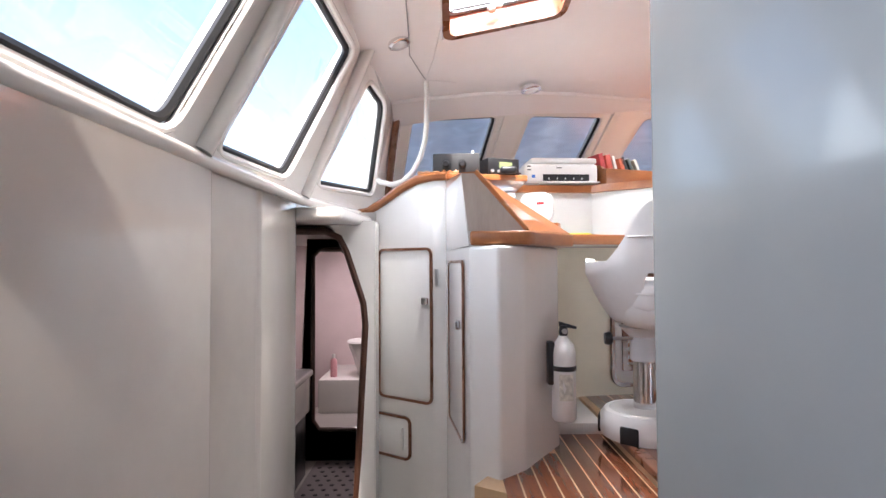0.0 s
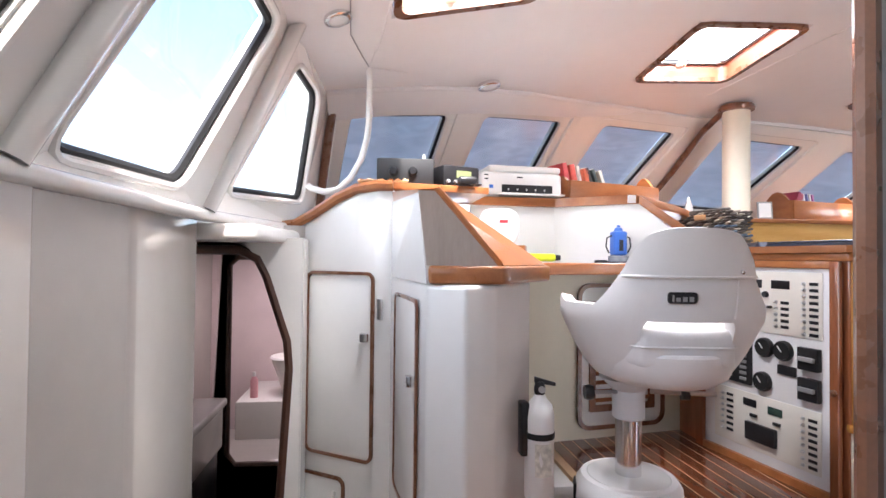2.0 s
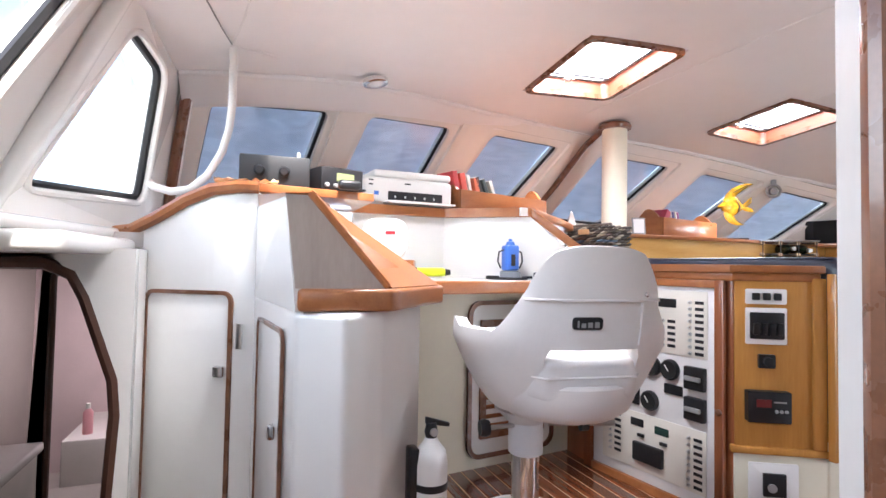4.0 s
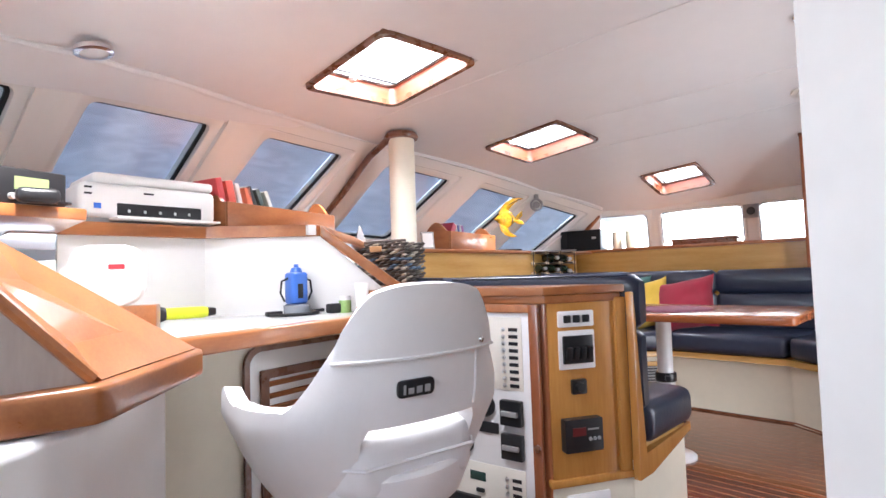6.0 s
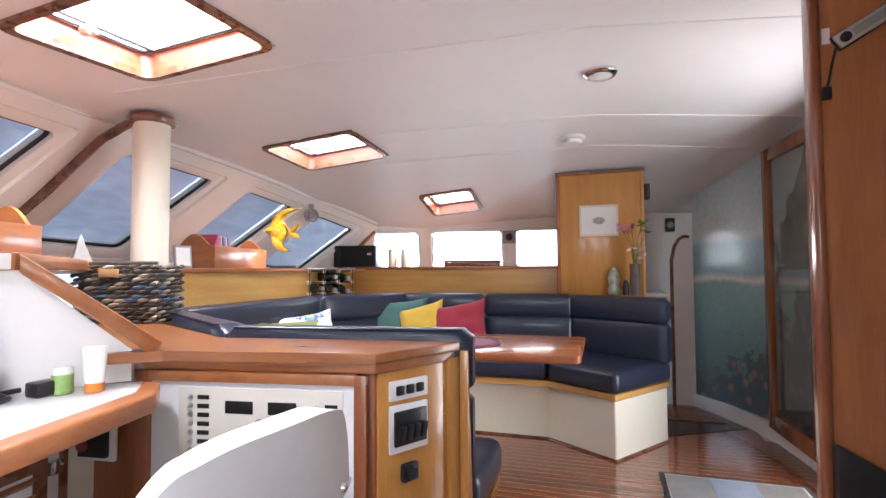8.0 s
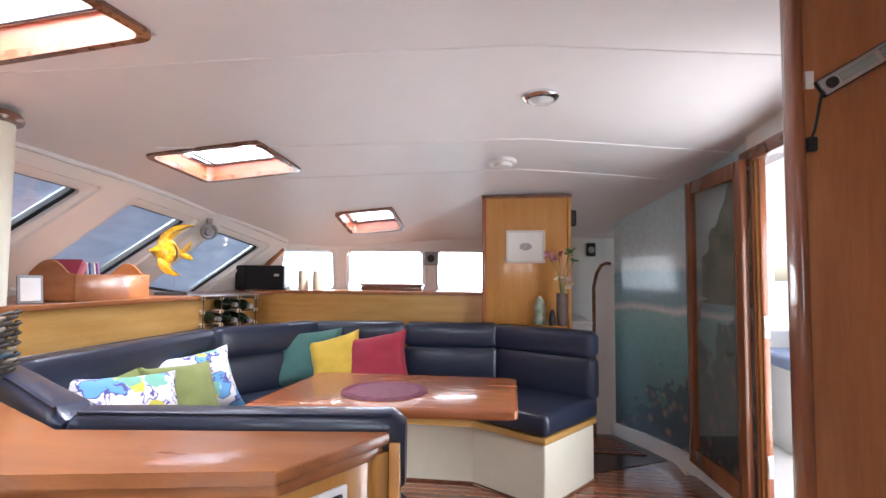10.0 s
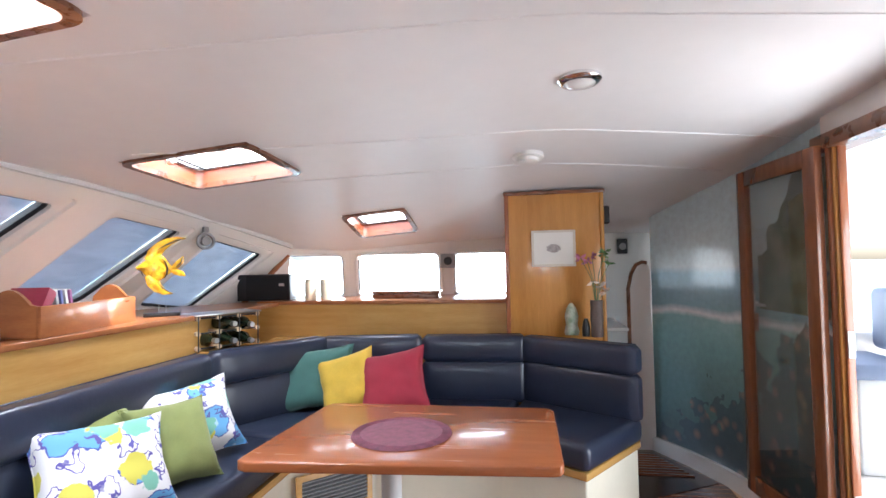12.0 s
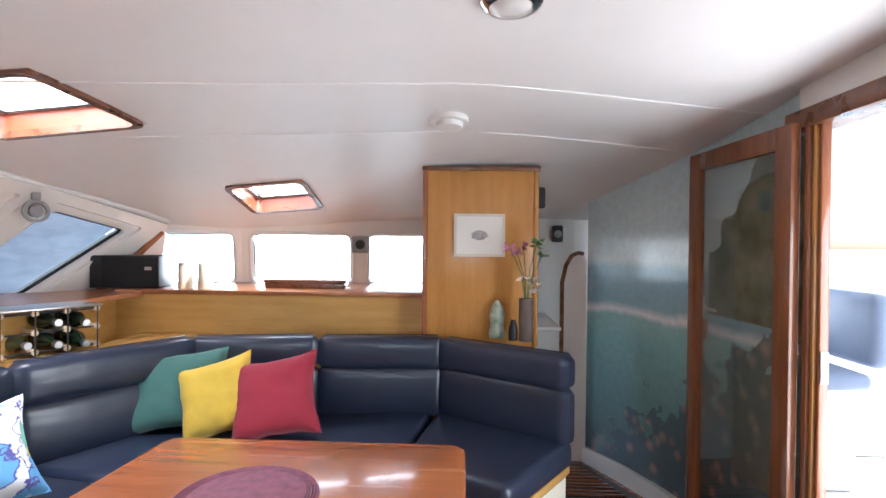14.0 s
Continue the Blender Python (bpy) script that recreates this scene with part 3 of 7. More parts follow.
def arch_door(name, y, x0, x1, hole, trim_r, xmid=None):
    """A bulkhead across the passage with a shaped hole and a dark trim round it."""
    bm = bmesh.new()
    outer = [(x0, -0.95), (x1, -0.95), (x1, 0.95), (x0, 0.95)]
    z = lambda pts: [Vector((a, y, b)) for a, b in pts]
    cx, cz = sum(p[0] for p in hole) / len(hole), sum(p[1] for p in hole) / len(hole)
    ring_out = []
    for a, b in hole:
        s = min([v for v in ((x1 - cx) / (a - cx) if a > cx else 9, (x0 - cx) / (a - cx) if a < cx else 9, (0.95 - cz) / (b - cz) if b > cz else 9, (-0.95 - cz) / (b - cz) if b < cz else 9)])
        ring_out.append((cx + (a - cx) * s, cz + (b - cz) * s))
    n = len(hole)
    vi, vo = [bm.verts.new(p) for p in z(hole)], [bm.verts.new(p) for p in z(ring_out)]
    for i in range(n):
        bm.faces.new((vi[i], vi[(i + 1) % n], vo[(i + 1) % n], vo[i]))
    bmesh.ops.solidify(bm, geom=bm.faces, thickness=0.03)
    wall = structure(name, bm, GEL, "cream bulkhead with a shaped doorway", "wall", smooth=False)
    tr = part("trim", tube(z(hole), trim_r, 8, closed=True), WALNUT, wall, "dark wooden door trim")


arch_door("wall_hull_bulkhead", 2.47, -1.70, -0.325, [(-1.10, -0.62), (-0.43, -0.62), (-0.40, -0.18), (-0.366, 0.44), (-0.375, 0.545), (-0.455, 0.79), (-0.49, 0.86), (-0.56, 0.893), (-0.97, 0.893), (-1.10, 0.79)], 0.02)
structure("side_deck", box(-1.75, -0.62, -1.4, 2.66, 0.976, 0.995), GELW, "white side deck over the hull", "floor", smooth=False)
structure("door_return", extrude([(a, 2.456, b) for a, b in ((-0.43, -0.92), (-0.325, -0.92), (-0.325, 0.94), (-0.56, 0.94), (-0.49, 0.86), (-0.455, 0.79), (-0.375, 0.545), (-0.366, 0.44), (-0.40, -0.18))], (0, 0.008, 0)), GEL, "cream panel beside the doorway", "wall", smooth=False)
structure("wall_hull_return", box(-0.345, -0.325, 2.50, 2.70, -0.95, 0.94), GEL, "cream return wall", "wall", smooth=False)
arch_door("wall_hull_bulkhead_2", 4.40, -1.70, -0.30, [(-1.04, -0.66), (-0.62, -0.66), (-0.58, -0.58), (-0.58, 0.30), (-0.80, 0.82), (-0.86, 0.86), (-1.04, 0.86), (-1.10, 0.80), (-1.10, -0.58)], 0.02)
van = thing("vanity_unit", "small white vanity counter with an open shelf below", "cabinet", (-1.2, 3.6, -0.92))
part("counter", box(-1.68, -1.02, 3.05, 4.1, -0.14, -0.09, 0.015, 3), GELW, van)
part("front", box(-1.68, -1.05, 3.08, 4.1, -0.42, -0.142, 0.01), GEL, van)
# solid box, black in place of the shade inside the open compartment
part("lower_box", box(-1.68, -1.08, 3.5, 4.1, -0.92, -0.422, 0.01), BLACK, van, "solid black box standing in for the shade of an open compartment")
TILEM = material("speckled_vinyl", (0.26, 0.23, 0.22), 0.5, vary=0.05)
mat_f = thing("vinyl_floor_mat", "pale vinyl floor mat with rows of dark dots", "mat", (-0.8, 3.5, -0.92))
part("sheet", box(-1.06, -0.36, 2.84, 4.36, -0.92, -0.912), TILEM, mat_f)
for i in range(8):
    for j in range(18):
        part("dot", lathe([(0.018, -0.912), (0.016, -0.909)], 6, pose(-1.0 + 0.085 * i + (0.042 if j % 2 else 0), 2.90 + 0.083 * j, 0)), BLACK, mat_f)
hs = structure("head_sill", box(-1.3, -0.34, 4.43, 5.2, -0.92, -0.75, 0.01), HULLIN, "raised floor of the toilet compartment", "floor")
toi = thing("marine_toilet", "small white marine toilet with raised plinth", "toilet", (-0.80, 5.4, -0.6))
part("plinth", box(-1.25, -0.45, 5.2, 6.0, -0.92, -0.42, 0.02), GELW, toi)
part("bowl", lathe([(0.09, -0.42), (0.10, -0.36), (0.14, -0.22), (0.18, -0.12), (0.185, -0.09)], 20, pose(-0.80, 5.45, 0)), GELW, toi)
part("seat", lathe([(0.19, -0.09), (0.20, -0.075), (0.19, -0.06), (0.05, -0.055)], 20, pose(-0.80, 5.45, 0)), PLASTIC, toi)
bot = thing("pink_bottle", "pink plastic bottle on the plinth", "bottle", (-1.12, 5.35, -0.42))
part("bottle_body", lathe([(0.035, -0.42), (0.035, -0.26), (0.015, -0.23)], 14, pose(-1.12, 5.35, 0)), material("pink_plastic", (0.70, 0.35, 0.38), 0.3), bot)
part("cap", lathe([(0.016, -0.23), (0.016, -0.19)], 12, pose(-1.12, 5.35, 0)), PLASTIC, bot)
# added pinkish fill that brightens the toilet compartment; no fitting is modelled
area("head_lamp", (-0.9, 5.2, 0.9), (-0.9, 5.21, 0), 0.25, 0.25, 2.6, (1.0, 0.86, 0.88))

# ---- locker and pedestal ----
def trimmed_door(parent, m, w, h, r, mat, trim=TRIM, tw=0.013):
    """A flush door in its own plane: panel, rounded trim."""
    d = part("door", prism(rounded(w, h, r), 0.001, 0.006, 0.001, m=m), mat, parent)
    part("trim", ring(rounded(w + tw, h + tw, r + tw / 2), rounded(w - tw, h - tw, max(0.004, r - tw / 2)), 0.002, 0.011, m), trim, d, "dark wooden edging")
    return d


lock = thing("locker_cabinet", "glossy white moulded locker with two trimmed doors", "cabinet", (-0.1, 2.7, -0.92))
bm = prism([(-0.34, 3.05), (-0.385, 2.69), (-0.12, 2.507), (-0.045, 2.455), (0.03, 2.435), (0.03, 3.1), (-0.12, 3.1)], -0.92, 1.135, 0.0)
for v in bm.verts:
    if v.co.z > 0:
        v.co.z = 1.0 if v.co.x < -0.3 else 1.135
bevel(bm, 0.012, 3)
part("body", bm, GELW, lock)
part("cap_rail", tube([(-0.44, 2.74, 1.005), (-0.38, 2.685, 1.01), (-0.30, 2.625, 1.05), (-0.20, 2.555, 1.11), (-0.12, 2.50, 1.142), (-0.04, 2.45, 1.15), (0.02, 2.44, 1.15)], 0.022, 8), TEAK, lock, "curved teak cap rail")
part("top_board", prism([(-0.14, 2.52), (-0.04, 2.45), (0.02, 2.44), (0.42, 2.52), (0.42, 3.1), (-0.14, 3.1)], 1.136, 1.165, 0.004), TEAK, lock)
D1 = facing((-0.185, 2.551, 0.437), (0.285, -0.195, 0), (0, 0, 1))
door = trimmed_door(lock, D1, 0.325, 0.735, 0.03, GELW)
part("latch", box(0.115, 0.15, 0.10, 0.135, 0.006, 0.03, 0.006, m=D1), CHROME, door, "chrome latch")
D2 = facing((-0.25, 2.596, -0.12), (0.285, -0.195, 0), (0, 0, 1))
door = trimmed_door(lock, D2, 0.22, 0.20, 0.03, GELW)
part("pull", box(0.06, 0.075, -0.06, 0.05, 0.006, 0.02, 0.005, m=D2), PLASTIC, door, "white pull handle")
part("keeper", box(0.182, 0.205, 0.19, 0.27, 0.001, 0.006, 0.001, m=D1), STEEL, lock, "steel strike plate")

ped = thing("chart_desk_pedestal", "glossy white faceted desk pedestal with a narrow side door", "cabinet", (0.3, 2.2, -0.3))
part("body", prism([(0.016, 2.44), (0.095, 1.845), (0.19, 1.755), (0.29, 1.84), (0.470, 2.10), (0.470, 2.9), (0.016, 2.9)], -0.60, 0.795, 0.014, 3), GELW, ped)
D3 = facing((0.058, 2.12, 0.40), (0.079, -0.595, 0), (0, 0, 1))
D3 = D3 @ pose(0, 0, 0.001)
door = trimmed_door(ped, D3, 0.36, 0.68, 0.03, GELW, tw=0.011)
part("latch", box(0.13, 0.155, 0.08, 0.115, 0.006, 0.03, 0.006, m=D3), CHROME, door, "chrome latch")

bm = bmesh.new()
add(bm, [(0.016, 2.44, 0.795), (0.094, 1.847, 0.795), (0.20, 1.847, 0.795), (0.20, 2.44, 0.795), (0.016, 2.44, 1.085), (0.067, 1.850, 1.052), (0.11, 1.850, 1.052), (0.11, 2.44, 1.085)],
    [(3, 2, 1, 0), (4, 5, 6, 7), (0, 1, 5, 4), (1, 2, 6, 5), (2, 3, 7, 6), (3, 0, 4, 7)])
part("upper_body", bm, GELW, ped, smooth=False)
con = thing("instrument_console", "sloping teak instrument console with a pale veneer side", "console", (0.25, 2.0, 0.8))
part("rim", prism([(0.096, 1.822), (0.30, 1.80), (0.325, 1.82), (0.525, 2.06), (0.525, 2.30), (0.20, 2.43), (0.11, 2.0)], 0.797, 0.848, 0.010, 3), TEAK, con, "thick teak edge moulding")
part("side", extrude([(0.092, 1.835, 0.848), (0.30, 1.835, 0.848), (0.116, 1.835, 1.055), (0.066, 1.835, 1.055)], (0, 0.012, 0)), PALE, con, smooth=False)
part("edge_rail", tube([(0.30, 1.832, 0.853), (0.118, 1.832, 1.062)], 0.009, 8), TEAK, con)
bm = bmesh.new()
add(bm, [(0.31, 1.835, 0.85), (0.51, 2.06, 0.85), (0.215, 2.20, 1.072), (0.119, 1.84, 1.058), (0.30, 1.85, 0.83), (0.50, 2.08, 0.83), (0.20, 2.21, 1.05), (0.112, 1.86, 1.04)],
    [(0, 1, 2, 3), (7, 6, 5, 4), (0, 4, 5, 1), (1, 5, 6, 2), (2, 6, 7, 3), (3, 7, 4, 0)])
part("sloping_top", bm, TEAK, con, smooth=False)
bm = bmesh.new()
add(bm, [(0.066, 1.838, 1.058), (0.119, 1.838, 1.062), (0.215, 2.20, 1.078), (0.20, 2.48, 1.13), (0.012, 2.48, 1.13), (0.066, 1.85, 1.053), (0.119, 1.85, 1.053), (0.21, 2.20, 1.05), (0.20, 2.46, 1.08), (0.02, 2.46, 1.08)],
    [(0, 1, 2, 3, 4), (9, 8, 7, 6, 5), (0, 5, 6, 1), (1, 6, 7, 2), (2, 7, 8, 3), (3, 8, 9, 4), (4, 9, 5, 0)])
part("top_cap", bm, TEAK, con, smooth=False)
part("back_side", extrude([(0.22, 2.21, 0.85), (0.22, 2.21, 1.06), (0.19, 2.46, 1.09), (0.19, 2.46, 0.85)], (-0.02, 0, 0)), GELW, con, smooth=False)
inst = thing("instrument_cover", "white plastic instrument cover on the console", "cover", (0.50, 2.55, 0.95))
part("cover", prism(rounded(0.16, 0.15, 0.045), -0.02, 0.02, 0.010, 3, m=pose(0.46, 2.50, 1.0, 0, 0, -25) @ pose(0, 0, 0, 90)), PLASTIC, inst)
part("red_mark", box(0.005, 0.04, -0.0215, -0.0198, 0.015, 0.027, m=pose(0.46, 2.50, 1.0, 0, 0, -25)), material("red_print", (0.55, 0.04, 0.05), 0.5), inst)
part("bracket", box(-0.09, 0.11, -0.03, 0.03, -0.15, -0.076, 0.004, m=pose(0.46, 2.50, 1.0, 0, 0, -25)), TEAK, inst)

ext = thing("fire_extinguisher", "white fire extinguisher in a black wall bracket", "fire extinguisher", (0.455, 1.92, 0.15))
EX = pose(0.448, 1.93, 0)
part("cylinder", lathe([(0.038, 0.150), (0.044, 0.158), (0.044, 0.40), (0.038, 0.43), (0.02, 0.452), (0.016, 0.462)], 24, EX), PLASTIC, ext)
part("band", lathe([(0.0452, 0.335), (0.0460, 0.338), (0.0460, 0.350), (0.0452, 0.353)], 24, EX), BLACK, ext, "black strap")
part("bracket", box(-0.060, -0.034, -0.015, 0.03, 0.28, 0.44, 0.006, m=EX), BLACK, ext, "black bracket")
part("valve", lathe([(0.014, 0.46), (0.018, 0.475), (0.013, 0.50)], 12, EX), BLACK, ext)
part("lever", extrude([(-0.016, -0.006, 0.497), (0.048, -0.006, 0.485), (0.05, -0.006, 0.495), (-0.016, -0.006, 0.515)], (0, 0.012, 0), 0.002, m=EX), BLACK, ext)
part("gauge", lathe([(0.010, 0), (0.010, 0.008)], 12, EX @ pose(0.0, -0.018, 0.48, 90)), STEEL, ext)
part("label", extrude([(0.0448 * math.sin(a), -0.0452 * math.cos(a), 0.23) for a in (-0.6, -0.2, 0.2, 0.6)] + [(0.0448 * math.sin(a), -0.0452 * math.cos(a), 0.325) for a in (0.6, 0.2, -0.2, -0.6)], (0, -0.0008, 0), m=EX), material("printed_label", (0.62, 0.60, 0.52), 0.5, vary=0.3, scale=60), ext, "printed label")

# ---- chart desk nook ----
desk = thing("chart_desk", "white chart desk top with a varnished teak front edge", "desk", (0.95, 2.5, 0.80))
part("top", prism([(0.475, 2.27), (0.56, 2.262), (1.25, 2.405), (1.37, 2.52), (1.30, 2.60), (0.86, 2.96), (0.475, 2.93)], 0.81, 0.85, 0.004), GELW, desk)
part("front_edge", prism([(0.46, 2.185), (1.26, 2.36), (1.355, 2.45), (1.345, 2.50), (1.25, 2.402), (0.46, 2.236)], 0.812, 0.856, 0.008, 3), TEAKX, desk, "varnished teak edge")
knee = structure("wall_kneehole", extrude([(0.470, 2.60, -0.05), (1.44, 2.745, -0.05), (1.44, 2.745, 0.81), (0.470, 2.60, 0.81)], (0, 0.04, 0)), CREAM, "cream kneehole wall under the desk", "wall", smooth=False)
structure("wall_desk_back", extrude([(0.42, 2.925, 0.85), (0.86, 2.955, 0.85), (0.86, 2.955, 1.145), (0.42, 2.925, 1.145)], (0, 0.03, 0)), GELW, "white desk backing", "wall", smooth=False)
structure("wall_desk_side", extrude([(0.86, 2.955, 0.85), (1.36, 2.55, 0.85), (1.36, 2.55, 0.93), (1.17, 2.70, 1.145), (0.86, 2.955, 1.145)], (0.02, 0.03, 0)), GELW, "white angled desk backing", "wall", smooth=False)
shelf = thing("nav_shelf", "varnished teak shelf behind the chart desk", "shelf", (0.8, 3.2, 1.13))
part("board", prism([(0.30, 2.89), (0.47, 2.90), (0.85, 2.925), (1.16, 2.675), (1.20, 2.70), (1.62, 3.10), (1.95, 3.43), (1.95, 4.2), (-0.1, 3.5), (-0.1, 3.1), (0.30, 3.1)], 1.133, 1.175, 0.007), TEAKX, shelf)
part("sloping_edge", extrude([(1.165, 2.668, 1.172), (1.165, 2.668, 1.128), (1.375, 2.500, 0.915), (1.395, 2.484, 0.945)], (0.040, 0.052, 0), 0.005), TEAKX, shelf, "sloping teak edge")
part("white_clip", box(1.12, 1.155, 2.676, 2.694, 1.135, 1.172, 0.003), PLASTIC, shelf)
# kneehole louvred door
LD = facing((1.088, 2.691, 0.43), (0.97, 0.145, 0), (0, 0, 1))
ldoor = thing("louvred_door", "white door with a mahogany louvre panel and dark trim", "cabinet door", (1.088, 2.69, 0.07), kind="structure")
part("panel", prism(rounded(0.44, 0.64, 0.05), 0.001, 0.010, 0.002, m=LD), GELW, ldoor)
part("trim", ring(rounded(0.462, 0.662, 0.06), rounded(0.425, 0.625, 0.045), 0.004, 0.018, LD), TRIM, ldoor, "dark rounded trim")
part("louvre_frame", ring(rounded(0.345, 0.50, 0.006), rounded(0.285, 0.44, 0.004), 0.008, 0.020, LD), TRIM, ldoor)
for k in range(11):
    part("slat", box(-0.143, 0.143, -0.012, 0.012, -0.003, 0.003, 0.001, m=LD @ pose(0, -0.20 + 0.04 * k, 0.013, 35)), TEAKX, ldoor)
part("latch", box(0.17, 0.205, 0.20, 0.235, 0.010, 0.035, 0.006, m=LD), CHROME, ldoor, "chrome latch")
ctl = thing("control_box", "black control panel in the desk end wall", "switch panel", (1.39, 2.72, 0.70))
CB = facing((1.385, 2.70, 0.70), (0.02, -0.2, 0), (0, 0, 1))
part("plate", prism(rounded(0.15, 0.14, 0.006), 0.004, 0.010, m=CB), GELW, ctl)
part("face", prism(rounded(0.11, 0.12, 0.006), 0.010, 0.018, m=CB), BLACK, ctl)
part("label_strip", box(-0.04, 0.04, 0.035, 0.045, 0.018, 0.0195, m=CB), GREYP, ctl)
part("button", lathe([(0.016, 0.018), (0.015, 0.026)], 16, CB @ pose(-0.02, -0.03, 0)), material("dull_red", (0.25, 0.05, 0.05), 0.5), ctl)

# things on the desk and the shelf
tor = thing("torch", "yellow torch with a black lens head", "torch", (0.74, 2.83, 0.85))
TM = pose(0.65, 2.835, 0.877, 0, 90, -8)
part("barrel", lathe([(0.019, 0.04), (0.019, 0.15), (0.016, 0.165)], 18, TM), material("neon_yellow", (0.72, 0.80, 0.03), 0.4, vary=0.03), tor)
part("head", lathe([(0.026, -0.005), (0.027, 0.02), (0.020, 0.04)], 18, TM), BLACK, tor)
part("tail", lathe([(0.016, 0.165), (0.012, 0.19)], 14, TM), BLACK, tor)
pump = thing("blue_lantern", "blue handheld lantern on a clear round base", "lantern", (1.06, 2.66, 0.85))
PM = pose(1.06, 2.66, 0.85)
BLUE = material("blue_plastic", (0.05, 0.16, 0.55), 0.3, vary=0.04)
part("base", lathe([(0.045, 0.001), (0.045, 0.035), (0.035, 0.04)], 20, PM), material("smoky_plastic", (0.25, 0.27, 0.30), 0.15, vary=0.05), pump)
part("lantern_body", box(-0.032, 0.032, -0.028, 0.028, 0.04, 0.15, 0.01, 3, m=PM), BLUE, pump)
part("lantern_top", lathe([(0.022, 0.15), (0.016, 0.165), (0.008, 0.168), (0.008, 0.178)], 14, PM), BLUE, pump)
part("inset", box(-0.010, 0.010, -0.030, -0.0285, 0.06, 0.11, 0.002, m=PM), BLACK, pump)
for sx in (-1, 1):
    part("side_handle", tube([(sx * 0.03, 0, 0.13), (sx * 0.055, 0, 0.12), (sx * 0.06, 0, 0.08), (sx * 0.045, 0, 0.05)], 0.004, 6, bm=None), BLACK, pump)
    pump.children[-1].matrix_parent_inverse = INV[pump.name] @ PM
cab = thing("coiled_cable", "black cable and charger lying on the desk", "cable", (1.10, 2.62, 0.85))
part("cable", tube([(0.97, 2.69, 0.856), (1.0, 2.62, 0.856), (1.06, 2.60, 0.856), (1.12, 2.62, 0.857), (1.13, 2.67, 0.86), (1.17, 2.66, 0.862)], 0.006, 6), BLACK, cab)
part("charger", box(1.15, 1.205, 2.58, 2.62, 0.851, 0.885, 0.006), BLACK, cab)
part("strap", box(0.965, 1.02, 2.68, 2.71, 0.851, 0.868, 0.005), BLACK, cab)
can = thing("green_tin", "small green and white tin on the desk", "tin", (1.21, 2.585, 0.85))
part("tin_body", lathe([(0.022, 0.851), (0.022, 0.895)], 18, pose(1.21, 2.585, 0)), material("lime_print", (0.35, 0.55, 0.18), 0.4, vary=0.2, scale=30), can)
part("lid", lathe([(0.022, 0.895), (0.020, 0.91)], 18, pose(1.21, 2.585, 0)), PLASTIC, can)
tbe = thing("cream_tube", "white cosmetic tube with an orange cap", "tube", (1.245, 2.53, 0.85))
part("cap", lathe([(0.02, 0.851), (0.02, 0.872)], 16, pose(1.245, 2.53, 0)), material("orange_plastic", (0.80, 0.25, 0.04), 0.35), tbe, "orange cap")
bm = lathe([(0.02, 0.872), (0.021, 0.89), (0.021, 0.94), (0.02, 0.955)], 16)
for v in bm.verts:
    k = max(0, (v.co.z - 0.88) / 0.075)
    v.co.x *= 1 + 0.25 * k
    v.co.y *= 1 - 0.85 * k
bmesh.ops.transform(bm, matrix=pose(1.245, 2.53, 0, 0, 0, -30), verts=bm.verts)
part("tube_body", bm, PLASTIC, tbe)

prn = thing("printer", "white inkjet printer with an open paper tray", "printer", (0.70, 3.08, 1.175))
PR = pose(0.678, 3.07, 1.176, 0, 0, 4)
part("body", box(-0.215, 0.215, -0.13, 0.15, 0.012, 0.13, 0.022, 3, m=PR), PLASTIC, prn)
part("lid", box(-0.175, 0.215, -0.115, 0.15, 0.131, 0.166, 0.014, 3, m=PR), PLASTIC, prn, "scanner lid")
part("lower_shell", box(-0.222, 0.20, -0.12, 0.15, 0.0, 0.03, 0.008, m=PR), GREYP, prn)
part("slot", box(-0.11, 0.16, -0.1345, -0.128, 0.026, 0.066, 0.004, m=PR), BLACK, prn, "dark paper slot")
part("tray", box(-0.13, 0.20, -0.20, -0.10, 0.008, 0.016, 0.003, m=PR), PLASTIC, prn, "open paper tray")
for k in range(5):
    part("roller", box(-0.08 + 0.048 * k, -0.072 + 0.048 * k, -0.137, -0.133, 0.036, 0.046, 0.001, m=PR), STEEL, prn)
part("badge", box(-0.175, -0.155, -0.1325, -0.129, 0.045, 0.062, m=PR), BLUE, prn)
for k in range(2):
    part("button", box(-0.20, -0.18, -0.1325, -0.128, 0.108 - 0.02 * k, 0.114 - 0.02 * k, m=PR), BLACK, prn)
part("grip", box(-0.03, 0.0, -0.1325, -0.128, 0.10, 0.106, m=PR), BLACK, prn)

rad = thing("radio_set", "dark grey marine radio box with two round knobs", "radio", (0.06, 2.62, 1.165))
RD = pose(0.06, 2.60, 1.166, 0, 0, -3)
DARKM = material("dark_grey_metal", (0.014, 0.015, 0.017), 0.6, vary=0.1)
part("case", box(-0.10, 0.13, -0.10, 0.14, 0.0, 0.105, 0.006, m=RD), DARKM, rad)
for sx in (-0.035, 0.045):
    part("knob", lathe([(0.018, 0), (0.018, 0.012), (0.012, 0.02)], 16, RD @ pose(sx, -0.10, 0.05, 90)), BLACK, rad)
rc = thing("transceiver", "black transceiver with a small lit display", "radio", (0.26, 2.62, 1.165))
RC = pose(0.275, 2.62, 1.166, 0, 0, 20)
part("case", box(-0.09, 0.08, -0.10, 0.06, 0.0, 0.085, 0.006, m=RC), BLACK, rc)
part("display", box(-0.03, 0.04, -0.102, -0.0985, 0.035, 0.065, m=RC), material("lcd_display", (0.22, 0.26, 0.12), 0.3, vary=0.05), rc, "greenish display")
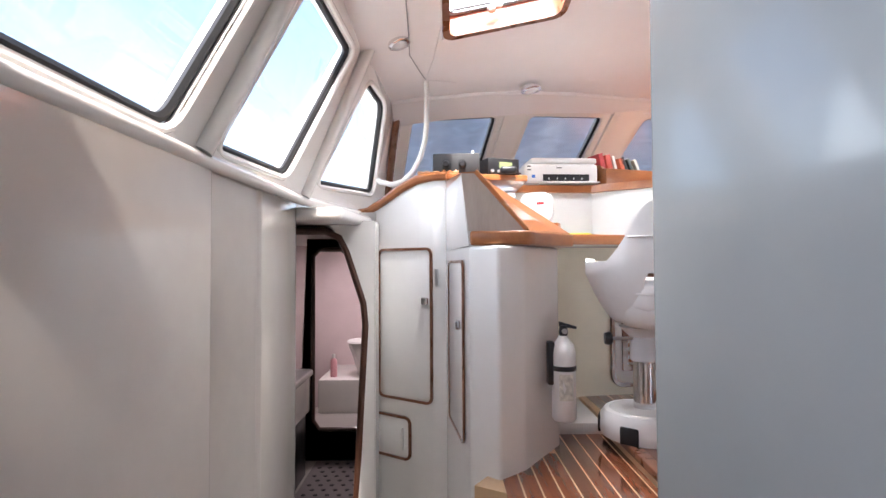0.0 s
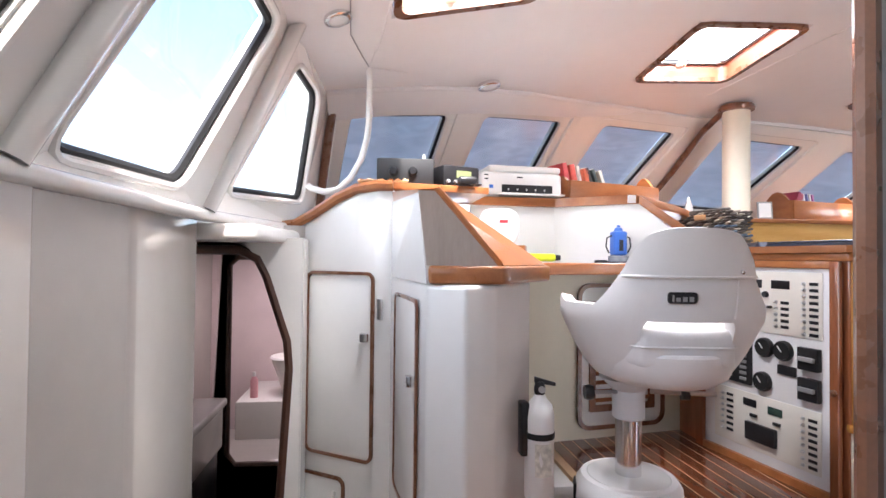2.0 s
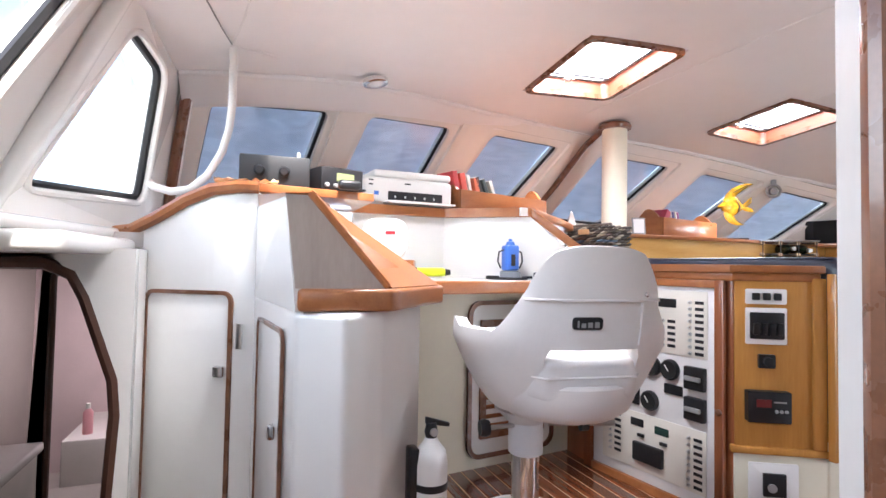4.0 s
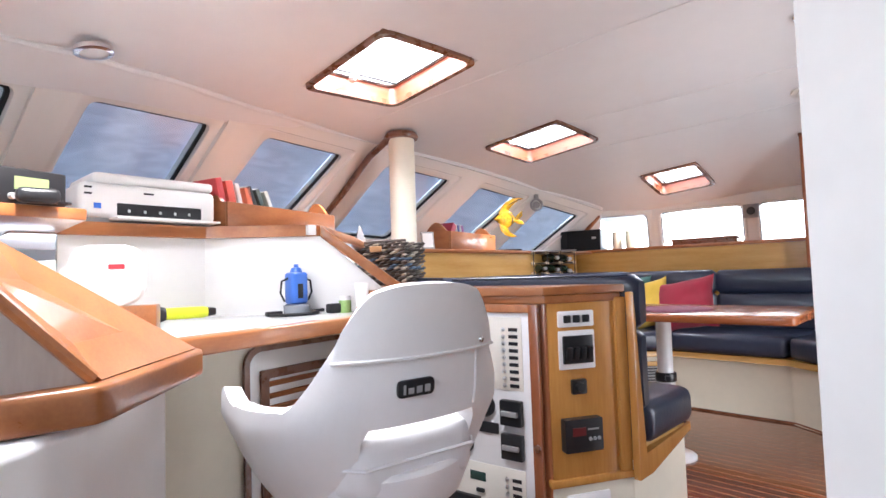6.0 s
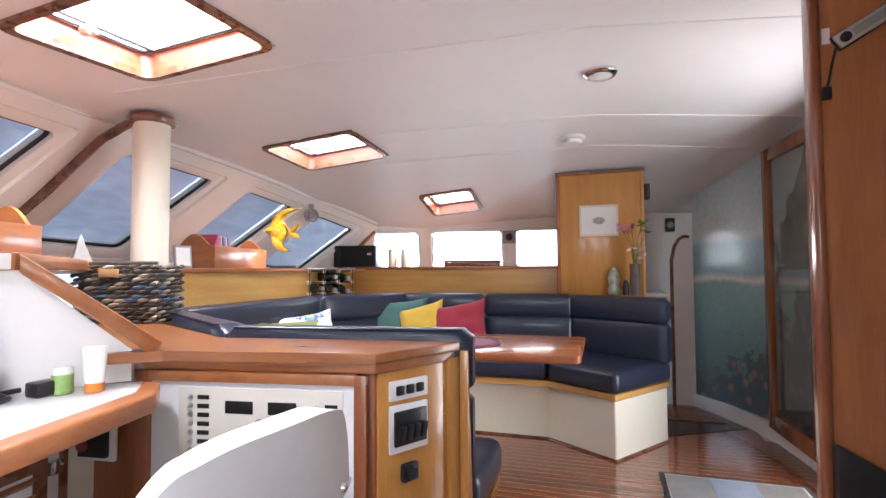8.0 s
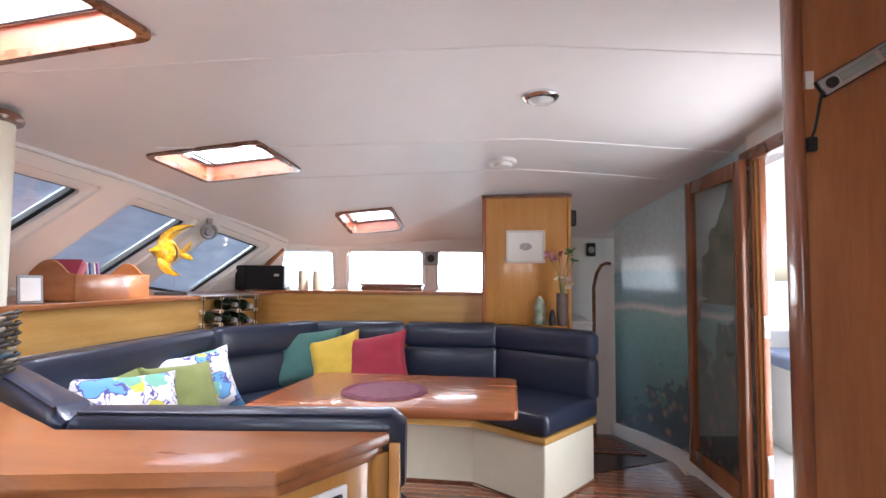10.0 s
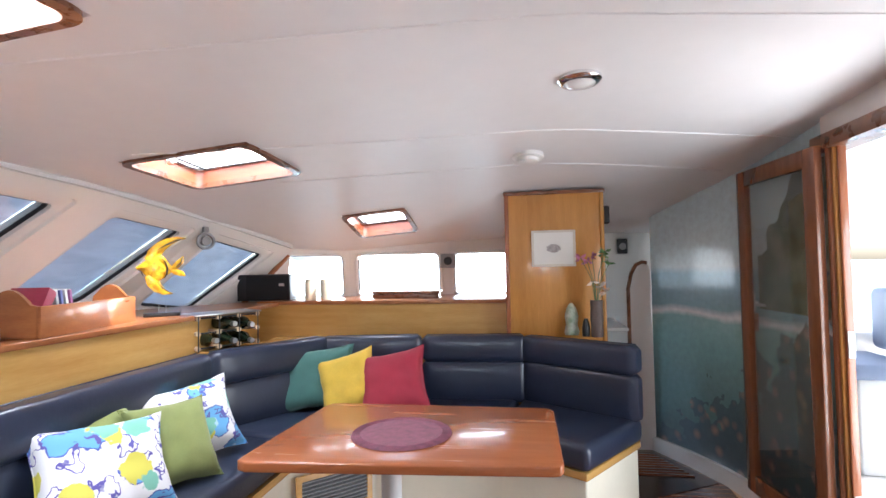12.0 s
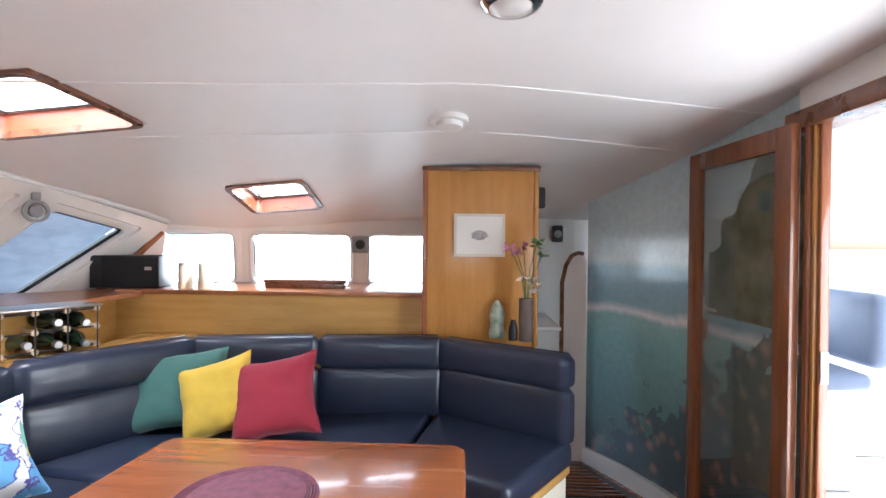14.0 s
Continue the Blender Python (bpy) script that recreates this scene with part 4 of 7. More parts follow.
for k in range(4):
    part("knob", lathe([(0.008, 0), (0.007, 0.012)], 10, RC @ pose(-0.07 + 0.035 * k, -0.10, 0.018, 90)), GREYP, rc)
mic = thing("radio_microphone", "black handset with a coiled lead", "microphone", (0.33, 2.48, 1.165))
part("handset", box(0.28, 0.36, 2.455, 2.50, 1.167, 1.20, 0.012, 3), BLACK, mic)
part("lead", tube([(0.30 + 0.012 * math.cos(k) + 0.004 * k, 2.53 + 0.012 * math.sin(k), 1.176 + 0.001 * math.sin(2 * k)) for k in range(22)], 0.004, 6), BLACK, mic)
ant = thing("small_antenna", "short white stub antenna on the radio", "antenna", (0.16, 2.66, 1.272))
part("stub", lathe([(0.008, 1.272), (0.006, 1.32)], 10, pose(0.16, 2.66, 0)), PLASTIC, ant)
clo = thing("cleaning_cloth", "crumpled orange and white cloth on the locker", "cloth", (-0.05, 2.49, 1.165))
bm = bmesh.new()
gx = [[bm.verts.new((-0.12 + 0.20 * i / 14, 2.475 + 0.09 * j / 8 - 0.28 * (0.20 * i / 14) * (1 if i < 5 else 0.4), 1.170 + 0.03 * abs(noise.noise((i * 0.5, j * 0.6, 3.1))))) for j in range(9)] for i in range(15)]
for i in range(14):
    for j in range(8):
        bm.faces.new((gx[i][j], gx[i + 1][j], gx[i + 1][j + 1], gx[i][j + 1]))
bmesh.ops.solidify(bm, geom=bm.faces, thickness=0.003)
part("fabric", bm, material("orange_cloth", (0.82, 0.72, 0.60), 0.8, second=(0.85, 0.36, 0.06), scale=7), clo)
hose = thing("hanging_hose", "white plastic hose hanging from the ceiling corner", "hose", (-0.09, 2.75, 1.1))
part("hose", tube([(-0.083, 2.72, 1.712), (-0.080, 2.735, 1.66), (-0.080, 2.745, 1.60), (-0.080, 2.75, 1.50), (-0.088, 2.74, 1.40), (-0.11, 2.73, 1.31), (-0.155, 2.72, 1.22), (-0.21, 2.71, 1.165), (-0.27, 2.70, 1.15), (-0.325, 2.70, 1.165), (-0.34, 2.70, 1.18)], 0.014, 10), PLASTIC, hose)


def book_box(name, a, b, depth, z0, h, label):
    """An open-topped wooden book tray with rounded end boards; a and b are its front corners in plan."""
    A, B = Vector((*a, z0)), Vector((*b, z0))
    m = facing(A, B - A, (0, 0, 1)) @ pose(0, 0, 0, -90, 0, 0)
    L = (B - A).length
    th = thing(name, label, "book rack", tuple(A))
    part("front", box(0, L, 0, 0.015, 0, h, 0.003, m=m), TEAKX, th)
    part("bottom", box(0, L, 0.015, depth, 0, 0.012, m=m), TEAKX, th)
    for x in (0.0, L - 0.018):
        prof = [(0.016, 0.0), (depth, 0.0)] + [(depth - 0.02 - (depth - 0.06) * k / 8, h + 0.005 + 0.06 * math.sin(math.pi * k / 8)) for k in range(9)] + [(0.016, h)]
        part("end_board", extrude([(x, p, q) for p, q in prof], (0.018, 0, 0), m=m), TEAK, th)
    return m, L


m1, L1 = book_box("book_rack", (0.95, 2.965), (1.55, 3.155), 0.19, 1.176, 0.105, "varnished teak book rack on the shelf")
m2, L2 = book_box("book_rack", (2.66, 3.44), (3.33, 3.60), 0.22, 1.146, 0.125, "varnished teak book rack with a rounded end")


def book(m, x, w, h, d, color, tilt, name="book", label="paperback book leaning in the rack"):
    th = thing(name, label, "book", tuple((m @ pose(x, 0.1, 0.013)).translation), "books in the rack")
    mm = m @ pose(x, 0.05, 0.013, 0, tilt, 0)
    part("cover", box(0, w, 0, d, 0, h, 0.002, m=mm), material("book_cover", color, 0.45, vary=0.15, scale=20), th)
    part("pages", box(0.003, w - 0.003, 0.003, d + 0.001, 0.003, h + 0.001, m=mm), material("paper_pages", (0.72, 0.68, 0.58), 0.8, vary=0.1, scale=90), th)


for k, (c, w, h) in enumerate([((0.55, 0.06, 0.06), 0.03, 0.19), ((0.60, 0.10, 0.07), 0.035, 0.185), ((0.65, 0.60, 0.55), 0.02, 0.18), ((0.70, 0.16, 0.08), 0.03, 0.17), ((0.05, 0.05, 0.05), 0.025, 0.185), ((0.08, 0.10, 0.09), 0.02, 0.18), ((0.60, 0.58, 0.50), 0.02, 0.175)]):
    book(m1, 0.03 + 0.045 * k, w, h, 0.13, c, -14 if k < 4 else -24)
book(m2, 0.02, 0.05, 0.21, 0.15, (0.28, 0.03, 0.06), 30)
for k, c in enumerate([(0.55, 0.55, 0.55), (0.10, 0.12, 0.30), (0.60, 0.58, 0.55), (0.30, 0.10, 0.25)]):
    book(m2, 0.19 + 0.03 * k, 0.016, 0.17, 0.13, c, -12)

# ---- electrical panel cabinet ----
pc = thing("panel_cabinet", "varnished teak cabinet with a white electrical switch panel", "cabinet", (1.6, 2.3, 0))
part("body", prism([(1.415, 2.60), (1.518, 1.945), (1.738, 1.82), (1.745, 1.83), (1.645, 2.54), (1.78, 2.80), (1.80, 3.4), (1.42, 2.90)], 0.0, 0.89, 0.004), TEAKZ, pc)
part("worktop", prism([(1.385, 2.47), (1.485, 1.925), (1.745, 1.785), (1.745, 1.795), (1.638, 2.52), (1.92, 3.02), (2.03, 3.42), (1.70, 3.42), (1.34, 2.66), (1.285, 2.60), (1.295, 2.565)], 0.900, 0.926, 0.009, 3), TEAK, pc)
part("cornice", prism([(1.395, 2.55), (1.502, 1.932), (1.742, 1.80), (1.75, 1.81), (1.65, 2.53), (1.45, 2.62)], 0.872, 0.901, 0.010, 3), TEAK, pc, "moulded cornice")
P0v, P1v = Vector((1.405, 2.60, 0)), Vector((1.508, 1.945, 0))
PV = (P1v - P0v).normalized()


def on_panel(y, z, out=0.0):
    """A point on the switch panel's plane by its y and height."""
    s = (y - P0v.y) / PV.y
    p = P0v + PV * s
    return facing((p.x, p.y, z), PV, (0, 0, 1)) @ pose(0, 0, out)


def flat(name, y0, y1, z0, z1, t0, t1, mat, parent, label="", r=0.003):
    m = on_panel((y0 + y1) / 2, (z0 + z1) / 2)
    w = abs(y1 - y0) / abs(PV.y)
    return part(name, box(-w / 2, w / 2, -(z1 - z0) / 2, (z1 - z0) / 2, t0, t1, r, m=m), mat, parent, label)


PCREAM = material("switchboard_cream", (0.74, 0.70, 0.62), 0.4, vary=0.03)
PWHITE = material("switchboard_white", (0.78, 0.77, 0.76), 0.4, vary=0.02)
sb = thing("electrical_switchboard", "white electrical switchboard with gauges and breakers", "electrical panel", (1.45, 2.24, 0.1))
flat("frame_top", 2.56, 1.955, 0.845, 0.872, 0.001, 0.022, TEAKX, sb, "teak frame")
flat("frame_bottom", 2.56, 1.955, 0.04, 0.085, 0.001, 0.022, TEAKX, sb)
flat("frame_side", 2.575, 2.535, 0.04, 0.872, 0.001, 0.024, TEAKZ, sb)
flat("frame_side", 1.985, 1.955, 0.04, 0.872, 0.001, 0.024, TEAKZ, sb)
flat("board", 2.535, 1.985, 0.085, 0.845, 0.001, 0.008, PWHITE, sb)
up = flat("upper_board", 2.455, 2.015, 0.595, 0.830, 0.008, 0.012, PCREAM, sb, "cream breaker panel", 0.002)
lo = flat("lower_board", 2.480, 2.020, 0.125, 0.345, 0.008, 0.012, PCREAM, sb, "cream breaker panel", 0.002)


def breakers(parent, y, z_top, n, dz, left=True):
    sgn = 1 if left else -1
    bm, bs = bmesh.new(), bmesh.new()
    for k in range(n):
        z = z_top - dz * k
        part("label", box(-0.016, 0.016, -0.0055, 0.0055, 0.012, 0.014, m=on_panel(y, z)), BLACK, parent)
        part("breaker", lathe([(0.007, 0.012), (0.007, 0.015), (0.0035, 0.016), (0.003, 0.024)], 8, on_panel(y + sgn * 0.035, z)), STEEL, parent)


breakers(up, 2.385, 0.805, 9, 0.0225)
breakers(up, 2.045, 0.790, 9, 0.0225)
breakers(up, 2.275, 0.715, 5, 0.0225)
breakers(up, 2.155, 0.715, 5, 0.0225)
breakers(lo, 2.400, 0.315, 7, 0.024)
breakers(lo, 2.050, 0.310, 8, 0.0235)
flat("display", 2.325, 2.250, 0.766, 0.798, 0.012, 0.015, BLACK, up)
flat("display", 2.210, 2.135, 0.766, 0.798, 0.012, 0.015, BLACK, up)
flat("selector", 2.250, 2.205, 0.690, 0.700, 0.012, 0.028, BLACK, up)
part("knob", lathe([(0.012, 0.012), (0.012, 0.022), (0.009, 0.026)], 14, on_panel(2.232, 0.742)), BLACK, up)
flat("display", 2.335, 2.275, 0.292, 0.322, 0.012, 0.015, BLACK, lo)
flat("display", 2.225, 2.165, 0.285, 0.315, 0.012, 0.015, material("green_display", (0.03, 0.06, 0.05), 0.25), lo)
flat("main_switch", 2.315, 2.185, 0.165, 0.235, 0.012, 0.030, BLACK, lo)
flat("selector", 2.30, 2.27, 0.255, 0.268, 0.012, 0.022, BLACK, lo)
flat("selector", 2.20, 2.17, 0.250, 0.263, 0.012, 0.022, BLACK, lo)
bp = flat("fuse_panel", 2.430, 2.295, 0.375, 0.560, 0.008, 0.018, BLACK, sb, "black fuse panel")
for k in range(7):
    flat("indicator", 2.415, 2.385, 0.533 - 0.023 * k, 0.540 - 0.023 * k, 0.018, 0.020, PLASTIC, bp, r=0.001)
    flat("rocker", 2.345, 2.315, 0.529 - 0.023 * k, 0.541 - 0.023 * k, 0.018, 0.023, GREYP, bp, r=0.001)
for y, z in ((2.238, 0.537), (2.160, 0.537), (2.247, 0.404)):
    g = part("gauge", lathe([(0.038, 0.008), (0.038, 0.02), (0.034, 0.026)], 24, on_panel(y, z)), BLACK, sb, "round black gauge")
    part("glass", lathe([(0.033, 0.0262), (0.033, 0.027)], 24, on_panel(y, z)), material("gauge_face", (0.02, 0.02, 0.022), 0.1), g)
    part("needle", box(-0.002, 0.002, -0.004, 0.022, 0.0272, 0.028, m=on_panel(y, z) @ pose(0, 0, 0, 0, 0, 40)), PLASTIC, g)
flat("meter", 2.185, 2.110, 0.448, 0.484, 0.008, 0.016, BLACK, sb)
for z in (0.525, 0.418):
    q = flat("rotary_switch", 2.095, 2.020, z - 0.04, z + 0.04, 0.008, 0.030, BLACK, sb, "black battery switch")
    part("switch_knob", box(-0.03, 0.03, -0.008, 0.008, 0.03, 0.042, 0.003, m=on_panel(2.057, z)), GREYP, q)
part("door_knob", lathe([(0.010, 0.02), (0.012, 0.03), (0.008, 0.036)], 12, on_panel(1.968, 0.43)), TRIM, sb)

E0, E1 = Vector((1.52, 1.940, 0)), Vector((1.760, 1.804, 0))
EV = (E1 - E0).normalized()


def on_end(u, z):
    p = E0 + EV * u
    return facing((p.x, p.y, z), EV, (0, 0, 1))


part("end_panel", box(0.0, 0.235, 0.33, 0.88, 0.0, 0.008, 0.002, m=on_end(0, 0)), OAK, pc, "golden veneer end panel")
part("end_pilaster", box(0.235, 0.275, 0.33, 0.885, -0.02, 0.020, 0.006, m=on_end(0, 0)), OAK, pc, "golden corner moulding")
part("end_ledge", box(-0.01, 0.28, 0.305, 0.33, -0.02, 0.016, 0.005, m=on_end(0, 0)), OAK, pc)
part("plinth", box(0.0, 0.28, 0.0, 0.304, -0.02, 0.006, 0.003, m=on_end(0, 0)), CREAM, pc, "cream plinth")


def end_box(name, label, cat, u, z, w, h, t, mat):
    m = on_end(u, z) @ pose(0, 0, 0.0085)
    th = thing(name, label, cat, tuple(m.translation))
    part("plate", prism(rounded(w, h, 0.004), 0, t, 0.001, m=m), mat, th)
    return th, m


s1, m = end_box("switch_plate", "white plate with three black rocker switches", "switch", 0.095, 0.822, 0.125, 0.05, 0.006, PWHITE)
for k in range(3):
    part("rocker", box(-0.012, 0.012, -0.012, 0.012, 0.006, 0.014, 0.003, m=m @ pose(-0.033 + 0.033 * k, 0, 0)), BLACK, s1)
s2, m = end_box("breaker_plate", "white plate with four black breaker switches", "switch", 0.095, 0.725, 0.125, 0.12, 0.006, PWHITE)
part("housing", box(-0.052, 0.052, -0.042, 0.045, 0.006, 0.016, 0.003, m=m), BLACK, s2)
for k in range(4):
    part("toggle", box(-0.009, 0.009, -0.02, 0.02, 0.016, 0.028, 0.003, m=m @ pose(-0.036 + 0.024 * k, -0.004, 0, 12)), BLACK, s2)
s3, m = end_box("socket", "black round power socket", "socket", 0.095, 0.610, 0.05, 0.045, 0.012, BLACK)
part("cap", lathe([(0.016, 0.012), (0.014, 0.024)], 14, m), RUBBER, s3)
s4, m = end_box("battery_monitor", "black battery monitor with a dim red display", "meter", 0.095, 0.465, 0.13, 0.10, 0.028, BLACK)
part("display", box(-0.04, 0.005, 0.0, 0.025, 0.028, 0.030, m=m), material("red_display", (0.12, 0.015, 0.015), 0.3), s4)
for k in range(3):
    part("button", lathe([(0.006, 0.028), (0.005, 0.032)], 10, m @ pose(0.02 + 0.015 * k, -0.012, 0)), GREYP, s4)
part("text_bar", box(0.012, 0.05, 0.015, 0.020, 0.028, 0.0295, m=m), GREYP, s4)
s5, m = end_box("power_outlet", "white wall plate with a black outlet on the plinth", "socket", 0.115, 0.215, 0.15, 0.13, 0.006, PWHITE)
part("outlet", box(-0.035, 0.035, -0.04, 0.035, 0.006, 0.018, 0.004, m=m), BLACK, s5)
part("dial", lathe([(0.014, 0.018), (0.014, 0.024)], 12, m @ pose(-0.01, -0.01, 0)), GREYP, s5)

# woven basket on the cabinet
bk = thing("woven_basket", "dark grey-brown woven seagrass basket", "basket", (1.95, 3.2, 0.932))
BM = facing((1.835, 3.39, 0.927), (0.075, -0.34, 0), (0, 0, 1)) @ pose(0, 0, 0, -90)
WEAVE = [material("seagrass_dark", (0.085, 0.07, 0.06), 0.8, vary=0.3, scale=30), material("seagrass_pale", (0.32, 0.28, 0.22), 0.8, vary=0.2, scale=30), material("seagrass_blue", (0.10, 0.16, 0.24), 0.8, vary=0.3, scale=30)]
part("lining", box(0.015, 0.33, 0.015, 0.15, 0.004, 0.20, 0.004, m=BM), WEAVE[0], bk)
random.seed(11)
for k in range(14):
    z = 0.008 + 0.0163 * k
    for side, length, count in ((0, 0.345, 7), (1, 0.16, 3)):
        for i in range(count + (k % 2)):
            w = length / count
            x0 = w * (i - (0.5 if k % 2 else 0.0)) - 0.15 * w
            rise = random.uniform(-0.002, 0.002)
            pts = []
            for q in range(6):
                u = q / 5
                along = min(max(x0 + 1.3 * w * u, -0.004), length + 0.004)
                out = 0.013 * math.sin(math.pi * u) ** 0.7
                lift = z + 0.010 * (u - 0.5) + rise
                pts.append((along, 0.006 - out, lift) if side == 0 else (0.339 + out, along, lift))
            shade = 2 if (k in (5, 6, 8) and random.random() < 0.4) else (1 if random.random() < 0.30 else 0)
            part("strand", tube([BM @ Vector(p) for p in pts], [0.004, 0.0066, 0.0074, 0.0074, 0.0066, 0.004], 6), WEAVE[shade], bk)
part("rim", box(-0.004, 0.35, -0.008, 0.008, 0.228, 0.242, 0.005, m=BM), WEAVE[0], bk)
part("tag", box(0.12, 0.20, -0.022, -0.014, 0.180, 0.212, 0.002, m=BM), material("brown_leather_tag", (0.40, 0.22, 0.10), 0.5), bk, "brown leather tag")

# ---- dinette ----
FRONT = [(2.17, 1.78), (2.17, 2.62), (2.52, 2.86), (3.48, 2.86), (3.863, 2.50), (3.863, 1.77), (3.555, 1.35), (4.04, 1.018)]
BACK = [(4.52, 1.62), (4.52, 2.30), (4.56, 3.0), (4.50, 3.30), (3.62, 3.42), (2.25, 3.42), (1.68, 2.56), (1.77, 1.80)]
base = thing("dinette_bench", "cream moulded dinette bench base with golden wood trim", "bench", (4.2, 2.2, 0))
part("body", prism(FRONT + BACK, 0.0, 0.35, 0.012, 3), CREAM, base)
TRIMP = [(2.19, 1.765), (2.19, 2.615), (2.525, 2.84), (3.47, 2.84), (3.843, 2.49), (3.843, 1.775), (3.53, 1.35), (4.045, 1.0)]
part("trim", prism(TRIMP + BACK, 0.352, 0.39, 0.008, 3), OAKY, base, "golden wood edge trim")
part("skirting", prism([(x + (-0.008 if x > 3 else 0.008), y - 0.006) for x, y in FRONT] + [(x - 0.02, y + 0.02) for x, y in BACK], 0.0, 0.014), TRIM, base, "dark floor trim")
part("end_cheek", extrude([(4.035, 1.005, 0.39), (4.10, 1.00, 0.39), (4.06, 1.03, 0.60), (4.02, 1.03, 0.60)], (0.06, 0.09, 0), 0.004), OAK, base)
part("helm_end_cheek", extrude([(1.75, 1.765, 0.30), (1.84, 1.765, 0.30), (2.19, 1.765, 0.36), (2.19, 1.765, 0.392), (1.80, 1.765, 0.37), (1.763, 1.765, 0.90), (1.75, 1.765, 0.90)], (0.0, 0.025, 0), 0.004), OAK, base, "golden end board")
VF = facing((3.66, 2.665, 0.20), (0.363, -0.35, 0), (0, 0, 1))
vent = thing("vent_grille", "wood framed grille in the bench base", "vent", (3.66, 2.66, 0.1))
VF = VF @ pose(0, 0, 0.004)
part("frame", ring(rounded(0.44, 0.24, 0.01), rounded(0.38, 0.18, 0.008), 0, 0.014, VF), OAKY, vent)
part("backing", box(-0.19, 0.19, -0.09, 0.09, 0, 0.003, m=VF), BLACK, vent)
for k in range(9):
    part("slat", box(-0.19, 0.19, -0.003, 0.003, 0.003, 0.012, m=VF @ pose(0, -0.08 + 0.02 * k, 0)), GREYP, vent)


SEATS = [[(2.21, 1.755), (2.21, 2.60), (1.82, 2.62), (1.82, 1.755)],
         [(2.20, 2.61), (2.54, 2.83), (2.26, 3.38), (1.83, 2.64)],
         [(2.55, 2.83), (3.47, 2.83), (3.56, 3.38), (2.30, 3.38)],
         [(3.48, 2.83), (3.83, 2.49), (4.36, 2.60), (4.26, 2.96), (3.58, 3.36)],
         [(3.83, 2.48), (3.83, 1.785), (4.44, 1.68), (4.40, 2.33), (4.36, 2.59)],
         [(3.83, 1.775), (3.515, 1.345), (4.035, 0.985), (4.44, 1.66)]]
for poly in SEATS:
    th = thing("seat_cushion", "navy leather bench seat cushion", "cushion", (*poly[0], 0.39), "dinette seat cushions")
    part("cover", prism(poly, 0.392, 0.524, 0.040, 5), NAVY, th)
BACKS = [((1.775, 1.765), (1.672, 2.53), 0.955), ((1.668, 2.555), (2.20, 3.385), 0.960), ((2.27, 3.40), (3.54, 3.40), 0.95), ((3.57, 3.38), (4.25, 2.99), 0.95), ((4.27, 2.97), (4.40, 2.33), 0.945), ((4.405, 2.31), (4.46, 1.64), 0.94), ((4.45, 1.61), (4.035, 0.985), 0.935)]


def soft_pad(length, z0, z1, depth, m, puff, seed):
    """A stuffed pad: x along its length, y up, z towards the sitter; rounded ends, a bulging front and a few creases."""
    half, mid = (z1 - z0) / 2, (z0 + z1) / 2
    stations, around, r = 26, 32, 0.034
    rings = []
    for i in range(stations + 1):
        u = i / stations
        x = length * (0.5 - 0.5 * math.cos(math.pi * u)) if length < 0.5 else length * u
        end = min(x, length - x)
        tuck = r * (1 - math.sqrt(max(0.0, 1 - (1 - min(1, end / r)) ** 2)))
        swell = min(1.0, end / 0.12)
        pts = []
        for k in range(around):
            a = 2 * math.pi * k / around
            c, q = math.cos(a), math.sin(a)
            y = math.copysign(abs(q) ** 0.42, q) * (half - tuck * 0.7)
            z = depth / 2 + math.copysign(abs(c) ** 0.42, c) * (depth / 2 - tuck * 0.5)
            if c > 0:
                v = y / half
                z += puff * swell ** 0.5 * (1 - v * v) * (1.0 if abs(c) > 0.3 else abs(c) / 0.3)
                z += 0.0035 * noise.noise((x * 9 + seed, y * 16, seed * 1.7)) * (1 - abs(v))
            y += 0.003 * noise.noise((x * 6 + seed, k * 0.3, 2.0)) * abs(q)
            pts.append((x, mid + y, z))
        rings.append(pts)
    bm = bmesh.new()
    rv = [[bm.verts.new(m @ Vector(p)) for p in r_] for r_ in rings]
    for A, B in zip(rv, rv[1:]):
        for k in range(around):
            bm.faces.new((A[k], A[(k + 1) % around], B[(k + 1) % around], B[k]))
    bm.faces.new(rv[0][::-1])
    bm.faces.new(rv[-1])
    return bm


for i, (a, b, top) in enumerate(BACKS):
    A, B = Vector((*a, 0)), Vector((*b, 0))
    L = (B - A).length
    th = thing("back_cushion", "navy leather backrest cushion with a horizontal seam", "cushion", (*((A + B) / 2)[:2], 0.5), "dinette back cushions")
    m = facing(A + Vector((0, 0, 0.50)), B - A, (0, 0, 1)) @ pose(-0.006, 0, 0)
    part("lower_pad", soft_pad(L + 0.012, 0.0, 0.277, 0.09, m, 0.014, 3.1 * i), NAVY, th)
    part("upper_roll", soft_pad(L + 0.012, 0.267, top - 0.5, 0.105, m, 0.010, 7.7 * i + 1), NAVY, th)
    for name, h, d in (("seam", 0.272, 0.086), ("top_piping", top - 0.502, 0.012)):
        part(name, tube([m @ Vector((0.03 + (L - 0.05) * k / 8, h, d)) for k in range(9)], 0.0035, 6), NAVY, th)

tab = thing("dinette_table", "varnished teak dinette table on a white pedestal", "table", (2.97, 2.03, 0))
TABLEW = material("polished_table_teak", (0.42, 0.135, 0.045), 0.26, vary=0.1, scale=3, grain=(7, 0.6, 7), second=(0.30, 0.085, 0.028), bump=0.06, bump_scale=60, coat=0.3)
part("top", prism([(2.70, 1.50), (3.31, 1.505), (3.345, 1.53), (3.352, 1.56), (3.352, 2.50), (3.34, 2.54), (3.30, 2.56), (2.64, 2.60), (2.60, 2.595), (2.585, 2.56), (2.665, 1.535), (2.675, 1.51)], 0.713, 0.75, 0.008, 3), TABLEW, tab)
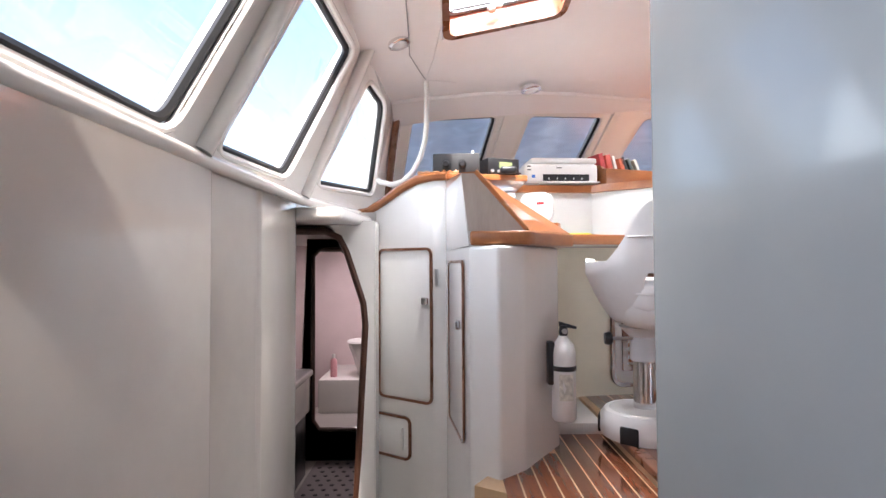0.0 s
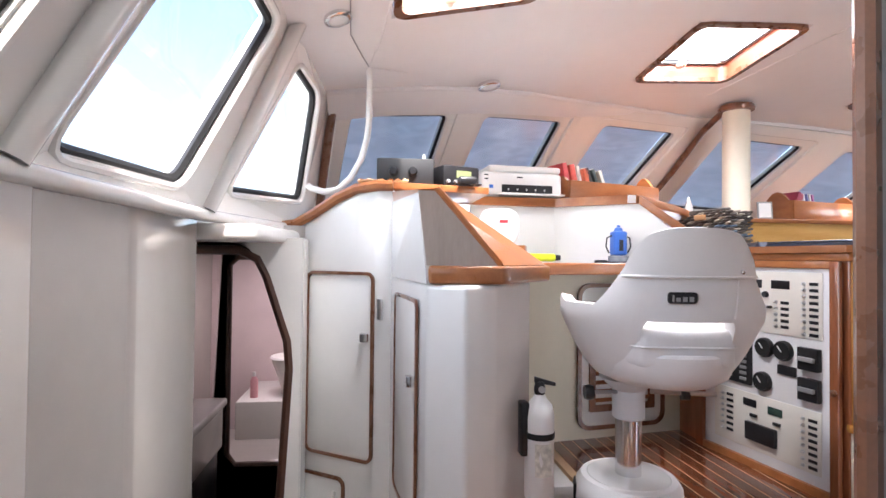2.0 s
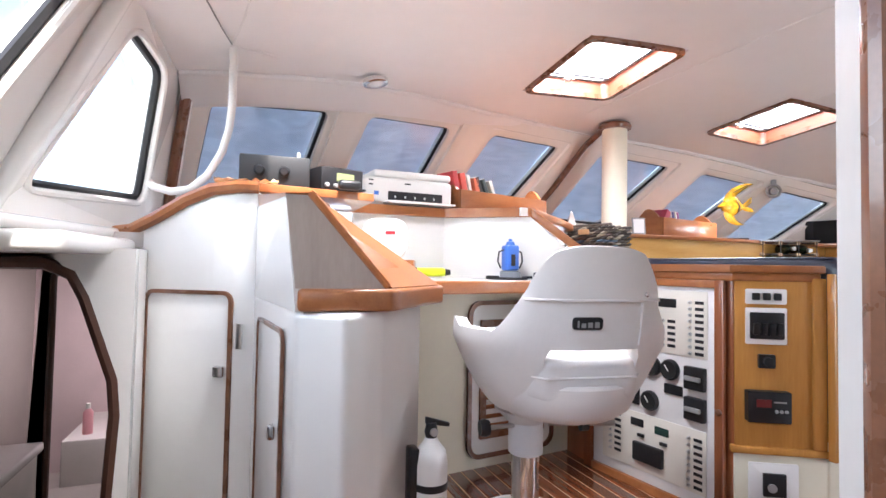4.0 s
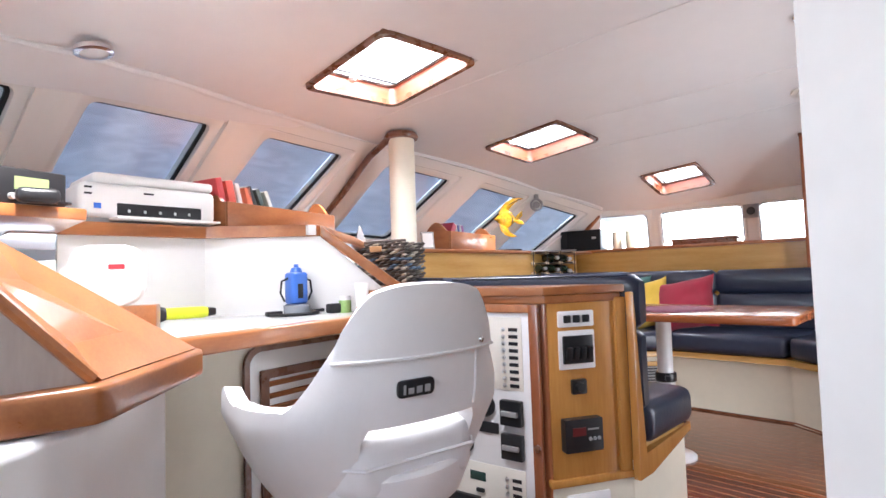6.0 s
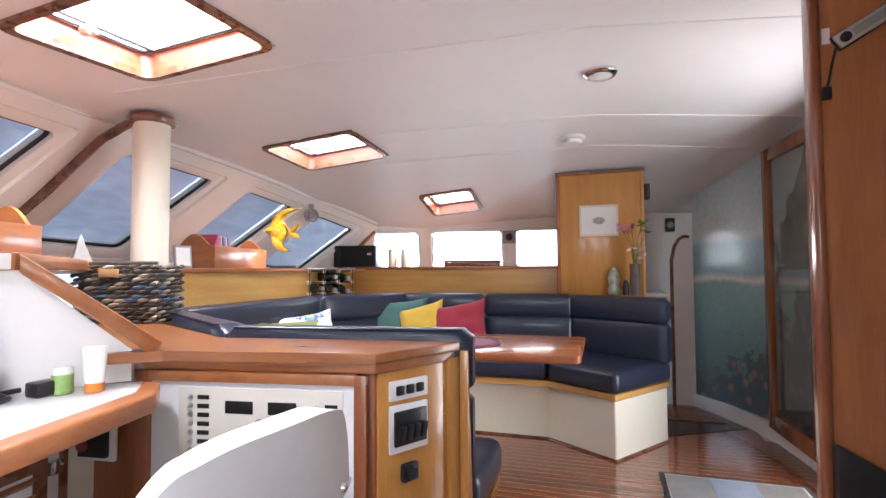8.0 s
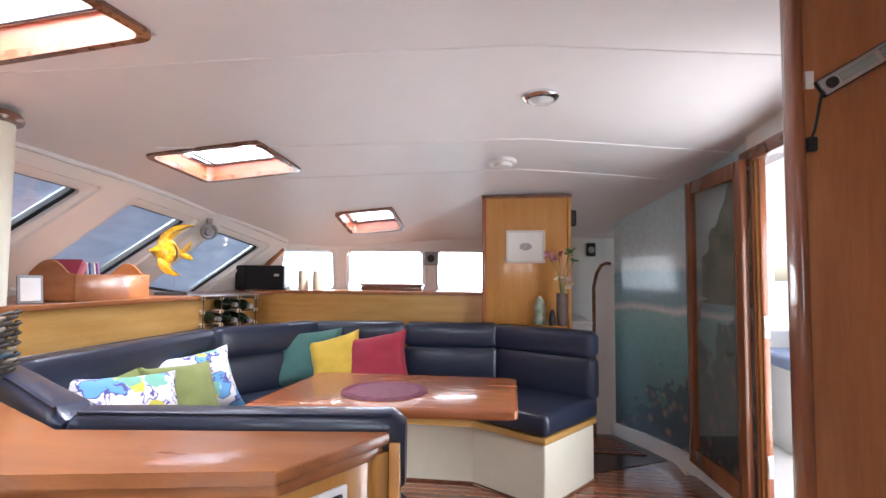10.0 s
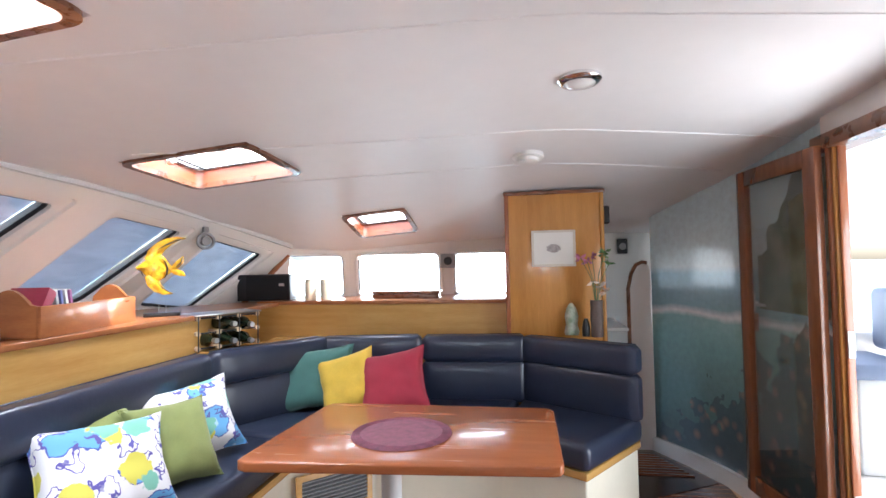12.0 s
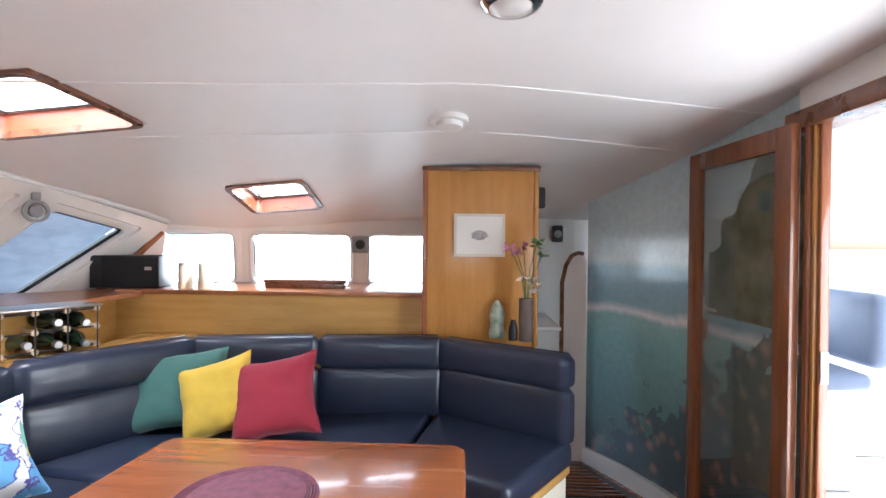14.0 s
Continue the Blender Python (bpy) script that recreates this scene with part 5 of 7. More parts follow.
part("leg", lathe([(0.045, 0.03), (0.045, 0.40), (0.038, 0.41), (0.038, 0.70)], 24, pose(2.88, 2.13, 0)), ALU, tab)
part("foot", lathe([(0.13, 0.001), (0.13, 0.012), (0.075, 0.026), (0.05, 0.05)], 28, pose(2.88, 2.13, 0)), ALU, tab)
part("collar", lathe([(0.05, 0.385), (0.052, 0.39), (0.052, 0.425), (0.048, 0.43)], 24, pose(2.88, 2.13, 0)), BLACK, tab, "black clamp collar")
part("clamp", box(-0.085, -0.045, -0.012, 0.012, 0.395, 0.42, 0.004, m=pose(2.88, 2.13, 0, 0, 0, 30)), BLACK, tab)
part("top_plate", lathe([(0.05, 0.70), (0.12, 0.712)], 24, pose(2.88, 2.13, 0)), ALU, tab)
mat_t = thing("round_placemat", "round purple woven placemat on the table", "placemat", (2.93, 2.10, 0.75))
PURP = material("purple_weave", (0.22, 0.075, 0.11), 0.7, vary=0.25, scale=40, bump=0.4, bump_scale=200)
for name, k0, k1 in (("outer_braid", 0, 5), ("coil", 5, 19), ("centre_knot", 19, 24)):
    prof = []
    for k in range(k0, k1):
        r = 0.195 * (24 - k) / 24
        prof += [(r, 0.7515 if k == 0 else 0.7535), (r - 0.004, 0.7575 if name == "outer_braid" else 0.7565)]
    if name == "centre_knot":
        prof.append((0.001, 0.7575))
    part(name, lathe(prof, 48, pose(2.93, 2.10, 0)), PURP, mat_t)


def pillow(label, at, face, size, tilt, mat, name="throw_pillow", yaw2=0):
    """A square stuffed pillow; face: the yaw towards which it shows; tilt: how far it leans back."""
    th = thing(name, label, "pillow", at, "throw pillows")
    N = 22
    bm = bmesh.new()
    w, h = size
    grid = {}
    for s in (1, -1):
        for i in range(N + 1):
            for j in range(N + 1):
                u, v = -1 + 2 * i / N, -1 + 2 * j / N
                edge = i in (0, N) or j in (0, N)
                if edge and s < 0:
                    grid[s, i, j] = grid[1, i, j]
                    continue
                pinch = 1 - 0.13 * (1 - u * u) * abs(v) ** 3 + 0.02 * noise.noise((u * 3 + at[1] * 5, v, 4.0)) * abs(v)
                pin2 = 1 - 0.13 * (1 - v * v) * abs(u) ** 3 + 0.02 * noise.noise((v * 3 + at[1] * 9, u, 8.0)) * abs(u)
                t = 0.075 * (max(0, (1 - u ** 4) * (1 - v ** 4))) ** 0.55
                ray_a = math.atan2(v, u)
                bulge = 0.008 * noise.noise((u * 2.5 + at[0] * 7, v * 2.5, s)) + 0.006 * noise.noise((ray_a * 4 + at[0] * 3, 0.5 * math.hypot(u, v), s * 2)) * min(1, math.hypot(u, v))
                grid[s, i, j] = bm.verts.new((w / 2 * u * pin2, s * -(t + (0 if edge else bulge)), h / 2 + h / 2 * v * pinch))
    for s in (1, -1):
        for i in range(N):
            for j in range(N):
                bm.faces.new((grid[s, i, j], grid[s, i + 1, j], grid[s, i + 1, j + 1], grid[s, i, j + 1]))
    m = pose(*at, 0, 0, face) @ pose(0, 0, 0, -tilt, 0, 0) @ pose(0, 0, 0, 0, yaw2, 0)
    bmesh.ops.transform(bm, matrix=m, verts=bm.verts)
    grid_co = {(i, j): grid[1, i, j].co.copy() for i in range(N + 1) for j in range(N + 1)}
    part("cover", bm, mat, th)
    rim = [(i, 0) for i in range(N)] + [(N, j) for j in range(N)] + [(N - i, N) for i in range(N)] + [(0, N - j) for j in range(N)]
    part("seam", tube([grid_co[k] for k in rim], 0.0028, 5, closed=True), mat, th)
    return th


def floral():
    """Printed cotton: white ground, blue blossoms, violet stems and yellow leaves."""
    mat = bpy.data.materials.new("floral_print")
    mat.use_nodes = True
    nt = mat.node_tree
    b = nt.nodes["Principled BSDF"]
    b.inputs["Roughness"].default_value = 0.85
    co = nt.nodes.new("ShaderNodeTexCoord")
    last = None
    base = nt.nodes.new("ShaderNodeRGB")
    base.outputs[0].default_value = (0.80, 0.79, 0.80, 1)
    last = base.outputs[0]
    for scale, lo, hi, col, kind in ((6.2, 0.0, 0.42, (0.08, 0.10, 0.40, 1), "v"), (6.2, 0.0, 0.385, (0.16, 0.42, 0.72, 1), "v"), (6.2, 0.0, 0.16, (0.45, 0.66, 0.85, 1), "v"), (11, 0.565, 0.59, (0.12, 0.10, 0.36, 1), "n"), (5.6, 0.0, 0.27, (0.66, 0.60, 0.10, 1), "w"), (6.2, 0.0, 0.27, (0.22, 0.52, 0.40, 1), "x")):
        if kind == "n":
            tx = nt.nodes.new("ShaderNodeTexNoise")
            tx.inputs["Scale"].default_value, tx.inputs["Detail"].default_value = scale, 2
            src = tx.outputs[0]
        else:
            tx = nt.nodes.new("ShaderNodeTexVoronoi")
            tx.inputs["Scale"].default_value = scale
            src = tx.outputs["Distance"]
        mp = nt.nodes.new("ShaderNodeMapping")
        mp.inputs["Location"].default_value = {"v": (0, 0, 0), "n": (3, 1, 2), "w": (0.37, 1.2, 0.6), "x": (2.1, 0.4, 1.7)}[kind]
        nt.links.new(co.outputs["Object"], mp.inputs[0])
        wob = nt.nodes.new("ShaderNodeTexNoise")
        wob.inputs["Scale"].default_value = 22
        mixv = nt.nodes.new("ShaderNodeMix")
        mixv.data_type = "VECTOR"
        mixv.inputs[0].default_value = 0.06
        nt.links.new(mp.outputs[0], wob.inputs["Vector"])
        nt.links.new(mp.outputs[0], mixv.inputs[4])
        nt.links.new(wob.outputs[1], mixv.inputs[5])
        nt.links.new(mixv.outputs[1], tx.inputs["Vector"])
        cmp_n = nt.nodes.new("ShaderNodeValToRGB")
        e = cmp_n.color_ramp.elements
        if kind == "n":
            e[0].position, e[0].color = lo - 0.01, (0, 0, 0, 1)
            e[1].position, e[1].color = lo, (1, 1, 1, 1)
            x = e.new(hi)
            x.color = (1, 1, 1, 1)
            x = e.new(hi + 0.01)
            x.color = (0, 0, 0, 1)
        else:
            e[0].position, e[0].color = hi, (1, 1, 1, 1)
            e[1].position, e[1].color = hi + 0.02, (0, 0, 0, 1)
        nt.links.new(src, cmp_n.inputs[0])
        mx = nt.nodes.new("ShaderNodeMix")
        mx.data_type = "RGBA"
        nt.links.new(cmp_n.outputs[0], mx.inputs[0])
        nt.links.new(last, mx.inputs[6])
        mx.inputs[7].default_value = col
        last = mx.outputs[2]
    nt.links.new(last, b.inputs["Base Color"])
    return mat


FLORAL = floral()
CLOTHB = dict(rough=0.85, vary=0.08, scale=12, bump=0.3, bump_scale=300, sheen=0.2)
SAGE = material("sage_green_cotton", (0.26, 0.30, 0.10), **CLOTHB)
TEAL = material("teal_cotton", (0.055, 0.15, 0.13), **CLOTHB)
YELL = material("yellow_cotton", (0.60, 0.40, 0.05), **CLOTHB)
REDC = material("crimson_cotton", (0.36, 0.025, 0.05), **CLOTHB)
pillow("white pillow with a blue and yellow floral print", (2.56, 3.04, 0.526), -28, (0.46, 0.38), 36, FLORAL, yaw2=4)
pillow("sage green cotton pillow", (2.87, 3.00, 0.526), -32, (0.34, 0.37), 34, SAGE)
pillow("blue floral print pillow behind the green one", (3.13, 3.11, 0.526), -34, (0.48, 0.37), 28, FLORAL, yaw2=-6)
pillow("sage green pillow behind the floral ones", (2.76, 3.24, 0.528), -12, (0.34, 0.34), 22, SAGE)
pillow("teal cotton pillow against the backrest", (3.98, 2.90, 0.528), -78, (0.48, 0.39), 18, TEAL, yaw2=-4)
pillow("yellow cotton throw pillow on the bench", (3.93, 2.645, 0.528), -84, (0.37, 0.38), 25, YELL, yaw2=-16)
pillow("crimson cotton throw pillow on the bench", (3.91, 2.385, 0.528), -92, (0.43, 0.40), 27, REDC, yaw2=-12)

# ---- fascia, shelf, bar, column ----
structure("wall_fascia_front", extrude([(1.95, 3.435, 0.6), (3.66, 3.47, 0.6), (3.66, 3.47, 1.12), (1.95, 3.435, 1.12)], (0, 0.03, 0)), OAKY, "golden veneer fascia under the front shelf", "wall", smooth=False)
structure("front_shelf", prism([(1.93, 3.42), (3.68, 3.455), (4.60, 3.45), (5.06, 3.62), (4.75, 3.9), (4.0, 4.6), (1.96, 4.4)], 1.12, 1.145, 0.004), TEAKX, "teak edged shelf below the windscreen", "shelf")
structure("wall_fascia_bar", extrude([(4.58, 3.62, 0.6), (4.60, 1.72, 0.6), (4.60, 1.72, 1.13), (4.58, 3.62, 1.13)], (0.03, 0, 0)), OAKY, "golden veneer fascia of the side bar", "wall", smooth=False)
structure("side_bar", prism([(4.56, 3.62), (4.58, 1.72), (5.45, 1.72), (5.12, 3.64)], 1.132, 1.158, 0.005), TEAKX, "varnished teak bar top by the side windows", "shelf")
structure("corner_ledge", prism([(3.60, 3.44), (4.25, 3.02), (4.58, 2.95), (4.58, 3.44)], 0.87, 0.90), OAKY, "wooden ledge in the dinette corner", "shelf", smooth=False)
col = thing("veneer_column", "tall golden veneer cabinet column", "cabinet", (4.6, 1.4, 0))
part("front", box(4.46, 4.476, 1.125, 1.735, 0.88, 1.865, 0.002), OAK, col)
part("left_side", box(4.476, 4.85, 1.735, 1.750, 0.88, 1.86, 0.002), OAK, col)
part("right_side", box(4.476, 4.85, 1.115, 1.130, 0.0, 1.86, 0.002), OAK, col)
part("edge", box(4.448, 4.470, 1.728, 1.756, 0.88, 1.865, 0.006), TEAKZ, col)
part("edge", box(4.448, 4.470, 1.108, 1.134, 0.88, 1.865, 0.006), OAK, col)
part("crown", box(4.445, 4.85, 1.10, 1.76, 1.862, 1.885, 0.005), TRIM, col, "dark top moulding")
part("lower_back", box(4.50, 4.85, 1.13, 1.735, 0.0, 0.88), OAK, col)
pic = thing("framed_picture", "small pale framed print of a shell hung on the column", "picture", (4.45, 1.44, 1.5))
PF = facing((4.457, 1.437, 1.50), (0, -1, 0), (0, 0, 1))
part("frame", ring(rounded(0.285, 0.24, 0.004), rounded(0.255, 0.21, 0.003), 0, 0.014, PF), material("pale_frame_wood", (0.62, 0.56, 0.46), 0.4, vary=0.1), pic)
part("print", box(-0.128, 0.128, -0.106, 0.106, 0.0, 0.006, m=PF), material("print_paper", (0.76, 0.74, 0.68), 0.6, vary=0.03), pic)
part("motif", prism([(0.045 * math.cos(k * 0.4) * (1 + 0.15 * math.sin(3 * k)), 0.028 * math.sin(k * 0.4)) for k in range(16)], 0.006, 0.007, m=PF), material("grey_ink", (0.42, 0.38, 0.36), 0.7, vary=0.3, scale=40), pic)
spk = thing("wall_speaker", "small black speaker on the column side", "speaker", (4.56, 1.09, 1.72))
part("case", box(4.53, 4.60, 1.06, 1.108, 1.66, 1.78, 0.012, 3), BLACK, spk)
spk2 = thing("wall_speaker", "small black speaker on the far wall", "speaker", (5.55, 0.815, 1.54))
part("case", box(5.515, 5.575, 0.775, 0.855, 1.475, 1.60, 0.01, 3), BLACK, spk2)
part("cone", lathe([(0.03, 0), (0.018, 0.006)], 16, pose(5.513, 0.815, 1.535, 0, -90)), GREYP, spk2)

vas = thing("flower_vase", "tall dark bamboo vase with orchids", "vase", (4.35, 1.17, 0.935))
VZ = pose(4.30, 1.19, 0)
part("vase", lathe([(0.035, 0.94), (0.038, 0.945), (0.037, 1.0), (0.039, 1.06), (0.037, 1.12), (0.039, 1.165), (0.03, 1.165), (0.03, 1.15)], 18, VZ), material("dark_bamboo", (0.13, 0.095, 0.08), 0.6, vary=0.2, scale=20), vas)
STEM = material("green_stem", (0.06, 0.12, 0.03), 0.6)
PET = material("mauve_petals", (0.42, 0.14, 0.22), 0.6, vary=0.25, scale=15)
PEP = material("cream_petals", (0.70, 0.55, 0.42), 0.6, vary=0.2, scale=15)
LEAF = material("green_leaves", (0.07, 0.15, 0.04), 0.5, vary=0.3, scale=15)
random.seed(4)
tips = [((0.0, 0.05, 1.41), PET), ((-0.02, 0.09, 1.43), PET), ((0.0, 0.02, 1.44), PET), ((0.0, -0.05, 1.45), LEAF), ((0.0, -0.085, 1.40), LEAF), ((0.01, -0.06, 1.47), LEAF), ((-0.01, -0.03, 1.25), PEP), ((0.0, -0.055, 1.22), PEP), ((-0.01, 0.02, 1.28), PEP)]
for (dx, dy, z), mt in tips:
    part("stem", tube([(4.30, 1.19, 1.10), (4.30 + dx * 0.4, 1.19 + dy * 0.3, 1.10 + (z - 1.1) * 0.6), (4.30 + dx, 1.19 + dy, z)], 0.0025, 5), STEM, vas)
    bm = bmesh.new()
    for k in range(6):
        a = random.uniform(0, 6.28)
        b = random.uniform(-0.6, 0.9)
        d = Vector((math.cos(a) * math.cos(b), math.sin(a) * math.cos(b), math.sin(b)))
        s = d.orthogonal().normalized() * 0.013
        o = Vector((4.30 + dx, 1.19 + dy, z))
        up2 = d.cross(s).normalized() * 0.004
        add(bm, [o, o + d * 0.022 + s + up2, o + d * 0.045, o + d * 0.022 - s + up2, o + d * 0.02 - up2], [(0, 1, 4), (1, 2, 4), (2, 3, 4), (3, 0, 4), (0, 1, 2, 3)])
    part("blossom" if mt is not LEAF else "leaf", bm, mt, vas, smooth=False)
orn = thing("green_ornament", "green and white figurine by the vase", "ornament", (4.32, 1.30, 0.935))
bm = lathe([(0.042, 0.94), (0.048, 0.965), (0.036, 1.01), (0.044, 1.06), (0.032, 1.11), (0.014, 1.14), (0.004, 1.148)], 12, pose(4.31, 1.335, 0, 0, 6, 0))
part("figure", bm, material("green_glaze", (0.62, 0.64, 0.55), 0.3, second=(0.06, 0.16, 0.06), scale=14), orn)
orn2 = thing("dark_bottle", "small dark bottle by the vase", "bottle", (4.32, 1.25, 0.935))
part("bottle_body", lathe([(0.024, 0.94), (0.026, 0.99), (0.018, 1.03), (0.01, 1.05)], 14, pose(4.32, 1.255, 0)), BLACK, orn2)

# wine rack with bottles
RK = facing((3.60, 3.45, 0.935), (0.36, -0.19, 0), (0, 0, 1)) @ pose(0, 0, 0, -90)
DOWEL = material("pale_beech", (0.62, 0.44, 0.28), 0.5, vary=0.1, scale=20)
rack = thing("wine_rack", "wood and metal wine rack", "wine rack", (3.78, 3.4, 0.935))
structure("rack_ledge", box(-0.01, 0.42, 0.0, 0.24, -0.05, -0.002, m=RK), OAKY, "ledge below the wine rack", "shelf", smooth=False)
for i in range(4):
    for j in range(3):
        for d in (0.0, 0.18):
            part("dowel", lathe([(0.014, -0.012), (0.014, 0.012)], 12, RK @ pose(0.015 + 0.125 * i, d + 0.012, 0.02 + 0.085 * j, 90)), DOWEL, rack)
for i in range(4):
    part("strip", box(-0.003, 0.003, -0.003, 0.0, 0.0, 0.205, m=RK @ pose(0.015 + 0.125 * i, 0, 0)), DARKM, rack)
for j in range(3):
    part("crossbar", box(0.0, 0.40, 0.006, 0.010, 0.016, 0.024, 0.001, m=RK @ pose(0, 0, 0.085 * j)), DARKM, rack)
    for i in range(4):
        part("side_bar", lathe([(0.011, 0.015), (0.011, 0.185)], 10, RK @ pose(0.015 + 0.125 * i, 0, 0.02 + 0.085 * j, -90)), DOWEL, rack)
# the rack is open; this dark board is added for the shade behind it
part("back_board", box(0.0, 0.40, 0.205, 0.212, 0.0, 0.20, m=RK), TRIM, rack, "added dark board standing in for the shade behind the bottles")
part("top_sheet", box(-0.01, 0.41, -0.01, 0.21, 0.203, 0.212, 0.003, m=RK), STEEL, rack, "shiny top")
BOTTLE = material("dark_green_glass", (0.012, 0.022, 0.012), 0.08, vary=0.1, coat=0.5)
for i, j in ((0, 0), (1, 0), (2, 0), (1, 1), (2, 1)):
    wb = thing("wine_bottle", "dark green wine bottle lying in the rack", "bottle", tuple((RK @ pose(0.077 + 0.125 * i, 0, 0.05 + 0.085 * j)).translation), "wine bottles")
    bmx = RK @ pose(0.077 + 0.125 * i, 0.19, 0.062 + 0.085 * j, 90 + 3 * (i - j), 0, 4 - 3 * i)
    part("glass", lathe([(0.036, 0.0), (0.037, 0.02), (0.037, 0.15), (0.015, 0.20), (0.014, 0.24)], 18, bmx), BOTTLE, wb)
    part("foil", lathe([(0.0155, 0.215), (0.0155, 0.245)], 14, bmx), STEEL, wb)

# bar and shelf things
sp = thing("loudspeaker", "black bookshelf loudspeaker on its side", "speaker", (4.72, 3.6, 1.158))
SP = pose(4.72, 3.62, 1.159, 0, 0, -80)
part("case", box(-0.20, 0.20, -0.09, 0.12, 0.0, 0.20, 0.006, m=SP), BLACK, sp)
part("grille", box(-0.13, 0.195, -0.098, -0.09, 0.008, 0.192, 0.01, m=SP), material("speaker_cloth", (0.012, 0.012, 0.013), 0.9, bump=0.4, bump_scale=400), sp)
part("badge", box(0.12, 0.16, -0.100, -0.098, 0.11, 0.13, m=SP), STEEL, sp)
for y in (3.235, 3.11):
    cd = thing("pillar_candle", "thick ivory pillar candle on the bar", "candle", (4.66, y, 1.158), "candles")
    part("wax", lathe([(0.042, 1.159), (0.043, 1.165), (0.043, 1.31), (0.038, 1.318), (0.02, 1.312)], 24, pose(4.66, y, 0)), material("ivory_wax", (0.70, 0.64, 0.50), 0.5, vary=0.05), cd)
    part("wick", tube([(4.66, y, 1.312), (4.661, y, 1.325)], 0.002, 5), BLACK, cd)
bx = thing("wooden_box", "long low wooden box on the bar", "box", (4.80, 2.52, 1.158))
part("box_body", box(4.76, 4.90, 2.27, 2.78, 1.159, 1.195, 0.005), TRIM, bx)
part("lid", box(4.755, 4.905, 2.262, 2.788, 1.196, 1.215, 0.005), TRIM, bx)
fan = thing("wall_meter", "small grey meter between the side windows", "meter", (5.24, 2.27, 1.45))
part("case", box(5.20, 5.25, 2.20, 2.33, 1.38, 1.50, 0.012, 3), GREYP, fan)
part("lens", lathe([(0.035, 0), (0.03, 0.008)], 18, pose(5.199, 2.265, 1.44, 0, -90)), BLACK, fan)
fsh = thing("glass_fish", "yellow glass fish ornament on a black stand", "ornament", (3.55, 3.62, 1.145))
FM = pose(3.56, 3.63, 1.147, 0, 0, -52)
part("stand", box(-0.09, 0.09, -0.035, 0.035, 0.0, 0.02, 0.004, m=FM), BLACK, fsh)
for dx in (-0.015, 0.02):
    bm = tube([(dx, 0, 0.02), (dx, 0, 0.10)], 0.002, 5)
    bmesh.ops.transform(bm, matrix=FM, verts=bm.verts)
    part("wire", bm, STEEL, fsh)
AMBER = material("amber_glass", (0.86, 0.55, 0.03), 0.10, vary=0.3, scale=38, second=(0.40, 0.15, 0.01), coat=0.8, bump=0.8, bump_scale=45)


def swept(points, widths, depth, m):
    """A leaf of glass along a line: widths across it, thick in the middle and thin at the rim."""
    bm = bmesh.new()
    rows_v = []
    for k, ((x, z), w) in enumerate(zip(points, widths)):
        x0, z0 = points[max(0, k - 1)]
        x1, z1 = points[min(len(points) - 1, k + 1)]
        d = Vector((x1 - x0, 0, z1 - z0)).normalized()
        side = Vector((-d.z, 0, d.x))
        p = Vector((x, 0, z))
        rows_v.append([bm.verts.new(m @ (p + side * w)), bm.verts.new(m @ (p + Vector((0, -depth * (0.3 + w * 12), 0)))), bm.verts.new(m @ (p - side * w)), bm.verts.new(m @ (p + Vector((0, depth * (0.3 + w * 12), 0))))])
    for A, B in zip(rows_v, rows_v[1:]):
        for k in range(4):
            bm.faces.new((A[k], A[(k + 1) % 4], B[(k + 1) % 4], B[k]))
    bm.faces.new(rows_v[0][::-1])
    bm.faces.new(rows_v[-1])
    return bm


part("fish_body", swept([(-0.125, 0.272), (-0.10, 0.272), (-0.07, 0.272), (-0.03, 0.270), (0.005, 0.266), (0.03, 0.262), (0.05, 0.260)], [0.006, 0.022, 0.052, 0.078, 0.066, 0.036, 0.014], 0.02, FM), AMBER, fsh)
for name, line, widths in (("dorsal_fin", [(-0.07, 0.31), (-0.04, 0.35), (-0.005, 0.39), (0.04, 0.42), (0.08, 0.434), (0.12, 0.436)], [0.02, 0.034, 0.030, 0.021, 0.012, 0.003]),
                           ("ventral_fin", [(-0.06, 0.23), (-0.045, 0.19), (-0.02, 0.155), (0.015, 0.132), (0.055, 0.124)], [0.026, 0.032, 0.026, 0.015, 0.003]),
                           ("tail_fin", [(0.045, 0.262), (0.07, 0.280), (0.095, 0.305), (0.108, 0.335)], [0.010, 0.018, 0.017, 0.003]),
                           ("tail_fin", [(0.045, 0.258), (0.07, 0.246), (0.10, 0.236), (0.118, 0.222)], [0.010, 0.018, 0.016, 0.003]),
                           ("side_fin", [(-0.05, 0.262), (-0.03, 0.235), (-0.025, 0.21)], [0.006, 0.012, 0.003])):
    part(name, swept(line, widths, 0.012, FM), AMBER, fsh)
for line in ([(0.000, 0.325), (0.018, 0.30), (0.028, 0.268), (0.024, 0.235), (0.012, 0.21)], [(-0.02, 0.372), (0.02, 0.398), (0.075, 0.424), (0.118, 0.436)], [(-0.02, 0.19), (0.002, 0.158), (0.05, 0.124)], [(-0.115, 0.262), (-0.098, 0.248), (-0.09, 0.225)], [(0.07, 0.272), (0.095, 0.298), (0.108, 0.332)]):
    part("stripe", tube([FM @ Vector((x, -0.018, z)) for x, z in line], [0.002] + [0.0042] * (len(line) - 2) + [0.0015], 5), BLACK, fsh, "dark stripe")
fr = thing("photo_frame", "small standing photo frame on the shelf", "picture", (2.50, 3.46, 1.145))
FF = pose(2.50, 3.50, 1.146, -10, 0, -25)
part("frame", box(-0.045, 0.045, -0.006, 0.006, 0, 0.12, 0.003, m=FF), GREYP, fr)
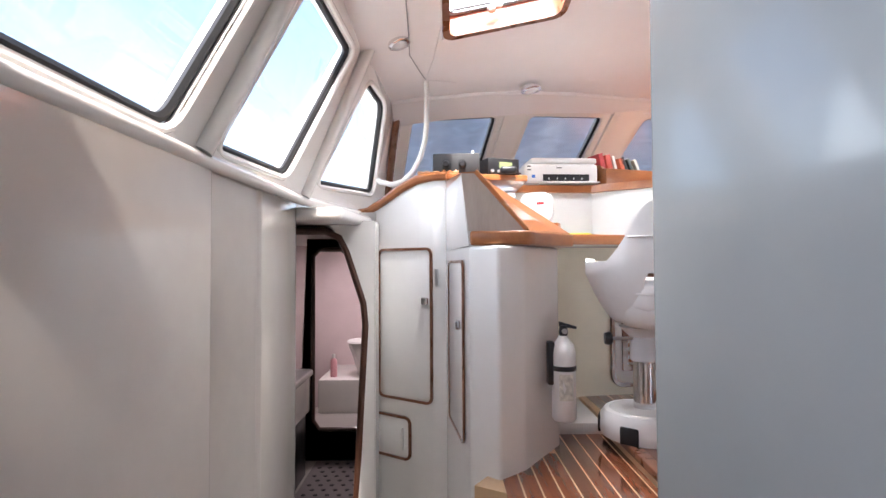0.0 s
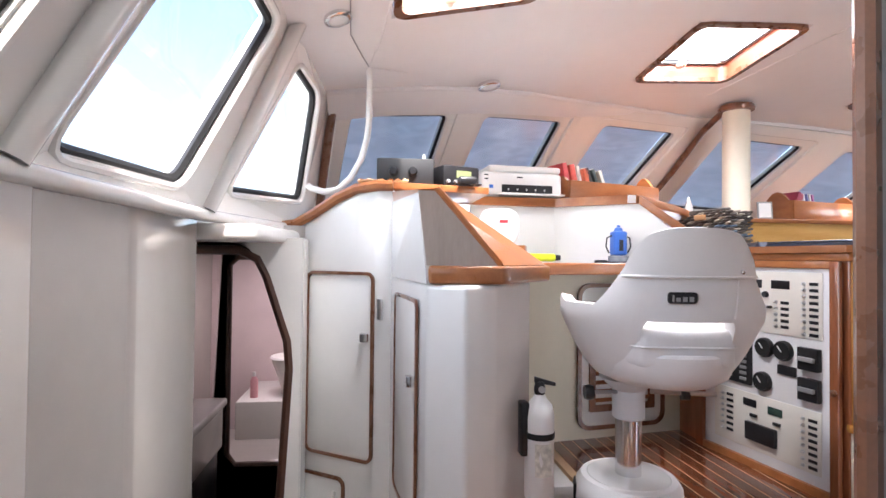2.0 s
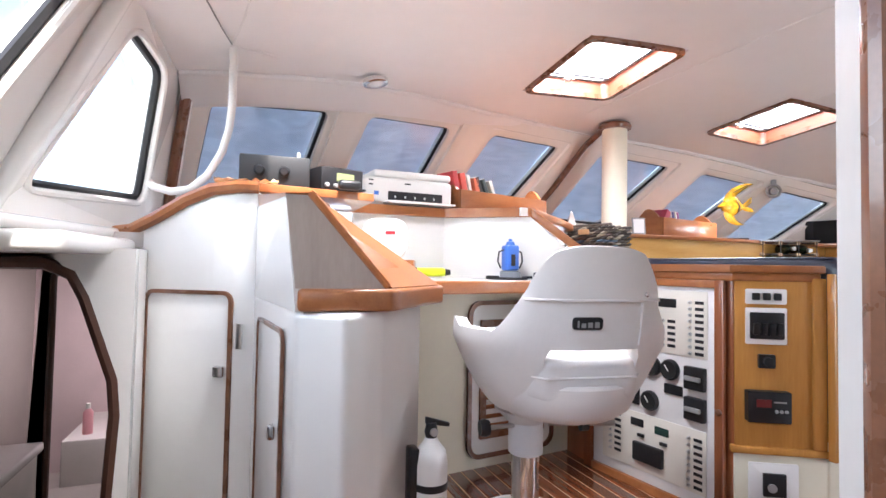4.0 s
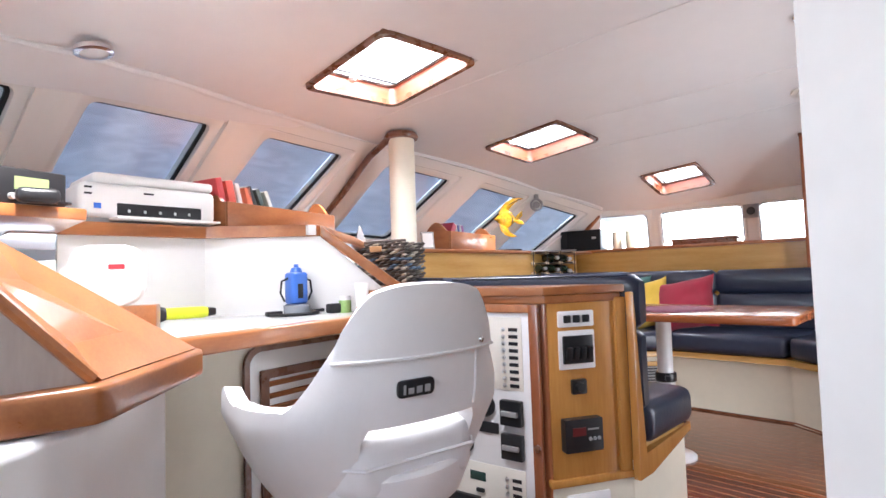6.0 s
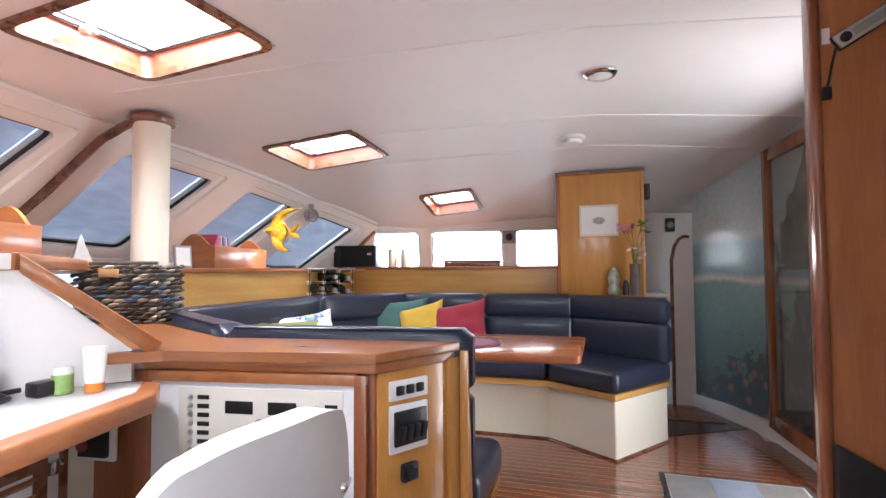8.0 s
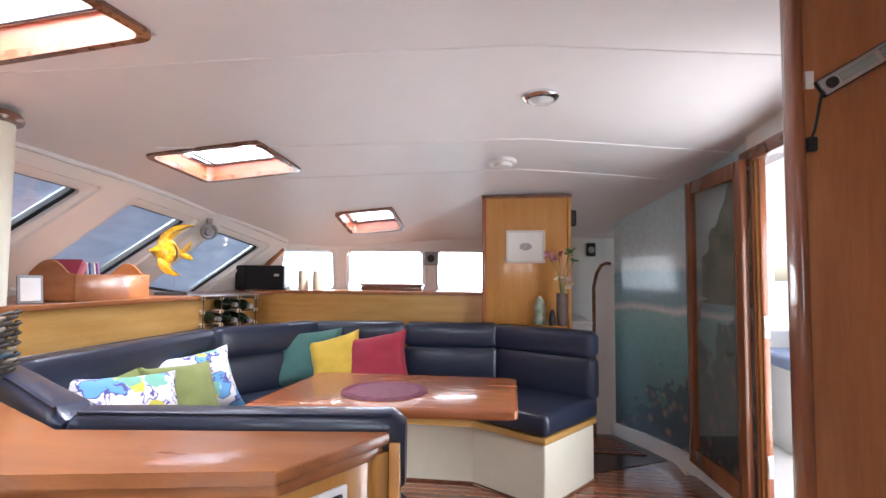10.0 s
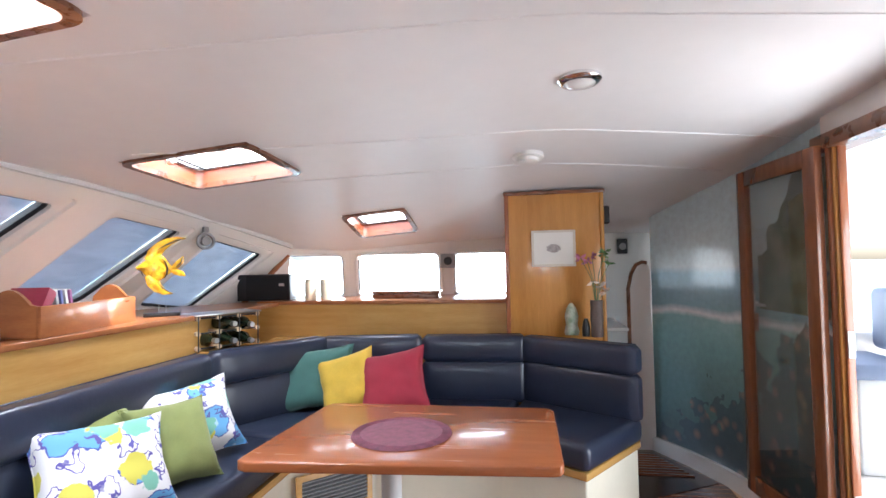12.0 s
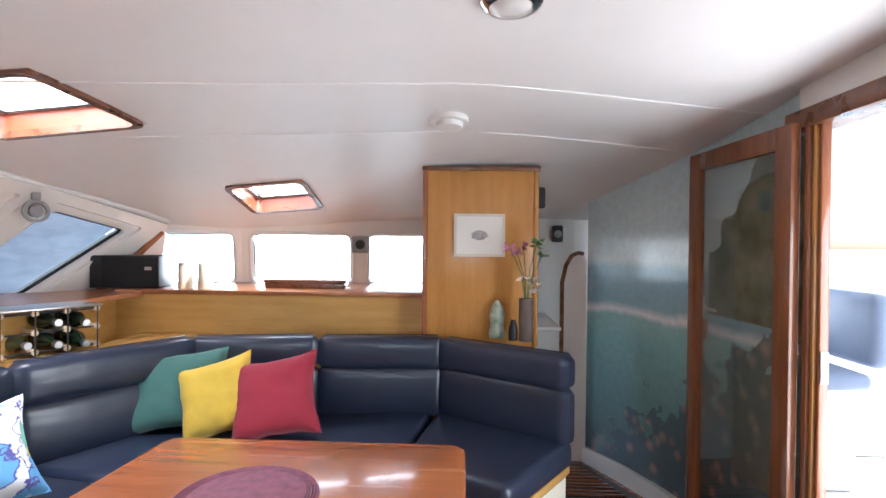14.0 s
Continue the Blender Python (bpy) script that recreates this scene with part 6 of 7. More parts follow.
part("photo", box(-0.035, 0.035, -0.0075, -0.006, 0.012, 0.108, m=FF), PWHITE, fr)
sail = thing("sail_ornament", "small pale grey pointed shell ornament on the shelf", "ornament", (2.02, 3.60, 1.147))
part("sail", lathe([(0.085, 1.147), (0.070, 1.160), (0.045, 1.19), (0.028, 1.23), (0.012, 1.275), (0.002, 1.295)], 4, pose(2.02, 3.60, 0, 0, 0, 20)), GREYW, sail, smooth=False)

# ---- mast post and trims ----
pole = thing("mast_post", "round cream painted compression post with a wooden collar", "post", (2.29, 3.50, 1.146))
part("shaft", lathe([(0.082, 1.147), (0.082, 1.86)], 32, pose(2.29, 3.50, 0)), CREAM, pole)
part("collar", lathe([(0.083, 1.845), (0.105, 1.85), (0.11, 1.865), (0.10, 1.885), (0.083, 1.89)], 32, pose(2.29, 3.50, 0)), TRIM, pole, "dark wooden collar")
P3, D3v = Vector(POSTS[3]), Vector(DROPS[3])
structure("windscreen_strip", tube([(2.22, 3.50, 1.865), P3 + Vector((-0.03, -0.08, 0.0)), P3 + D3v * 0.55 + Vector((0, -0.06, 0)), P3 + D3v * 1.2 + Vector((0, -0.05, 0))], 0.022, 8), TRIM, "dark wooden strip down the windscreen post", "trim")
structure("corner_strip", tube([(-0.26, 3.0, 1.62), (-0.29, 3.02, 1.4), (-0.34, 3.06, 1.0)], 0.022, 8), TRIM, "dark wooden strip in the cabin corner", "trim")
structure("corner_strip_2", tube([Vector(POSTS[6]) + Vector((-0.03, -0.06, 0.04)), Vector(POSTS[6]) + Vector(DROPS[6]) * 0.9 + Vector((0.05, -0.1, 0))], 0.02, 8), TEAK, "wooden strip in the cabin corner", "trim")
# sloping valance between the liner and the windscreen, with a piped edge
def valance_line(x):
    y = front_y(x) - 0.16 - 0.13 * max(0.0, min(1.0, (2.0 - x) / 1.5)) - 0.02
    return Vector((x, y, ceil_z(x, y) - 0.004))


top_line, low_line, edge = [], [], []
for k in range(61):
    x = -0.28 + 5.23 * k / 60
    p = valance_line(x)
    y = front_y(x) - 0.125
    low_z = min(ceil_z(x, y), p.z) - 0.055 - 0.02 * max(0.0, min(1.0, (2.0 - x) / 1.5))
    q = Vector((x, y, low_z))
    top_line.append(p)
    low_line.append(q)
    edge.append(p + Vector((0, 0.004, -0.004 + 0.004 * math.sin(k * 1.3) * math.sin(k * 0.37))))
bm = bmesh.new()
grid_v = [[bm.verts.new(p), bm.verts.new((p + q) / 2 + Vector((0, 0, -0.008))), bm.verts.new(q), bm.verts.new(q + Vector((0, 0.03, 0.04)))] for p, q in zip(top_line, low_line)]
for A, B in zip(grid_v, grid_v[1:]):
    for k in range(3):
        bm.faces.new((A[k], A[k + 1], B[k + 1], B[k]))
structure("valance", bm, LINER, "off-white padded valance above the windscreen", "trim")
structure("ceiling_edge", tube(edge, [0.011 + 0.006 * abs(math.sin(k * 0.9)) for k in range(61)], 8), LINER, "pleated liner edge along the windscreen", "trim")
structure("liner_joint", tube([(0.0, 1.5, ceil_z(0.0, 1.5)), (0.0, 2.22, ceil_z(0.0, 2.22)), (-0.04, 2.5, ceil_z(-0.04, 2.5)), (-0.085, 2.70, ceil_z(-0.085, 2.70)), (0.0, 2.76, ceil_z(0.0, 2.76)), (0.09, 2.83, ceil_z(0.09, 2.83))], 0.005, 6), LINER, "joint between two ceiling liner panels", "trim")
wire = thing("ceiling_wire", "thin grey wire stapled along the ceiling", "wire", (-0.15, 2.2, 1.74))
part("wire", tube([(-0.13, 1.6, ceil_z(-0.13, 1.6) - 0.003), (-0.142, 2.18, ceil_z(-0.142, 2.18) - 0.003), (-0.150, 2.39, ceil_z(-0.15, 2.39) - 0.003), (-0.11, 2.58, ceil_z(-0.11, 2.58) - 0.004), (-0.085, 2.68, ceil_z(-0.085, 2.68) - 0.005)], 0.0028, 6), GREYP, wire)

# ---- ceiling fixtures ----
def ceiling_lamp(x, y, r, label, drop=0.035, mat=None, sink=0.0):
    th = thing("ceiling_light", label, "ceiling light", (x, y, ceil_z(x, y) - sink), "ceiling lights")
    e = 0.05
    m = facing((x, y, ceil_z(x, y) - sink), (e, 0, ceil_z(x + e, y) - ceil_z(x, y)), (0, e, ceil_z(x, y + e) - ceil_z(x, y))) @ pose(0, 0, 0, 180)
    part("rim", lathe([(r, -0.005), (r, 0.012), (r * 0.86, drop * 0.75), (r * 0.72, drop * 0.8), (r * 0.70, drop * 0.6)], 32, m), mat or CHROME, th)
    part("lens", lathe([(r * 0.70, drop * 0.6), (r * 0.5, drop * 0.95), (r * 0.2, drop * 1.1)], 24, m), material("frosted_lens", (0.72, 0.72, 0.70), 0.2, vary=0.05), th, "frosted lens")
    return th


ceiling_lamp(2.886, 1.40, 0.08, "round chrome ceiling light with a frosted lens", 0.03)
ceiling_lamp(-0.19, 2.26, 0.05, "small round steel ceiling light", 0.02)
ceiling_lamp(0.535, 3.05, 0.06, "small round steel light in the valance", 0.018, sink=0.030)
det = thing("smoke_detector", "round white smoke detector on the ceiling", "smoke detector", (3.84, 1.59, 1.97))
DM = pose(3.843, 1.59, ceil_z(3.84, 1.59), 180, 6, 0)
part("base", lathe([(0.085, -0.01), (0.085, 0.018), (0.08, 0.022)], 28, DM), PLASTIC, det)
part("cap", lathe([(0.062, 0.022), (0.058, 0.042), (0.04, 0.048)], 28, DM), PLASTIC, det)
fan2 = thing("wall_fan", "small grey cabin fan on the windscreen post", "fan", (4.23, 3.82, 1.62))
FN = facing((4.20, 3.80, 1.60), (0.8, -0.6, 0), (0, 0, 1))
part("cage", ring([(0.06 * math.cos(k * 0.314), 0.06 * math.sin(k * 0.314)) for k in range(20)], [(0.045 * math.cos(k * 0.314), 0.045 * math.sin(k * 0.314)) for k in range(20)], 0, 0.03, FN), GREYP, fan2)
part("hub", lathe([(0.035, 0.0), (0.03, 0.03)], 16, FN), GREYP, fan2)
for k in range(4):
    part("blade", box(0.01, 0.045, -0.01, 0.01, 0.010, 0.013, m=FN @ pose(0, 0, 0, 0, 0, 90 * k) @ pose(0, 0, 0.0, 20)), STEEL, fan2)
part("bracket", box(-0.02, 0.02, 0.06, 0.10, 0.0, 0.03, 0.006, m=FN), GREYP, fan2)

# ---- hatches ----
for i, (x0, x1, y0, y1) in enumerate(HATCHES):
    cx, cy = (x0 + x1) / 2, (y0 + y1) / 2
    h = thing("ceiling_hatch", "mahogany lined roof hatch with bright acrylic", "hatch", (cx, cy, ceil_z(cx, cy)), "roof hatches", "structure")
    gx = (ceil_z(x1, cy) - ceil_z(x0, cy)) / (x1 - x0)
    gy = (ceil_z(cx, y1) - ceil_z(cx, y0)) / (y1 - y0)
    m = facing((cx, cy, ceil_z(cx, cy)), (1, 0, gx), (0, 1, gy))
    w, d = x1 - x0, y1 - y0
    part("trim", ring(rounded(w + 0.012, d + 0.012, 0.06), rounded(w - 0.05, d - 0.05, 0.045), -0.016, 0.012, m), TRIM, h, "dark rounded wooden trim")
    part("coaming", ring(rounded(w - 0.02, d - 0.02, 0.055), rounded(w - 0.045, d - 0.045, 0.045), 0.0, 0.085, m), HATCHW, h)
    part("lid_frame", ring(rounded(w + 0.02, d + 0.02, 0.05), rounded(w - 0.085, d - 0.085, 0.045), 0.087, 0.110, m), PLASTIC, h)
    part("gasket", ring(rounded(w - 0.07, d - 0.07, 0.05), rounded(w - 0.085, d - 0.085, 0.045), 0.083, 0.088, m), RUBBER, h)
    part("acrylic", prism(rounded(w - 0.06, d - 0.06, 0.04), 0.097, 0.103, m=m), ACRYLIC, h).visible_shadow = False
    part("bar", box(-w / 2 + 0.05, w / 2 - 0.05, -0.005, 0.005, 0.073, 0.083, 0.002, m=m @ pose(0, d * 0.36, 0)), RUBBER, h, "dark lid bar")
    part("latch", box(-0.05, 0.0, -0.012, 0.012, 0.050, 0.084, 0.006, m=m @ pose(0, d * 0.38, 0, 0, 0, 20)), STEEL, h, "steel latch")
    part("latch_knob", lathe([(0.016, 0.035), (0.020, 0.05), (0.016, 0.056)], 14, m @ pose(-0.05, d * 0.36, 0)), STEEL, h)

# ---- mural bulkhead ----
def mural():
    """A painted seascape: pale sky, a dark headland, surf and a green deep with a reef."""
    mat = bpy.data.materials.new("sea_mural")
    mat.use_nodes = True
    nt = mat.node_tree
    b = nt.nodes["Principled BSDF"]
    b.inputs["Roughness"].default_value = 0.22
    b.inputs["Coat Weight"].default_value = 0.35
    b.inputs["Coat Roughness"].default_value = 0.04
    co = nt.nodes.new("ShaderNodeTexCoord")
    sep = nt.nodes.new("ShaderNodeSeparateXYZ")
    nt.links.new(co.outputs["Object"], sep.inputs[0])
    wob = nt.nodes.new("ShaderNodeTexNoise")
    wob.inputs["Scale"].default_value, wob.inputs["Detail"].default_value = 3.0, 6
    nt.links.new(co.outputs["Object"], wob.inputs["Vector"])

    def math_node(op, a, c=None, v=0.0):
        n = nt.nodes.new("ShaderNodeMath")
        n.operation = op
        nt.links.new(a, n.inputs[0])
        if c is not None:
            nt.links.new(c, n.inputs[1])
        else:
            n.inputs[1].default_value = v
        return n.outputs[0]
    shift = math_node("MULTIPLY", math_node("SUBTRACT", wob.outputs[0], v=0.5), v=0.09)
    hz = math_node("DIVIDE", math_node("ADD", sep.outputs[2], shift), v=2.0)
    ramp = nt.nodes.new("ShaderNodeValToRGB")
    e = ramp.color_ramp.elements
    stops = [(0.0, (0.045, 0.065, 0.075)), (0.14, (0.065, 0.115, 0.125)), (0.28, (0.095, 0.19, 0.195)), (0.42, (0.15, 0.30, 0.29)), (0.505, (0.22, 0.38, 0.37)), (0.522, (0.60, 0.60, 0.58)), (0.545, (0.20, 0.32, 0.36)), (0.655, (0.24, 0.38, 0.45)), (0.68, (0.46, 0.54, 0.55)), (0.95, (0.40, 0.52, 0.55))]
    e[0].position, e[0].color = stops[0][0], (*stops[0][1], 1)
    e[1].position, e[1].color = stops[-1][0], (*stops[-1][1], 1)
    for p, c in stops[1:-1]:
        x = e.new(p)
        x.color = (*c, 1)
    nt.links.new(hz, ramp.inputs[0])
    # headland: height rises towards the door
    wob2 = nt.nodes.new("ShaderNodeTexNoise")
    wob2.inputs["Scale"].default_value, wob2.inputs["Detail"].default_value = 7.0, 8
    nt.links.new(co.outputs["Object"], wob2.inputs["Vector"])
    ridge = math_node("ADD", math_node("MULTIPLY", math_node("SUBTRACT", sep.outputs[0], v=4.08), v=-1.0), math_node("MULTIPLY", wob2.outputs[0], v=0.25))
    top = math_node("MINIMUM", math_node("MULTIPLY", ridge, v=1.15), v=0.50)
    below = math_node("LESS_THAN", math_node("SUBTRACT", sep.outputs[2], v=1.36), top)
    above = math_node("MULTIPLY", math_node("GREATER_THAN", sep.outputs[2], v=1.12), math_node("LESS_THAN", sep.outputs[0], v=4.16))
    land = math_node("MULTIPLY", below, above)
    rock = nt.nodes.new("ShaderNodeValToRGB")
    rock.color_ramp.elements[0].position, rock.color_ramp.elements[0].color = 0.35, (0.05, 0.085, 0.06, 1)
    rock.color_ramp.elements[1].position, rock.color_ramp.elements[1].color = 0.7, (0.20, 0.22, 0.17, 1)
    nt.links.new(wob2.outputs[0], rock.inputs[0])
    mx = nt.nodes.new("ShaderNodeMix")
    mx.data_type = "RGBA"
    nt.links.new(land, mx.inputs[0])
    nt.links.new(ramp.outputs[0], mx.inputs[6])
    nt.links.new(rock.outputs[0], mx.inputs[7])
    # reef: dark and rosy clumps low down
    vor = nt.nodes.new("ShaderNodeTexVoronoi")
    vor.inputs["Scale"].default_value = 11
    nt.links.new(co.outputs["Object"], vor.inputs["Vector"])
    reef = nt.nodes.new("ShaderNodeValToRGB")
    reef.color_ramp.elements[0].position, reef.color_ramp.elements[0].color = 0.12, (0.26, 0.16, 0.14, 1)
    reef.color_ramp.elements[1].position, reef.color_ramp.elements[1].color = 0.45, (0.045, 0.07, 0.085, 1)
    nt.links.new(vor.outputs[0], reef.inputs[0])
    rtop = math_node("MULTIPLY", math_node("ADD", math_node("SUBTRACT", wob2.outputs[0], v=0.35), math_node("MULTIPLY", math_node("SUBTRACT", sep.outputs[0], v=4.95), v=-0.55)), v=1.3)
    isreef = math_node("LESS_THAN", sep.outputs[2], rtop)
    mx2 = nt.nodes.new("ShaderNodeMix")
    mx2.data_type = "RGBA"
    nt.links.new(math_node("MULTIPLY", isreef, v=0.75), mx2.inputs[0])
    nt.links.new(mx.outputs[2], mx2.inputs[6])
    nt.links.new(reef.outputs[0], mx2.inputs[7])
    # brush strokes
    br = nt.nodes.new("ShaderNodeTexNoise")
    br.inputs["Scale"].default_value, br.inputs["Detail"].default_value = 26, 5
    nt.links.new(co.outputs["Object"], br.inputs["Vector"])
    hs2 = nt.nodes.new("ShaderNodeHueSaturation")
    mr = nt.nodes.new("ShaderNodeMapRange")
    mr.inputs[3].default_value, mr.inputs[4].default_value = 1.05, 1.6
    nt.links.new(br.outputs[0], mr.inputs[0])
    nt.links.new(mr.outputs[0], hs2.inputs["Value"])
    nt.links.new(mx2.outputs[2], hs2.inputs["Color"])
    nt.links.new(hs2.outputs[0], b.inputs["Base Color"])
    return mat


WALLM = [(3.47, 0.27), (3.80, 0.275), (4.15, 0.31), (4.46, 0.40), (4.75, 0.53), (5.04, 0.70)]
structure("wall_mural", prism(WALLM + [(x + 0.02, y - 0.03) for x, y in WALLM[::-1]], 0.10, 2.05), mural(), "sea mural painted on the aft bulkhead", "wall")
structure("mural_kick", prism([(x, y + 0.03) for x, y in WALLM] + [(x, y - 0.03) for x, y in WALLM[::-1]], 0.0, 0.105, 0.01), GELW, "white moulded kick board below the mural", "trim")
structure("dark_grating", prism([(4.48, 0.46), (4.98, 0.73), (4.98, 1.0), (4.15, 1.0)], 0.002, 0.006), material("dark_wood", (0.05, 0.022, 0.014), 0.25, vary=0.2), "dark wooden floor hatch", "trim", smooth=False)
for k in range(9):
    structure("grating_slat" if not k else "grating_slat_%d" % (k + 1), box(4.55 + 0.045 * k, 4.575 + 0.045 * k, 0.58 + 0.02 * k, 0.98, 0.006, 0.014, 0.002), FLOORW, "dark wooden slat", "trim")
arch = thing("arch_partition", "white partition end with a rounded top and dark wooden edge", "partition", (5.05, 0.78, 0))
prof = [(0.705, 0.0), (0.86, 0.0), (0.86, 1.20), (0.835, 1.31), (0.80, 1.375), (0.76, 1.395), (0.73, 1.39), (0.705, 1.36)]
part("panel", extrude([(5.05, y, z) for y, z in prof], (0.03, 0, 0)), GELW, arch, smooth=False)
part("edge_trim", tube([(5.05, 0.865, 0.0), (5.05, 0.865, 1.20), (5.05, 0.84, 1.315), (5.05, 0.803, 1.38), (5.05, 0.76, 1.40), (5.05, 0.725, 1.393)], 0.014, 8), TRIM, arch, "dark wooden edge")
# added boxes that close the far hull, so no skylight leaks up from below
structure("far_hull_floor", box(4.3, 5.9, 0.0, 3.9, -1.02, -0.92), HULLIN, "added floor of the far hull that blocks skylight from below", "floor", smooth=False)
structure("far_hull_aft", box(4.3, 5.9, 0.0, 0.06, -0.92, 2.0), HULLIN, "added aft wall of the far hull that blocks skylight", "wall", smooth=False)
structure("far_hull_side", box(5.84, 5.9, 0.06, 3.9, -0.92, 0.9), HULLIN, "added side of the far hull that blocks skylight", "wall", smooth=False)
structure("far_hull_inner", box(5.0, 5.05, 0.72, 3.9, -0.92, -0.06), HULLIN, "added inner side of the far hull that blocks skylight", "wall", smooth=False)
far = structure("wall_far", box(5.60, 5.66, 0.2, 1.75, -0.9, 2.0), GEL, "pale wall of the far hull stairs", "wall", smooth=False)
structure("far_shelf", box(4.86, 5.6, 0.90, 1.15, 0.90, 0.93, 0.01), GELW, "white moulded ledge by the far stairs", "shelf")
lat = thing("door_latch", "chrome latch by the far stairs", "latch", (5.0, 1.0, 0.7))
part("catch", box(4.88, 4.95, 1.04, 1.10, 0.66, 0.70, 0.006), CHROME, lat)

# ---- companion door ----
df = thing("companion_doorway", "varnished teak door frame", "door frame", (3.42, 0.25, 0), kind="structure")
part("jamb", box(3.384, 3.40, 0.262, 0.295, 0.0, 1.90, 0.004), TEAKZ, df)
# paler veneer puts the light on this jamb face into its colour
part("jamb", box(3.402, 3.418, 0.262, 0.305, 0.0, 1.90, 0.004), OAK, df, "paler strip standing in for the lit face of the jamb")
part("jamb", box(3.42, 3.45, 0.262, 0.315, 0.0, 1.92, 0.006), DARKT, df)
part("head", box(2.35, 3.56, 0.19, 0.32, 1.875, 1.945, 0.008), TRIM, df)
part("jamb_far", box(2.38, 2.44, 0.19, 0.32, 0.0, 1.88, 0.006), TEAKZ, df)
part("hinge_plate", box(3.378, 3.385, 0.265, 0.292, 0.98, 1.09, 0.002), STEEL, df, "steel hinge plate")
part("hinge_plate", box(3.378, 3.385, 0.265, 0.292, 0.30, 0.41, 0.002), STEEL, df, "steel hinge plate")
part("threshold", box(2.44, 3.38, 0.19, 0.30, 0.0, 0.06, 0.008), TEAKX, df)
DL = facing((3.46, 0.335, 0.11), (0.70, 0.055, 0), (0, 0, 1))
leaf = thing("open_glass_door", "open teak framed glass door folded against the mural", "door", (3.46, 0.33, 0.11))
W, H = 0.715, 1.785
part("hinge_stile", box(0.0, 0.09, 0, H, -0.018, 0.018, 0.004, m=DL), DARKT, leaf)
part("lock_stile", box(W - 0.085, W, 0, H, -0.018, 0.018, 0.004, m=DL), DARKT, leaf)
part("top_rail", box(0.09, W - 0.085, H - 0.085, H, -0.017, 0.017, 0.003, m=DL), DARKT, leaf)
part("bottom_rail", box(0.09, W - 0.085, 0, 0.10, -0.017, 0.017, 0.003, m=DL), DARKT, leaf)
part("glass", box(0.088, W - 0.083, 0.098, H - 0.083, -0.003, 0.003, m=DL), clear("door_glass", (0.96, 0.98, 0.98), gloss=0.06), leaf).visible_shadow = False
lk = part("lock", box(W - 0.065, W - 0.02, 1.0, 1.10, 0.018, 0.035, 0.004, m=DL), STEEL, leaf, "steel lock")
part("key", lathe([(0.006, 0.035), (0.006, 0.06)], 8, DL @ pose(W - 0.04, 1.05, 0)), STEEL, lk)
part("handle", box(W - 0.14, W - 0.04, 1.03, 1.045, 0.04, 0.052, 0.004, m=DL), STEEL, leaf)
part("tag", box(W - 0.06, W - 0.015, 0.86, 0.96, 0.020, 0.026, 0.003, m=DL @ pose(0, 0, 0, 0, 0, 3)), material("worn_leather", (0.30, 0.16, 0.10), 0.6), leaf, "hanging leather key tag")
dm = thing("door_mat", "grey and blue door mat with a dark border", "mat", (3.4, 0.75, 0))
part("border", box(3.02, 3.46, 0.42, 1.13, 0.002, 0.008, 0.003), material("dark_mat_border", (0.05, 0.05, 0.05), 0.9, bump=0.5, bump_scale=300), dm)
part("rim", box(3.045, 3.435, 0.445, 1.105, 0.008, 0.010), material("pale_mat_rim", (0.45, 0.45, 0.42), 0.9), dm)
for k, c in enumerate(((0.22, 0.21, 0.19), (0.25, 0.30, 0.36), (0.20, 0.20, 0.19))):
    part("field", box(3.06, 3.42, 0.46 + 0.213 * k, 0.672 + 0.213 * k, 0.010, 0.012), material("mat_pile", c, 0.95, bump=0.6, bump_scale=350, vary=0.15), dm)

# ---- helm chair ----
chair = thing("helm_chair", "white moulded helm chair on a chrome pedestal", "chair", (0, 0, 0))


def shell_point(a, z):
    """Plan of the shell at height z; a runs -1..1 from one arm tip round the back to the other."""
    w, d = 0.30, 0.225
    t = a * 1.0
    if abs(t) > 0.55:
        s = 1 if t > 0 else -1
        u = (abs(t) - 0.55) / 0.45
        x, y = s * w * (1 - 0.05 * u * u), -0.02 + 0.16 * u
    else:
        ang = t / 0.55 * math.pi / 2
        x, y = math.copysign(w * abs(math.sin(ang)) ** 0.90, ang), -0.02 - d * math.cos(ang) ** 0.85
    k = 0.56 + 0.44 * min(1, max(0, (z - 0.49) / 0.20)) ** 0.6
    lean = 0.10 * max(0, z - 0.65)
    taper = 1 - 0.85 * max(0.0, z - 0.74)
    return x * k * taper, y * k - lean * (1 if abs(t) < 0.55 else max(0.0, 1 - (abs(t) - 0.55) * 4))


def shell_top(a):
    t = abs(a)
    if t < 0.14:
        return 0.952 - 0.012 * (t / 0.14) ** 3
    if t < 0.36:
        u = (t - 0.14) / 0.22
        return 0.94 - 0.205 * (3 * u * u - 2 * u ** 3)
    u = (t - 0.36) / 0.64
    return 0.738 + 0.018 * math.sin(math.pi * (u - 0.5)) * (1 if u > 0.3 else 0.3) * min(1, u * 2) - (0.13 * (1 - math.sqrt(max(0, 1 - ((u - 0.78) / 0.22) ** 2))) if u > 0.78 else 0)


def wall_strip(a0, a1, zlow, n):
    rows_n = 9
    bm = bmesh.new()
    g = {}
    for i in range(n + 1):
        a = a0 + (a1 - a0) * i / n
        lo, hi = zlow(a), shell_top(a)
        for j in range(rows_n + 1):
            z = lo + (hi - lo) * j / rows_n
            x, y = shell_point(a, z)
            g[i, j] = bm.verts.new((x, y, z))
    for i in range(n):
        for j in range(rows_n):
            bm.faces.new((g[i, j], g[i + 1, j], g[i + 1, j + 1], g[i, j + 1]))
    bmesh.ops.recalc_face_normals(bm, faces=bm.faces)
    bmesh.ops.solidify(bm, geom=bm.faces, thickness=0.035)
    return bm


